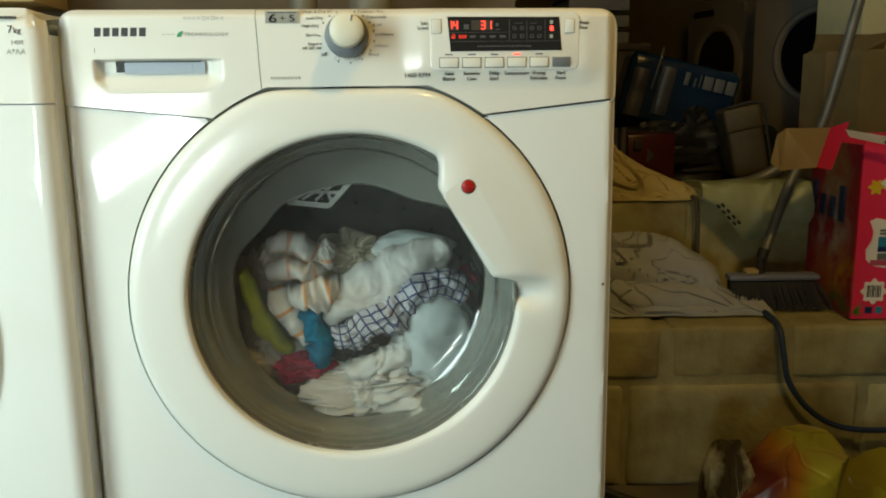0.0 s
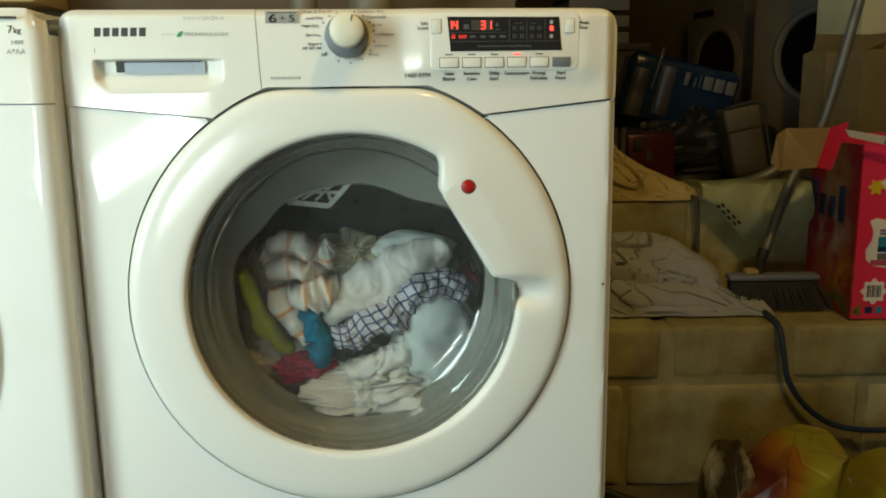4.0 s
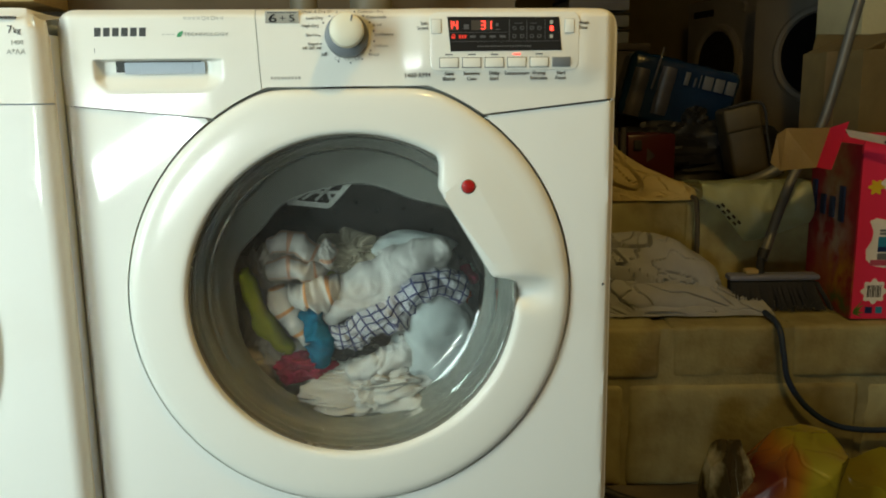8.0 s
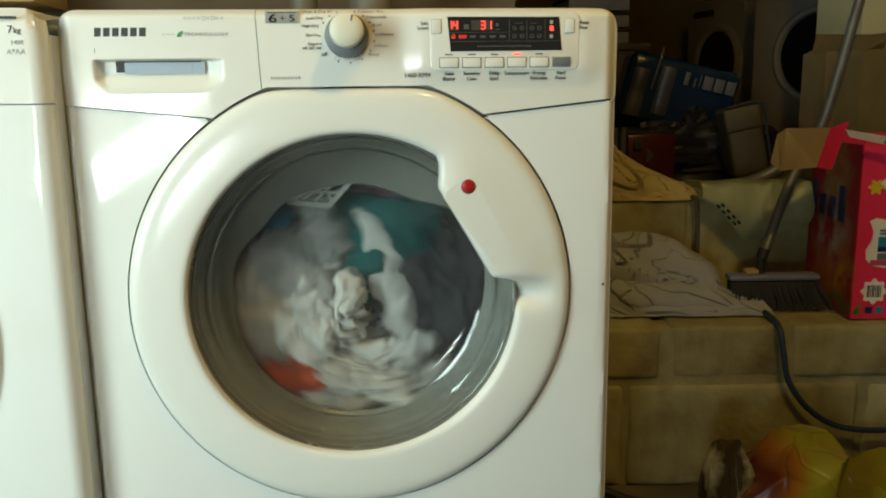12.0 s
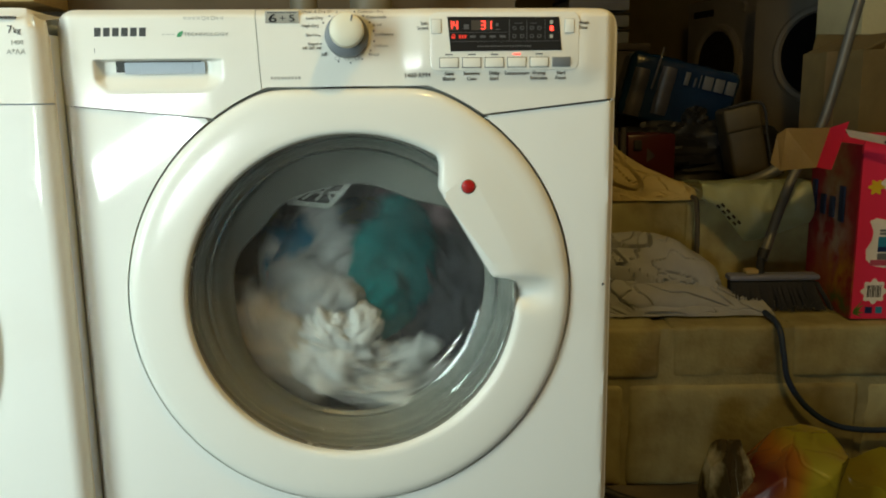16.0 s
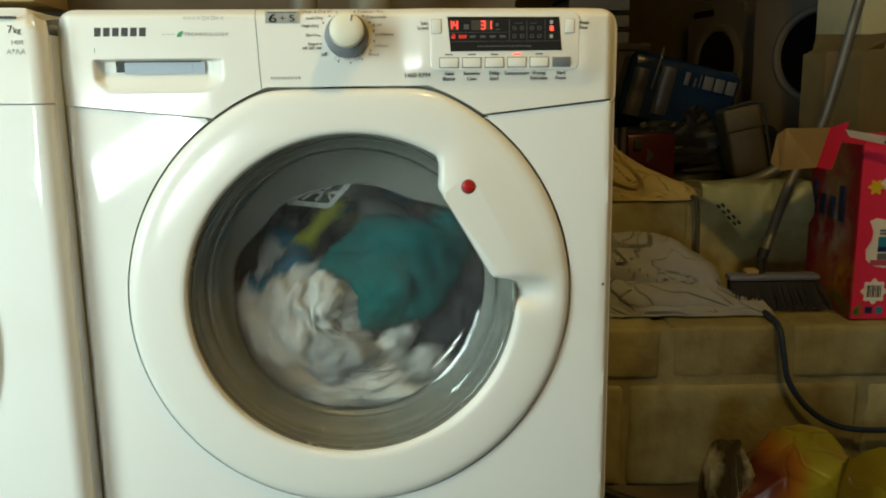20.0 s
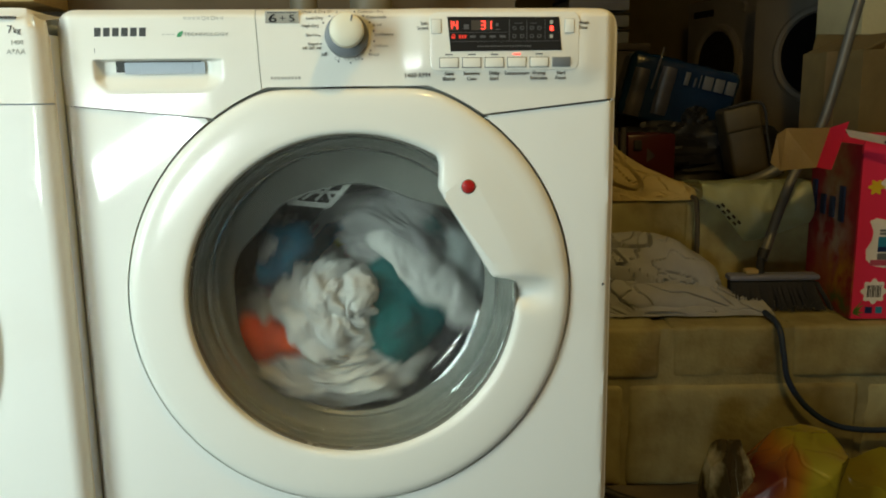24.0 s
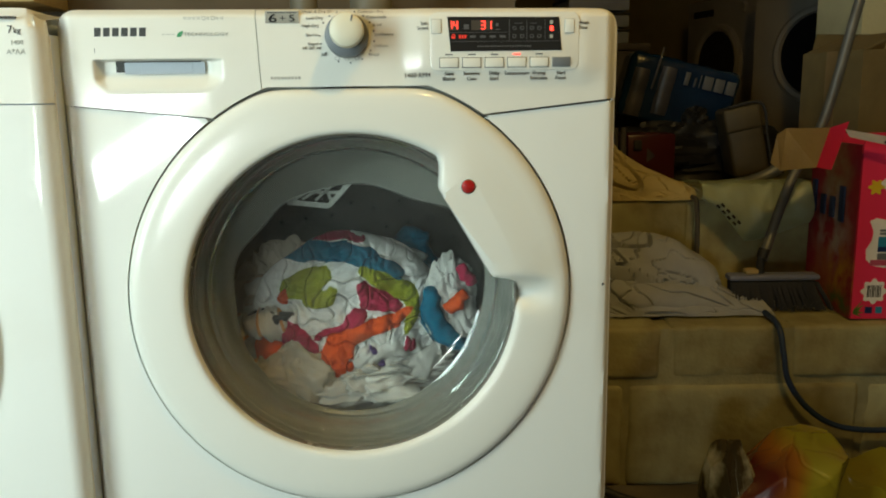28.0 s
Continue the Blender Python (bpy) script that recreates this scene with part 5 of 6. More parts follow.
def low_right():
    # blue mains cable hanging over the ledge
    tagged(part("mains_cable", tube([(0.800, 0.70, 0.332), (0.788, 0.560, 0.331), (0.780, 0.500, 0.320), (0.784, 0.486, 0.275), (0.796, 0.484, 0.222), (0.838, 0.478, 0.166), (0.900, 0.470, 0.132), (1.01, 0.466, 0.122), (1.20, 0.46, 0.13)], 0.0056, 10, sub=8), CABLEBLUE),
           "dark blue mains cable hanging down the block wall", "cable")
    tagged(part("floor_hose", tube([(0.36, 0.52, 0.06), (0.44, 0.49, 0.025), (0.50, 0.46, 0.0095), (0.60, 0.40, 0.0092), (0.8, 0.36, 0.0092)], 0.009, 10, sub=6), BLACKRUBBER), "dark hose lying on the floor by the machine", "hose")
    # foil bag, yellow fading to red, its silvery inside turned out
    foil = bpy.data.materials.new("yellow_red_foil")
    foil.use_nodes = True
    nt = foil.node_tree
    b = nt.nodes["Principled BSDF"]
    tc, nz, rp, mp = (nt.nodes.new(k) for k in ("ShaderNodeTexCoord", "ShaderNodeTexNoise", "ShaderNodeValToRGB", "ShaderNodeVectorMath"))
    nz.inputs["Scale"].default_value = 5
    sx = nt.nodes.new("ShaderNodeSeparateXYZ")
    nt.links.new(tc.outputs["Object"], sx.inputs["Vector"]), nt.links.new(tc.outputs["Object"], nz.inputs["Vector"])
    ad = nt.nodes.new("ShaderNodeMath")
    ad.operation = "MULTIPLY_ADD"
    nt.links.new(sx.outputs["X"], ad.inputs[0])
    ad.inputs[1].default_value = 5.0
    nt.links.new(nz.outputs["Fac"], ad.inputs[2])
    el = rp.color_ramp.elements
    el[0].position, el[0].color, el[1].position, el[1].color = 0.24, (0.070, 0.010, 0.005, 1), 0.62, (0.20, 0.160, 0.010, 1)
    e = el.new(0.44)
    e.color = (0.22, 0.075, 0.006, 1)
    nt.links.new(ad.outputs[0], rp.inputs["Fac"]), nt.links.new(rp.outputs["Color"], b.inputs["Base Color"])
    b.inputs["Roughness"].default_value, b.inputs["Metallic"].default_value = 0.26, 0.0
    bag = thing("foil_bag", pose(0.665, 0.27, 0.0), "crumpled yellow and red shiny plastic sack standing on the floor", "bag")
    part("sack", facets((0.100, 0.075, 0.128), 21, -0.09, 1.1), foil, bag, at=pose(0.004, 0.0, 0.092))
    bm = facets((0.130, 0.050, 0.082), 27, -0.07, 1.2)
    bmesh.ops.translate(bm, verts=bm.verts, vec=(0.075, 0, 0))
    part("sack_fold", bm, foil, bag, "second fold of the sack", at=pose(0.100, 0.04, 0.072))
    lining = material("lining_film", (0.72, 0.66, 0.40), (0.07, 0.055, 0.025), rough=0.22, metal=0.4, grain=11, spread=0.16)
    part("inner_lining", facets((0.046, 0.052, 0.150), 35, -0.09, 2.6, 0.03), lining, bag, "pale shiny inner lining", at=pose(-0.088, -0.01, 0.092))



low_right()


# ---------------------------------------------------------------- dark store behind
def store():
    # cardboard box with the pole in front of the cream pier
    bx = thing("cardboard_box", pose(1.192, 0.95, 0.5345, 0, 0, 6), "plain brown cardboard box with loose top flaps", "box")
    t = 0.004
    W, H, D = 0.250, 0.318, 0.225
    for lo, hi in (((0, 0, 0), (W, t, H)), ((0, D - t, 0), (W, D, H)), ((-t, 0, 0), (0, D, H)), ((W, 0, 0), (W + t, D, H)), ((0, 0, -t), (W, D, 0))):
        part("side", boxed(lo, hi), SHADEDCARD, bx, smooth=False)
    part("flap", boxed((0, 0, 0), (t, D, 0.10)), SHADEDCARD, bx, "bent-back flap", smooth=False, at=pose(0, 0, H, 0, 66, 0))
    part("flap", boxed((0.02, 0, 0), (W - 0.02, t, 0.05)), SHADEDCARD, bx, "folded flap", smooth=False, at=pose(0, D - t, H, 18, 0, 0))
    part("tape", boxed((-t - 0.0012, 0.09, 0.0), (-t, 0.13, H)), material("brown_tape", (0.30, 0.20, 0.09), rough=0.3), bx, smooth=False)
    # blue pack of wrapped rolls
    pk = thing("blue_pack", pose(0.800, 1.30, 0.535, 0, 14, -10), "blue plastic-wrapped pack of white rolls", "pack")
    bm = boxed((-0.135, -0.070, 0.135), (0.158, 0.085, 0.312), 0.022, 4)
    bmesh.ops.subdivide_edges(bm, edges=[e for e in bm.edges if e.calc_length() > 0.05], cuts=9, use_grid_fill=True)
    for v in bm.verts:
        v.co += v.co.normalized() * 0.006 * crumple(v.co, 16, 4)
    part("wrap", bm, DIMBLUEFILM, pk)
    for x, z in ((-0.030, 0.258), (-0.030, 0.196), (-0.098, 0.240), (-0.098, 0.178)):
        part("roll", tube([(x, -0.052, z - 0.030), (x, -0.054, z), (x, -0.052, z + 0.030)], 0.027, 20), DIMWHITEFILM, pk, "white roll seen through the wrap")
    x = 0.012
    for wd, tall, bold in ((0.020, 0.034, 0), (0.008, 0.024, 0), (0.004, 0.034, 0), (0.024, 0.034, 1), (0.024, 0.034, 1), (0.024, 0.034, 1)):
        part("mark_bar", boxed((x, -0.082, 0.254), (x + wd * (1 if bold else 0.6), -0.076, 0.254 + tall), 0.001), DIMBAR, pk, "white bar of the maker's mark")
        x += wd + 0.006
    part("wrap_edge", tube([(-0.060, -0.070, 0.335), (-0.062, -0.082, 0.315), (-0.064, -0.084, 0.270), (-0.066, -0.084, 0.225)], 0.0028, 6), DIMWHITEFILM, pk, "shining heat-sealed edge")
    # red box and clutter around it
    rb = thing("red_box", pose(0.690, 1.08, 0.528), "small red plastic tool box with a pale sticker", "box")
    part("body", boxed((-0.020, 0, 0), (0.105, 0.12, 0.130), 0.008), DIMRED, rb)
    part("sticker", slab([(0.03, 0.06), (0.052, 0.075), (0.03, 0.095)], -0.0015, 0.002), DIMWHITEFILM, rb, "pale triangular sticker", smooth=False)
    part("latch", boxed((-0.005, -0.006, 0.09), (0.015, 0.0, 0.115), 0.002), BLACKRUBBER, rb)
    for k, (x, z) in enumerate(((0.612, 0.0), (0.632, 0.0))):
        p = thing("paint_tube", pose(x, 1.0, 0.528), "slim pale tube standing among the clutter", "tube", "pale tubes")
        part("tube", tube([(0, 0, 0), (0, 0, 0.150)], 0.008, 12), DIMWHITEFILM, p)
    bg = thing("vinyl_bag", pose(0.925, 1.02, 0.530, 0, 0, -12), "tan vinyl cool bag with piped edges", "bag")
    part("body", boxed((0.000, 0, 0.004), (0.086, 0.12, 0.172), 0.012, 3), DIMTAN, bg, at=pose(0, 0, 0.014, 0, -12, 0))
    part("flap", boxed((-0.003, -0.006, 0.115), (0.084, 0.02, 0.174), 0.008, 3), DIMTAN, bg, at=pose(0, 0, 0.014, 0, -12, 0))
    part("piping", tube([(0.088, -0.004, 0.01), (0.090, -0.006, 0.09), (0.088, -0.006, 0.172), (0.01, -0.006, 0.178)], 0.0035, 8), BLACKRUBBER, bg, at=pose(0, 0, 0.014, 0, -12, 0))
    tagged(part("grey_duct", tube([(0.84, 0.90, 0.546), (0.907, 0.895, 0.556), (0.960, 0.89, 0.581), (0.986, 0.89, 0.613), (0.994, 0.90, 0.665)], 0.0135, 14), POLEGREY), "bent dull grey hose among the clutter", "hose")
    bt = thing("dark_bag", pose(0.86, 1.20, 0.530), "black bin bag slumped behind the clutter", "bag")
    part("bag", heap((0.24, 0.10, 0.10), 51, -0.16, 2.2, 70, 44, flat=-0.06), BINBAG, bt, at=pose(0.02, 0.02, 0.062))
    part("tied_neck", heap((0.03, 0.025, 0.035), 52, 0.25, 2.6, 40, 24), BINBAG, bt, "tied neck of the bag", at=pose(0.03, 0.0, 0.155))
    bt2 = thing("navy_crate", pose(0.72, 1.45, 0.530), "dark crate standing behind the blue pack", "crate")
    for z in (0.02, 0.10, 0.18):
        part("slat", boxed((-0.06, 0, z), (0.20, 0.012, z + 0.06), 0.002), material("dark_wood", (0.03, 0.022, 0.016), rough=0.8), bt2)
    for x in (-0.06, 0.185):
        part("post", boxed((x, 0.012, 0), (x + 0.015, 0.03, 0.25)), bpy.data.materials["dark_wood"], bt2)
    # stack of pale folded crates by the inner wall
    for k in range(4):
        f = thing("folded_crate", pose(0.735, 1.55, 0.905 + k * 0.048), "pale blue-grey folded plastic crate in a stack", "crate", "stack of folded crates")
        part("tray", boxed((-0.10, 0, 0), (0.085, 0.2, 0.034), 0.003), material("crate_plastic", (0.17, 0.19, 0.26), rough=0.5) if k == 0 else bpy.data.materials["crate_plastic"], f)
        part("lip", boxed((-0.103, -0.003, 0.034), (0.088, 0.2, 0.042), 0.002), BLACKRUBBER, f)
    st = thing("steel_cabinet", pose(0.735, 1.52, 0.528), "dull grey metal cabinet carrying the folded crates", "cabinet")
    part("body", boxed((-0.16, 0, 0), (0.135, 0.35, 0.355), 0.004), material("grey_sheet", (0.06, 0.05, 0.05), rough=0.6), st)
    part("top_edge", boxed((-0.165, -0.006, 0.355), (0.140, 0.355, 0.376), 0.003), bpy.data.materials["grey_sheet"], st)
    # two old machines in the far corner, turned towards the room
    for k, (x, y, rz) in enumerate(((1.84, 2.25, -56), (1.86, 3.25, -80))):
        d = thing("tumble_dryer", pose(x, y, 0.38, 0, 0, rz), "dull white old tumble dryer with a round dark door", "tumble dryer", "old dryers in the store")
        part("cabinet", boxed((-0.30, 0, 0), (0.30, 0.55, 0.85), 0.012), WARMLITWHITE, d)
        ring = part("door_ring", lathe([(0.200, 0.002), (0.198, -0.02), (0.185, -0.03), (0.170, -0.026), (0.160, 0.0)], 56), WARMLITWHITE, d, "white door ring", at=pose(0, 0, 0.52))
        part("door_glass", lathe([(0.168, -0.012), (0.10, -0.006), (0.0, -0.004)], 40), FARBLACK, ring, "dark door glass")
        part("dial", lathe([(0.026, 0.0), (0.024, -0.02), (0.0, -0.022)], 20), WARMLITWHITE, d, at=pose(0.20, 0, 0.785))
        part("panel_slot", boxed((-0.24, -0.003, 0.765), (-0.06, 0.002, 0.80)), FARBLACK, d)
    pl = tagged(part("store_plinth", boxed((0.9, 1.76, 0.0), (3.1, 4.05, 0.378)), MORTAR, smooth=False), "raised concrete plinth under the old dryers", "plinth", kind="structure")


store()


# ---------------------------------------------------------------- laundry in the drum
# Every piece has its own frame with the origin in its middle; y points into the machine.
LOAD = {}


def garment(key, name, label, category="laundry"):
    g = thing(name, pose(0, 0.2, DOOR_Z), label, category, "wet laundry in the drum")
    LOAD[key] = g
    return g


def printed_towel(g, stripes, wide, tall, seed):
    """A bunched towel: one rumpled sheet with rounded edges, cut along its printed stripes into parts that meet in the creases."""
    n, m = 150, 130
    parts = {k: bmesh.new() for k in range(-1, len(stripes))}

    def near(px, pz):
        best, which = 1.0, -1
        for k, (_, _, line) in enumerate(stripes):
            for (ax, az, aw), (bx, bz, bw) in zip(line[:-1], line[1:]):
                dx, dz = bx - ax, bz - az
                t = min(1.0, max(0.0, ((px - ax) * dx + (pz - az) * dz) / (dx * dx + dz * dz)))
                d = math.hypot(px - ax - t * dx, pz - az - t * dz) / (aw + (bw - aw) * t)
                if d < best:
                    best, which = d, k
        return best, which
    spots, kinds = [], []
    for j in range(m + 1):
        row, kind = [], []
        for i in range(n + 1):
            u, v = 2 * i / n - 1, 2 * j / m - 1
            x, z = wide * u * math.sqrt(1 - v * v / 2), tall * v * math.sqrt(1 - u * u / 2)
            edge = 1.0 + 0.10 * noise.noise(Vector((math.atan2(z, x) * 1.5, seed, 1)))
            x, z = x * edge, z * edge
            wx = x + 0.005 * noise.noise(Vector((x * 40, z * 40, seed)))
            wz = z + 0.005 * noise.noise(Vector((x * 40, z * 40, seed + 7)))
            best, which = near(wx, wz)
            r = min(1.0, math.hypot(x / wide, z / tall))
            y = 0.050 * (1 - math.sqrt(max(0.0, 1 - r ** 2.4)))
            if which >= 0:
                y -= 0.005 * math.sqrt(max(0.0, 1 - best * best))
            p = Vector((x, z, 0))
            y -= 0.0075 * (0.4 - crumple(p, 34, seed)) + 0.010 * noise.noise(p * 24 + Vector((seed, 0, 0)))
            y += 0.006 * smooth(0.07, 0.0, abs(noise.noise(p * 38 + Vector((3, seed, 1)))))
            row.append(Vector((x, y, z)))
            kind.append(which)
        spots.append(row), kinds.append(kind)
    made = {}
    for j in range(m):
        for i in range(n):
            k = kinds[j][i]
            bm = parts[k]
            vs = []
            for a, b in ((j, i), (j, i + 1), (j + 1, i + 1), (j + 1, i)):
                if (k, a, b) not in made:
                    made[k, a, b] = bm.verts.new(spots[a][b])
                vs.append(made[k, a, b])
            bm.faces.new(vs)
    for k, bm in parts.items():
        bmesh.ops.recalc_face_normals(bm, faces=bm.faces)
        e = bmesh.ops.extrude_face_region(bm, geom=list(bm.faces))
        bmesh.ops.translate(bm, verts=[v for v in e["geom"] if isinstance(v, bmesh.types.BMVert)], vec=(0, 0.005, 0))
        name, mat, _ = stripes[k] if k >= 0 else ("white_ground", TOWELWHITE, None)
        part(name, bm, mat, g, name.split("_")[0] + (" printed stripe" if k >= 0 else " ground of the towel"))


def laundry():
    g = garment("tea1", "tea_towel", "white tea towel with faded red check, crumpled and wet")
    part("fold", fold([(-0.040, 0.0, 0.016), (-0.012, -0.014, 0.024), (0.012, -0.014, 0.012), (0.036, -0.002, 0.000)], [0.010, 0.015, 0.015, 0.010], [0.02, 0.026, 0.026, 0.018], 61, -0.10, 15), TEATOWEL, g)
    part("fold", fold([(-0.042, -0.002, -0.016), (-0.012, -0.016, -0.009), (0.016, -0.016, -0.013), (0.034, 0.0, -0.010)], [0.012, 0.016, 0.014, 0.009], [0.02, 0.026, 0.026, 0.018], 62, -0.10, 15), TEATOWEL, g)
    part("rolled_end", heap((0.016, 0.020, 0.017), 59, -0.12, 1.3), TEATOWEL, g, at=pose(0.032, -0.012, 0.008))
    g = garment("tea2", "tea_towel", "white tea towel with an orange stripe, crumpled and wet")
    part("fold", fold([(-0.030, 0.0, -0.004), (-0.004, -0.018, 0.000), (0.022, -0.014, 0.006), (0.038, 0.0, 0.010)], [0.015, 0.021, 0.020, 0.012], [0.024, 0.032, 0.03, 0.02], 63, -0.09, 14), TEATOWEL2, g)
    part("hanging_end", fold([(-0.044, -0.004, 0.010), (-0.036, -0.014, -0.016), (-0.018, -0.016, -0.042), (-0.004, -0.010, -0.064)], [0.013, 0.017, 0.014, 0.009], [0.014, 0.018, 0.016, 0.012], 64, -0.10, 18), TEATOWEL2, g)
    g = garment("lime", "lime_towel", "lime green towel end, rolled and wet")
    part("roll", fold([(-0.034, 0.004, 0.064), (-0.024, -0.002, 0.028), (-0.006, -0.006, -0.014), (0.026, -0.002, -0.046)], [0.009, 0.013, 0.014, 0.009], [0.014, 0.018, 0.018, 0.012], 65, -0.10, 18), LIME, g)
    g = garment("turq", "turquoise_towel", "turquoise towel corner, twisted and wet")
    part("twist", fold([(-0.024, 0.0, 0.036), (0.002, -0.006, 0.020), (0.016, -0.008, -0.008), (0.006, -0.004, -0.042)], [0.012, 0.023, 0.021, 0.012], [0.018, 0.024, 0.022, 0.014], 66, -0.170), TURQ, g)
    g = garment("magenta", "magenta_towel", "magenta towel corner, crumpled and wet")
    part("wad", heap((0.038, 0.030, 0.022), 67, -0.187, 1.6), MAGENTA, g)
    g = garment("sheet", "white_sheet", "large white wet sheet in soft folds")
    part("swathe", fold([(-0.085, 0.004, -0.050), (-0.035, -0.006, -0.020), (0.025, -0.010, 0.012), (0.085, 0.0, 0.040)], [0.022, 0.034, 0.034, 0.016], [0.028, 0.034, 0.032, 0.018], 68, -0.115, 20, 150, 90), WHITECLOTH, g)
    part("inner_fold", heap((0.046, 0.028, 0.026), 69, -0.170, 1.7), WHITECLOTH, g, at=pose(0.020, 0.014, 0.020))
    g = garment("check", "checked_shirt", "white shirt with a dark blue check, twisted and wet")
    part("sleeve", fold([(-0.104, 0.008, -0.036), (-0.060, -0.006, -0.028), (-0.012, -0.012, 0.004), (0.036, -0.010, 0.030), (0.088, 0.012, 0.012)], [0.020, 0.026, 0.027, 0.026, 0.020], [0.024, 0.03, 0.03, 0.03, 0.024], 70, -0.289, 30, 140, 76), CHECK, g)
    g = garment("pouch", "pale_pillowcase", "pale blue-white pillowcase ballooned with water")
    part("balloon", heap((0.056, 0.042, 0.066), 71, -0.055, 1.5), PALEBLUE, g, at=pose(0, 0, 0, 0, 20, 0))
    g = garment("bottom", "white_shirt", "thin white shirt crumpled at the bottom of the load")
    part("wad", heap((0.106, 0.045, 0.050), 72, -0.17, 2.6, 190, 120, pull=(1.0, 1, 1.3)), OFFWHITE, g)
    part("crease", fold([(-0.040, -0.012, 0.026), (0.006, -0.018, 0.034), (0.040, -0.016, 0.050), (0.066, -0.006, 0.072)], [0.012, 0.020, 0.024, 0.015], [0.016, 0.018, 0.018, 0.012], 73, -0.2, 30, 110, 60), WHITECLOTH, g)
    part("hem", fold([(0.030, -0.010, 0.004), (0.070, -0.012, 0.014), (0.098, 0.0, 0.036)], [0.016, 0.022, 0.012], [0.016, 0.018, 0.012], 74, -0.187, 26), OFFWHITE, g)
    g = garment("beige1", "beige_vest", "beige cotton vest, wet")
    part("wad", heap((0.064, 0.038, 0.052), 74, -0.130, 2.2, 110, 70), BEIGE, g)
    g = garment("beige2", "tan_cloth", "tan cotton cloth, wet")
    part("wad", heap((0.048, 0.036, 0.030), 75, -0.170, 1.8), TAN, g)
    g = garment("upper", "pale_blue_shirt", "pale blue-grey shirt, wet")
    part("wad", heap((0.062, 0.034, 0.026), 76, -0.050, 1.2), PALEBLUE, g)
    g = garment("navy", "navy_sock", "dark navy sock, wet")
    part("wad", heap((0.040, 0.024, 0.018), 77, -0.170, 1.6, 50, 36), CHARCOAL, g)
    g = garment("teal", "teal_shirt", "dark teal jersey shirt, soaked")
    part("body", heap((0.074, 0.045, 0.088), 78, -0.090, 1.5, 110, 70), TEAL, g)
    part("sleeve", fold([(0.030, -0.004, -0.040), (0.048, -0.006, -0.080), (0.040, 0.0, -0.118)], [0.024, 0.022, 0.012], [0.022, 0.02, 0.012], 79), TEAL, g)
    g = garment("mauve", "mauve_top", "dull mauve striped jersey top, soaked")
    part("wad", heap((0.085, 0.05, 0.060), 80, -0.170, 1.9), STRIPED, g)
    g = garment("charcoal", "charcoal_trousers", "charcoal jersey trousers, soaked")
    part("wad", heap((0.100, 0.06, 0.080), 81, -0.153, 1.8), CHARCOAL, g)
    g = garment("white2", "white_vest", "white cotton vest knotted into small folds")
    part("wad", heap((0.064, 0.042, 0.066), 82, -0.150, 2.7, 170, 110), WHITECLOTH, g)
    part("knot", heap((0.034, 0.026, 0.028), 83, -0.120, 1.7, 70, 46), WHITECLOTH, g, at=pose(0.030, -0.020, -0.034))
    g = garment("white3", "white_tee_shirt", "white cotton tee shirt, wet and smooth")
    part("wad", heap((0.074, 0.05, 0.064), 84, -0.110, 2.0, 150, 100), SHADEDWHITE, g)
    part("tail", fold([(-0.02, -0.01, -0.04), (0.01, -0.02, -0.08), (0.05, -0.01, -0.105)], [0.030, 0.026, 0.014], [0.024, 0.022, 0.012], 85), SHADEDWHITE, g)
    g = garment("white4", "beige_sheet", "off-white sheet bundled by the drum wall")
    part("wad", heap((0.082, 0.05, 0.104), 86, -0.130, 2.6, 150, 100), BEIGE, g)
    # the large striped towel: one printed towel bunched into bright folds
    g = garment("towel", "striped_beach_towel", "wet white beach towel with orange, magenta, lime and turquoise stripes")
    turquoise = [[(-0.100, 0.088, 0.0078), (-0.049, 0.087, 0.0118), (-0.004, 0.088, 0.0118), (0.035, 0.075, 0.0098), (0.065, 0.058, 0.0078)],
        [(0.061, 0.109, 0.0098), (0.096, 0.095, 0.0128), (0.126, 0.073, 0.0108)],
        [(0.114, 0.027, 0.0078), (0.103, -0.004, 0.0118), (0.124, -0.040, 0.0118), (0.142, -0.054, 0.0088)],
        [(0.020, -0.075, 0.0069), (0.038, -0.092, 0.0108), (0.056, -0.095, 0.0069)]]
    lime = [[(-0.078, 0.042, 0.0128), (-0.053, 0.049, 0.0196), (-0.028, 0.062, 0.0098)],
        [(-0.049, 0.029, 0.0088), (-0.029, 0.029, 0.0108), (-0.021, 0.040, 0.0069)],
        [(0.022, 0.065, 0.0088), (0.049, 0.047, 0.0128), (0.080, 0.033, 0.0108), (0.082, 0.005, 0.0083), (0.075, -0.019, 0.0059)]]
    magenta = [[(0.018, 0.046, 0.0069), (0.031, 0.026, 0.0157), (0.059, 0.021, 0.0098)],
        [(0.013, 0.007, 0.0108), (-0.008, -0.006, 0.0049), (-0.043, -0.021, 0.0039)],
        [(-0.080, -0.010, 0.0128), (-0.069, -0.026, 0.0186), (-0.052, -0.037, 0.0128)],
        [(0.079, -0.025, 0.0078), (0.078, -0.040, 0.0088)],
        [(-0.051, 0.103, 0.0039), (-0.009, 0.107, 0.0059), (0.021, 0.102, 0.0034)]]
    orange = [[(0.081, 0.016, 0.0049), (0.058, -0.001, 0.0098), (0.017, -0.014, 0.0118), (-0.011, -0.024, 0.0196), (-0.020, -0.055, 0.0235), (-0.040, -0.081, 0.0226)],
        [(-0.081, 0.039, 0.0069), (-0.085, 0.028, 0.0078)]]
    purple = [[(0.024, -0.041, 0.0069), (0.036, -0.052, 0.0088), (0.049, -0.073, 0.0078)],
        [(0.104, -0.051, 0.0059), (0.098, -0.067, 0.0078)]]
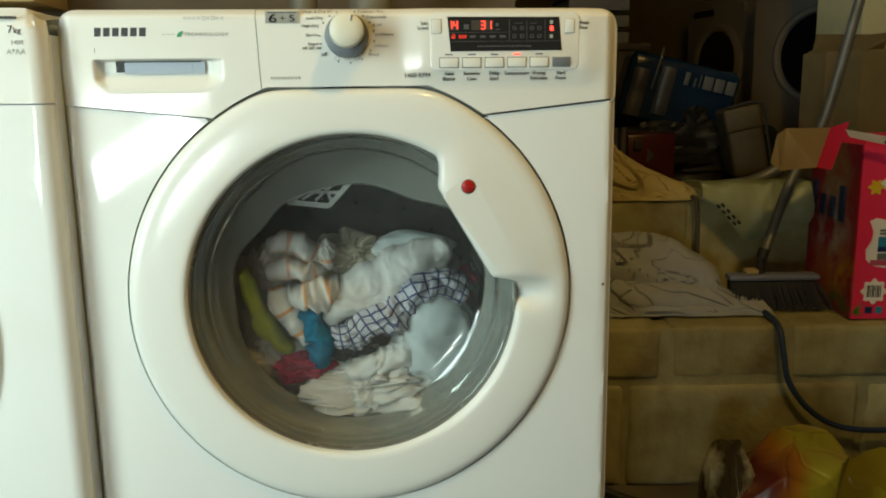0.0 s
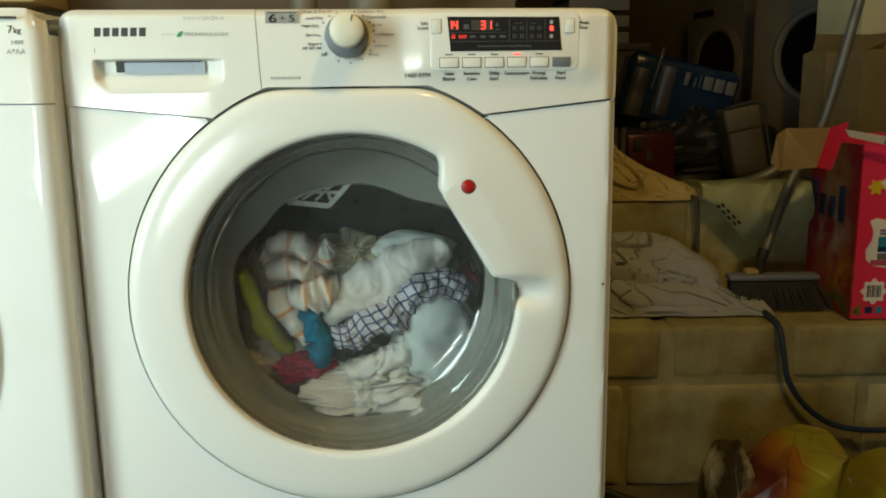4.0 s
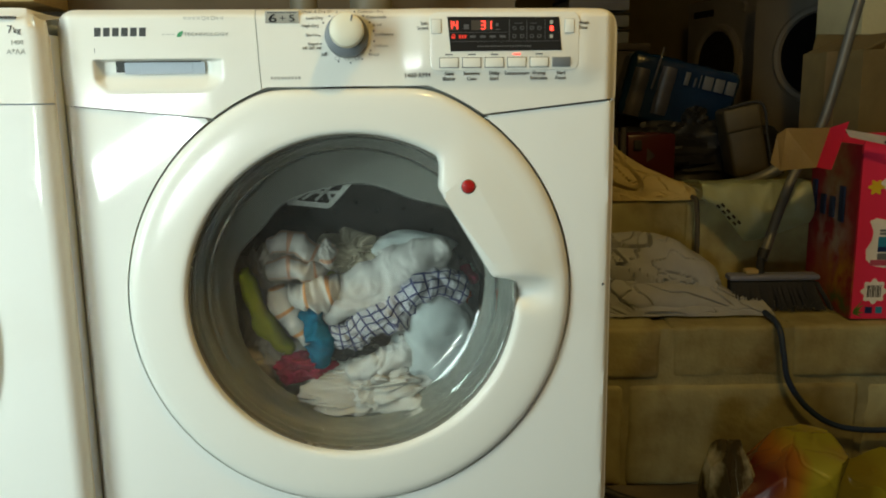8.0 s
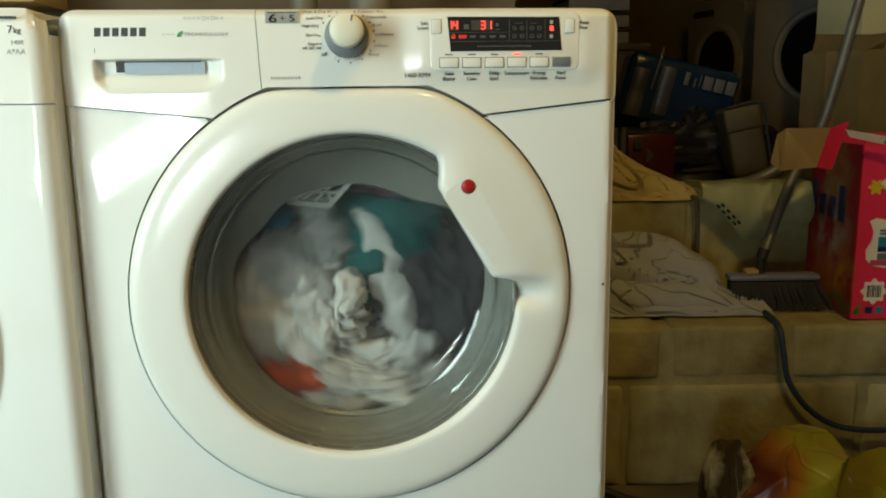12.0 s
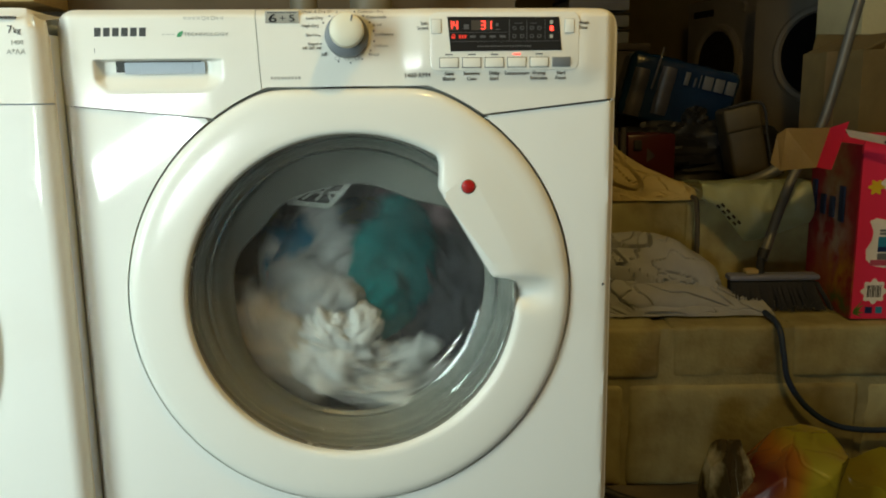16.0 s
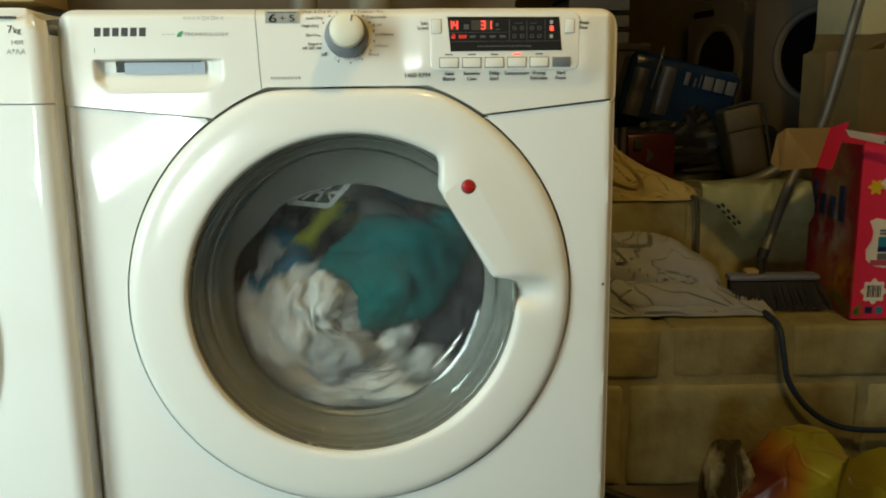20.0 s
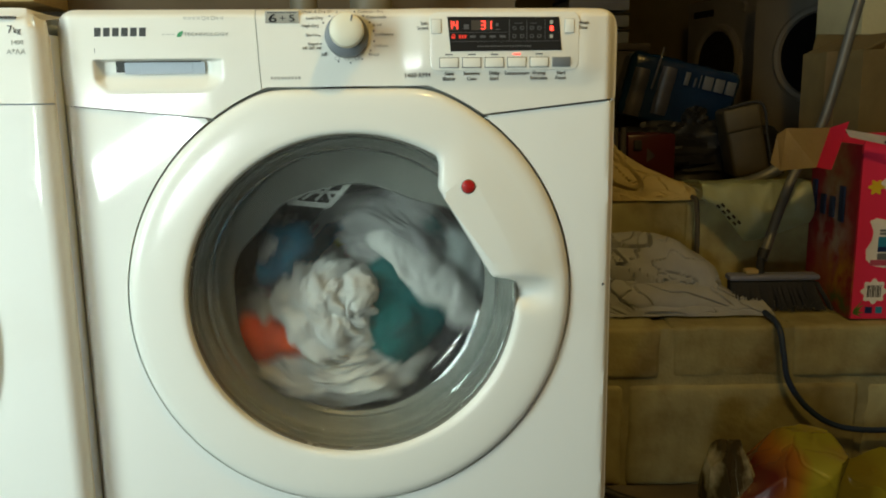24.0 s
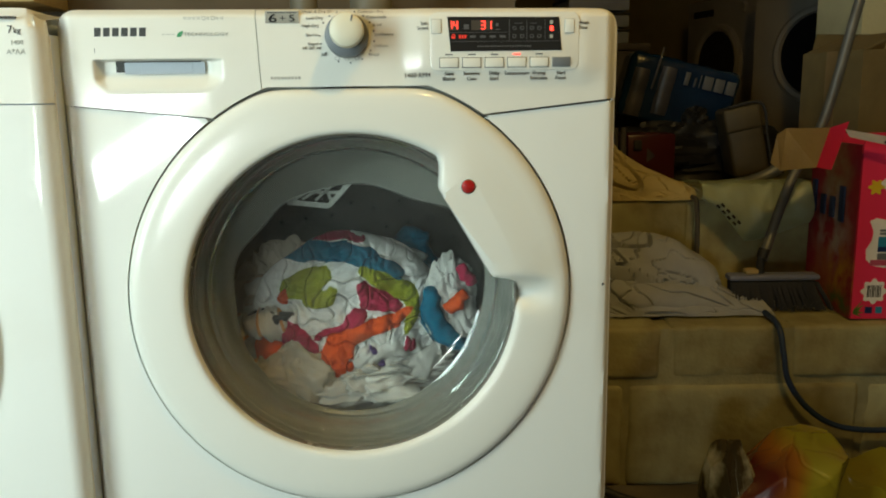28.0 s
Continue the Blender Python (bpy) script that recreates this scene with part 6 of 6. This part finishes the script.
    printed_towel(g, [(name, mat, line) for name, mat, lines in (("turquoise_stripe", TURQ, turquoise), ("lime_stripe", LIME, lime), ("magenta_stripe", MAGENTA, magenta), ("orange_stripe", ORANGE, orange), ("purple_stripe", PURPLE, purple)) for line in lines], 0.128, 0.108, 90)
    part("white_core", heap((0.085, 0.04, 0.085), 104, -0.128, 1.8), WHITECLOTH, g, "white stripe", at=pose(0.0, 0.050, -0.010))
    g = garment("towel_end", "striped_towel_end", "white towel with turquoise, orange and magenta spots, wet")
    part("white_fold", heap((0.034, 0.03, 0.060), 105, -0.18, 2.0), WHITECLOTH, g)
    part("turquoise_fold", fold([(-0.030, -0.014, 0.024), (-0.022, -0.022, -0.014), (0.002, -0.022, -0.048), (0.030, -0.014, -0.056)], [0.010, 0.014, 0.012, 0.008], [0.016] * 4, 106, -0.170, n=36, m=24), TURQ, g)
    part("orange_fold", fold([(-0.008, -0.022, -0.006), (0.004, -0.030, 0.006), (0.018, -0.024, 0.018)], [0.007, 0.012, 0.006], [0.012] * 3, 107, -0.153, n=30, m=20), ORANGE, g)
    part("magenta_fold", fold([(0.010, -0.020, 0.052), (0.018, -0.026, 0.040), (0.026, -0.020, 0.026)], [0.006, 0.010, 0.006], [0.012] * 3, 108, -0.153, n=30, m=20), MAGENTA, g)
    g = garment("orange2", "orange_towel_end", "orange and magenta towel end, wet")
    part("orange_fold", fold([(-0.062, 0.0, 0.012), (-0.020, -0.012, 0.006), (0.026, -0.010, 0.012), (0.058, 0.0, -0.004)], [0.020, 0.032, 0.030, 0.018], [0.024] * 4, 109, -0.14, 24), ORANGE, g)
    part("magenta_fold", fold([(-0.044, 0.0, -0.036), (0.002, -0.008, -0.046), (0.046, 0.0, -0.034)], [0.016, 0.026, 0.016], [0.024] * 3, 110, -0.14, 24), MAGENTA, g)
    part("white_fold", heap((0.030, 0.024, 0.022), 111, -0.12, 1.8, 70, 46), WHITECLOTH, g, at=pose(0.018, -0.016, -0.022))


for m in (WHITECLOTH, OFFWHITE, SHADEDWHITE, BEIGE, TAN, TEATOWEL, TEATOWEL2, TEAL, MAGENTA, TURQ, ORANGE, PALEBLUE):
    wrinkled(m)
laundry()


# ---------------------------------------------------------------- what moves
# Rows: seconds, centimetres across and up from the drum's axis, depth behind the door plane, turn in degrees (clockwise as the camera sees it).
START, STOP = 9.15, 26.75
REST = {
    "tea1": (-7.0, 3.3, 10.5, 0), "tea2": (-5.6, -1.0, 10.3, 0), "lime": (-10.8, -4.2, 10.6, 0), "turq": (-6.2, -6.6, 9.9, 0), "magenta": (-7.1, -10.8, 10.4, 0),
    "sheet": (3.7, 0.6, 11.0, 0), "check": (5.8, -3.3, 10.0, 0), "pouch": (10.4, -7.6, 10.9, 0), "bottom": (2.2, -14.2, 11.0, 0), "beige1": (-11.4, -10.8, 13.0, 0),
    "beige2": (-0.6, 3.2, 13.0, 0), "upper": (6.6, 3.4, 13.6, 0), "navy": (-1.8, -9.0, 12.0, 0), "teal": (6.0, -8.0, 29.0, 0), "mauve": (-4.0, -11.0, 30.0, 0),
    "charcoal": (2.0, -12.0, 36.0, 0), "white2": (-8.0, -8.5, 20.0, 0), "white3": (7.5, -8.0, 21.0, 0), "white4": (-13.2, -6.5, 16.6, 20), "towel": (1.0, -8.5, 23.5, 0),
    "towel_end": (13.5, -4.5, 17.5, 0), "orange2": (-11.0, -11.5, 22.0, 0),
}
TUMBLE = {
    "tea1": [(9.5, -3.2, 3.6, 10.5, 25), (9.8, 5.5, 1.0, 11, 90), (11, -6, 3, 19, 0), (13, 5, -6, 19, 0), (18, -5, -5, 20, 0), (22, 5, -5, 19, 0), (25.5, -6, -5, 18, 0)],
    "tea2": [(9.5, -4.0, -1.0, 10.3, 25), (9.8, 3.0, -1.0, 11, 90), (12, -6, -6, 18, 0), (17, 6, -6, 19, 0), (21, -5, -5, 19, 0), (25, 6, -6, 18, 0)],
    "lime": [(9.5, -8.5, -0.5, 10.6, 35), (9.7, -0.5, 2.0, 10.4, 75), (10.0, 6.5, -7.5, 11.5, 170), (11.0, -8, 4, 21, 0), (15.0, -9, 5, 21, 0), (17.0, -8.8, 5, 13, 0), (18.0, -7, 7, 20, 0), (20.0, -5.2, 4.6, 10.8, 60), (21.0, -11.6, 4.0, 13, 30), (24.0, -9, 2, 21, 0), (25.5, 3, 4, 18, 0)],
    "turq": [(9.5, -8.0, -5.0, 10, 35), (9.7, -2.5, -2.0, 10, 70), (10.0, 4.9, -3.8, 10.4, 160), (11.0, -7.3, -2.6, 9.7, 60), (12.0, -9.5, 5, 12.5, 0), (15.0, -8.8, 4.4, 10.4, 50), (16.0, -8.3, 4.6, 10.4, 60), (17.0, -7.4, 3.0, 11, 20), (18.0, -8.7, 1.9, 9.9, 20), (19.0, -7.4, 4.4, 10.2, 70), (20.0, -9.8, 2.0, 10.4, 70), (21.0, -10.6, -1, 12.0, 40), (24.0, -9.4, 3.8, 12.2, 60), (25.0, 6.6, -15.0, 11, 90), (26.0, -11.0, 1.6, 11.8, 0)],
    "magenta": [(9.5, -10.4, -6.5, 10.5, 30), (9.7, -6, 1.0, 11, 70), (10.0, 5.6, -13.4, 11.2, 170), (12.0, -6.5, -13.4, 11.4, 0), (16, 4, -8, 21, 0), (18.0, 6, -14, 12.5, 0), (20.2, -4, -8, 21, 0), (20.5, 9.5, 2.5, 11.4, 0), (20.85, -5, -8, 20, 0), (21.15, 4, 6, 19, 0), (21.5, 9.0, -1.0, 11.2, 0), (22.0, -4, -8, 21, 0), (24.0, -8.6, -10.6, 11.0, 0), (25, -7.2, -13.0, 11, 0), (26, -3.4, -13.2, 11, 0)],
    "check": [(9.5, 2.0, -7.5, 10, 25), (9.8, -0.5, -10.0, 11, 80), (11, 4, -9, 17, 0), (15, 6, -9, 18, 0), (20, 4, -8, 19, 0), (25, 3, -8, 19, 0)],
    "sheet": [(9.4, 4.4, -1.0, 10.5, 18), (9.6, 7.6, -7.5, 11.5, 60), (10.0, 8.0, 3.0, 12.8, 160), (11.0, 6, -9, 16, 60), (12.0, 4.2, 1.0, 12.9, 100), (15.0, 9, -8, 16.5, 60), (16.0, 10, -8, 16.5, 60), (18.0, 7, -12, 16, 60), (20.0, 12, -6, 16, 60), (21.0, 12.5, -3, 14, 60), (24.0, 9.5, 0.5, 11.6, 70), (25.0, 9.5, 1.0, 11.4, 60), (26.0, 9.0, 0.5, 11.8, 60)],
    "pouch": [(9.5, 9.5, -10, 11.5, 30), (10.0, 9.0, -9.5, 16, 0), (11.0, 9, -6, 23, 0), (15.0, 12, -3, 21, 0), (17.0, 10, -4, 24, 0), (19.0, 10, -5, 24, 0), (20.0, 13, -6, 16, 0), (21.0, 13.5, -2.5, 12.5, 0), (24.0, 13, 0, 15, 0), (25.0, 12.5, -1, 15, 0), (26.0, 12, -5, 14, 0)],
    "bottom": [(9.6, -3.0, -12.5, 11.5, 30), (10.0, -8, -10, 13, 90), (11.0, 0, -13, 12.5, 20), (12.0, 2, -12.5, 12.5, 20), (15.0, 0, -13.5, 12.5, 10), (16.0, 2.5, -12.8, 12.5, 20), (17.0, 2, -13.5, 12.8, 0), (18.0, 4, -13.0, 12.8, 0), (19.0, 0, -13, 12.4, 10),
               (20.0, 1, -12.7, 12.2, 0), (21.0, 0, -13.4, 12.0, 0), (24.0, -3, -11.4, 11.6, 0), (25.0, 0, -12.4, 11.6, 10), (26.0, 1, -12.5, 12, 0)],
    "upper": [(9.6, 10, -2, 14, 40), (10.0, 5, 6, 13.5, 120), (11.0, 3, 0, 23, 0), (15.0, 6, 2, 24, 80), (19.0, 1, 6.5, 20, 0), (21.0, 9, 3, 20, 80), (24.0, 9, 5, 12.5, 50), (25.0, 8.5, 4.5, 12.5, 60), (26.0, 7, 5, 12.5, 40)],
    "navy": [(9.6, -6, -8, 12, 40), (10.0, -5, -8.5, 11.5, 0), (15.0, -9.5, 0.3, 10.6, 30), (16.0, -6, 3, 11.0, 0), (17.0, -4.5, -11.6, 11, 80), (18.0, -8.5, -3, 10.4, 80), (19.0, -7, -5, 10.4, 80), (20.0, -4, -6, 11, 0), (24.0, -9, 0, 13, 0), (25.0, -8.5, -4, 11, 0), (26.0, -7, -3, 11, 0)],
    "charcoal": [(10.0, 9, 1, 17, 0), (11.0, 11, -1, 15, 20), (12.0, 11, -2, 15, 40), (15.0, 10.5, -2, 14.6, 50), (16.0, 11, -2, 14.6, 50), (17.0, 12, 1, 14.8, 50), (18.0, 12, -4, 15, 50), (19.0, 12, 0, 15, 50), (20.0, 11, -3, 15, 50), (21.0, 8.3, -1, 13.6, 60), (24.0, 11, -6, 17, 50), (25.0, 12, -3, 17, 50), (26.0, 2, 7, 18, 50)],
    "white2": [(10.0, -5.2, -2.1, 10.5, 300), (11.0, -5.5, -4.6, 10.5, 640), (12.0, -5.4, -3.4, 10.5, 1000), (15.0, -3.1, -7.6, 10.2, 2080), (16.0, -3.5, -7.4, 10.2, 2440), (17.0, -6.2, -5.5, 10.4, 2800),
               (18.0, -5.4, -2.2, 10.2, 3160), (19.0, -5.0, -5.2, 10.2, 3520), (20.0, -8.3, -3.4, 10.2, 3880), (21.0, -5.6, -8.0, 10.4, 4240), (24.0, -4.0, -3.2, 10.4, 5320), (25.0, -4.0, -1.4, 10.4, 5680), (26.0, -3.4, -4.5, 10.8, 6040)],
    "white3": [(10.0, -0.6, 3.4, 12.0, 250), (11.0, 1.6, -6.8, 11.5, 560), (12.0, -6.0, 0.5, 11.5, 920), (15.0, -3.3, 0.8, 11.6, 2000), (16.0, -3.3, -1.0, 11.6, 2350), (17.0, 0.9, 0.0, 11.2, 2710),
               (18.0, 3.6, 1.0, 11.6, 3070), (19.0, -2.5, 3.4, 12.8, 3430), (20.0, -2.7, -8.5, 11.2, 3790), (21.0, -1.5, -9.0, 11.2, 4150), (24.0, 6.0, 4.6, 12.0, 5230), (25.0, 5.4, 4.6, 11.8, 5590), (26.0, 0.8, 1.2, 11.4, 5950)],
    "white4": [(10.0, -11, -6, 12.0, 300), (11.0, -9.6, -7, 12.0, 660), (12.0, -10.4, -3, 12.4, 1000), (15.0, -9.8, -8.4, 12.0, 2080), (16.0, -10.2, -7, 12.0, 2440), (17.0, -10.2, -8, 12.0, 2800), (18.0, -10.4, -7.4, 12.0, 3160), (19.0, -9.6, -8, 12.0, 3520), (20.0, -9.6, -8, 12.0, 3880), (21.0, -8.6, -9.4, 11.8, 4240), (24.0, -8.4, -9, 13, 5320), (25.0, -10.0, -4, 12.6, 5680), (26.0, -9.6, -6, 13, 6040)],
    "teal": [(10.15, 8.6, 2.0, 13.0, 330), (11.0, 0.5, 6.0, 12.6, 620), (12.0, 1.5, 4.0, 12.2, 980), (15.0, 2.6, 0.8, 12.2, 2025), (16.0, 3.0, 0.5, 11.6, 2385), (17.0, 7.4, -0.8, 11.6, 2760), (18.0, 9.2, -1.2, 11.4, 3120),
             (19.0, 7.6, -0.8, 11.0, 3480), (20.0, 4.8, 1.2, 10.6, 3860), (21.0, 0.9, 1.4, 10.0, 4220), (24.0, 4.6, -3.6, 12.0, 5270), (25.0, 4.2, -4.4, 11.8, 5640), (26.0, 7.4, -8.0, 13.0, 6000)],
    "mauve": [(11.0, 8.6, 3.5, 12.6, 640), (12.0, 4.6, 9.0, 13.5, 1000), (15.0, 6.5, 6.4, 13.0, 2080), (16.0, 8.5, 7.6, 14.0, 2440), (17.0, 4.0, 8.0, 19, 2800), (18.0, 0.0, 8.6, 17, 3160), (19.0, 6.0, 8.0, 19, 3520), (20.0, 9.0, -1.0, 19, 3880), (21.0, 10.0, 0.0, 19, 4240), (24.0, 8.0, 5.0, 19, 5320), (25.0, 3, 7, 19, 5680), (26.0, 7.0, 6.0, 19, 6040)],
    "orange2": [(10.0, 4.0, -12.0, 11.6, 390), (11.0, -8, -10, 22, 730), (12.0, -7.0, -13.2, 12, 1090), (15.0, -8, -10, 24, 2170), (20.0, -8, -10, 24, 3970), (24.0, -9.6, -8.0, 10.8, 5410), (25.0, -8.2, -8.0, 10.2, 5770), (26.0, -4.6, -7.6, 10.0, 6130), (26.4, -8, -4, 13, 6270)],
    "towel": [(10.0, 5, 0, 24, 300), (15.0, 2, 0, 25, 2100), (20.0, 1, -1, 25, 3900), (24.0, 2, -2, 22, 5340), (25.0, 2, -2, 20, 5700), (26.0, 0, -2, 16, 6150), (26.2, -2.8, -3.0, 12.0, 6405), (26.4, -3.0, -3.2, 10.4, 6506), (26.6, -2.0, -3.6, 9.9, 6500), (26.8, -1.6, -4.0, 9.8, 6494)],
    "beige1": [(10.0, -10, -8, 13, 300), (11.0, -8, -12, 12.2, 600), (12.0, -2, -14, 12.4, 960), (15.0, -6.5, -13.0, 12.0, 2080), (16.0, -8.5, -12.4, 12.2, 2400), (17.0, -8, -12.6, 12.2, 2760), (18.0, -7, -13, 12, 3120), (19.0, -6, -13.4, 12.2, 3480), (20.0, -6.5, -13.2, 12.4, 3880), (21.0, -6, -13.6, 12.2, 4200), (24.0, -5, -13.4, 12.6, 5320), (25.0, -3, -14, 12.6, 5680), (26.0, -9, -11, 13, 6040)],
}
FINAL = {
    "towel": (-1.1, -5.1, 9.8, 6480), "towel_end": (12.2, -3.2, 11.2, 6480), "orange2": (-11.0, -10.0, 14.5, 6480), "beige1": (-8.4, -13.0, 11.5, 6480), "white4": (-9.9, -6.6, 18.5, 6480),
    "bottom": (1.1, -13.5, 13.5, 6480), "white2": (6, -11, 17, 6480), "white3": (-1, -5, 19, 6480), "sheet": (3.0, -6.0, 22.0, 6480), "check": (-2, -10, 20, 6480), "pouch": (8, -11, 20, 6480), "tea1": (-10.9, -3.5, 16.5, 6480),
    "tea2": (-11.9, -5.5, 14.0, 6480), "lime": (6, -3, 22, 6480), "turq": (8.1, 0.7, 20.0, 6480), "magenta": (-2.4, -3.3, 21.0, 6480), "beige2": (-8.9, -9.0, 14.5, 6480), "upper": (3, 1.0, 18, 6480), "navy": (-9.9, -5.0, 12.5, 6480),
    "teal": (5, -8, 30, 6480), "mauve": (-4, -10, 30, 6480), "charcoal": (0, -7, 30, 6480),
}


def polar(x, z):
    return math.hypot(x, z), math.degrees(math.atan2(x, z)) % 360


def drum_turn(t):
    """Degrees that the drum has turned clockwise by t: it speeds up, turns once a second, and runs down."""
    up, down = 0.7, 0.55
    t = min(max(t, START), STOP)
    s = t - START
    full = STOP - START
    if s < up:
        d = 360 * s * s / (2 * up)
    elif s < full - down:
        d = 360 * (s - up / 2)
    else:
        r = full - s
        d = 360 * (full - up / 2 - down / 2) - 360 * r * r / (2 * down)
    return d


def piece_rows(key):
    knots = [(0.0, *REST[key]), (START, *REST[key])] + TUMBLE.get(key, []) + [(STOP + (0.65 if key == "towel" else 0.45 if key == "towel_end" else 0.05), *FINAL[key]), (28.0, *FINAL[key])]
    # pieces with no knots of their own ride round on the drum wall behind the others
    if key not in TUMBLE:
        x, z, y, a = REST[key]
        ph = sum(map(ord, key)) % 7
        mid = []
        for k, t in enumerate((10.3, 12.0, 14.0, 16.0, 18.0, 20.0, 22.0, 24.0, 25.6)):
            an = radians(drum_turn(t) + 51 * ph)
            rr = 7.0 + (ph % 3) * 1.5
            mid.append((t, rr * math.sin(an), rr * math.cos(an) - 1.0, 14.5 + (ph % 4) * 2.0, drum_turn(t)))
        knots = knots[:2] + mid + knots[-2:]
    flat = []
    for t, x, z, y, a in knots:
        r, th = polar(x, z + 2.0)
        flat.append([t, r, th, y, a])
    # unwind the way round and the turn, both after the drum
    for i in range(1, len(flat)):
        span = drum_turn(flat[i][0]) - drum_turn(flat[i - 1][0])
        if flat[i][0] <= START or flat[i - 1][0] >= STOP:
            span = 0.0
        for c in (2, 4):
            flat[i][c] = flat[i][c] % 360 if c == 2 else flat[i][c]
            want = flat[i - 1][c] + span
            flat[i][c] = flat[i][c] + 360 * round((want - flat[i][c]) / 360)
    rows = []
    n = 280
    for k in range(n + 1):
        t = k / 10
        i = 0
        while i < len(flat) - 2 and flat[i + 1][0] <= t:
            i += 1
        a, b = flat[i], flat[i + 1]
        da, db = drum_turn(a[0]), drum_turn(b[0])
        span = db - da
        u = (drum_turn(t) - da) / span if span > 1 else min(1.0, max(0.0, (t - a[0]) / max(b[0] - a[0], 1e-6)))
        u = min(1.0, max(0.0, u))
        s = u * u * (3 - 2 * u)
        r, th, y, turn = a[1] + (b[1] - a[1]) * s, a[2] + (b[2] - a[2]) * u, a[3] + (b[3] - a[3]) * s, a[4] + (b[4] - a[4]) * u
        # carried up by the wall on one side, falling short on the other
        if START < t < STOP and b[0] - a[0] > 0.6:
            r += 1.2 * math.sin(math.pi * u) * math.sin(radians(th - 200))
        x, z = r * math.sin(radians(th)), r * math.cos(radians(th)) - 2.0
        if START < t < STOP:
            y += 3.0 * smooth(1.5, 8.0, z)
        if 0.35 < t < START - 0.25 or t > STOP + 0.9:
            if k % 20:
                continue
        rows.append((t, pose(x / 100, y / 100 + 0.019, DOOR_Z - 0.010 + z / 100, 0, turn, 0)))
    return rows


def motions():
    for key, g in LOAD.items():
        walk(g, piece_rows(key))
    rows = []
    for k in range(281):
        t = k / 10
        if (t < START - 0.3 or t > STOP + 0.3) and k % 20:
            continue
        rows.append((t, pose(0, 0, DOOR_Z, 0, drum_turn(t), 0)))
    walk(DRUM, rows)


motions()
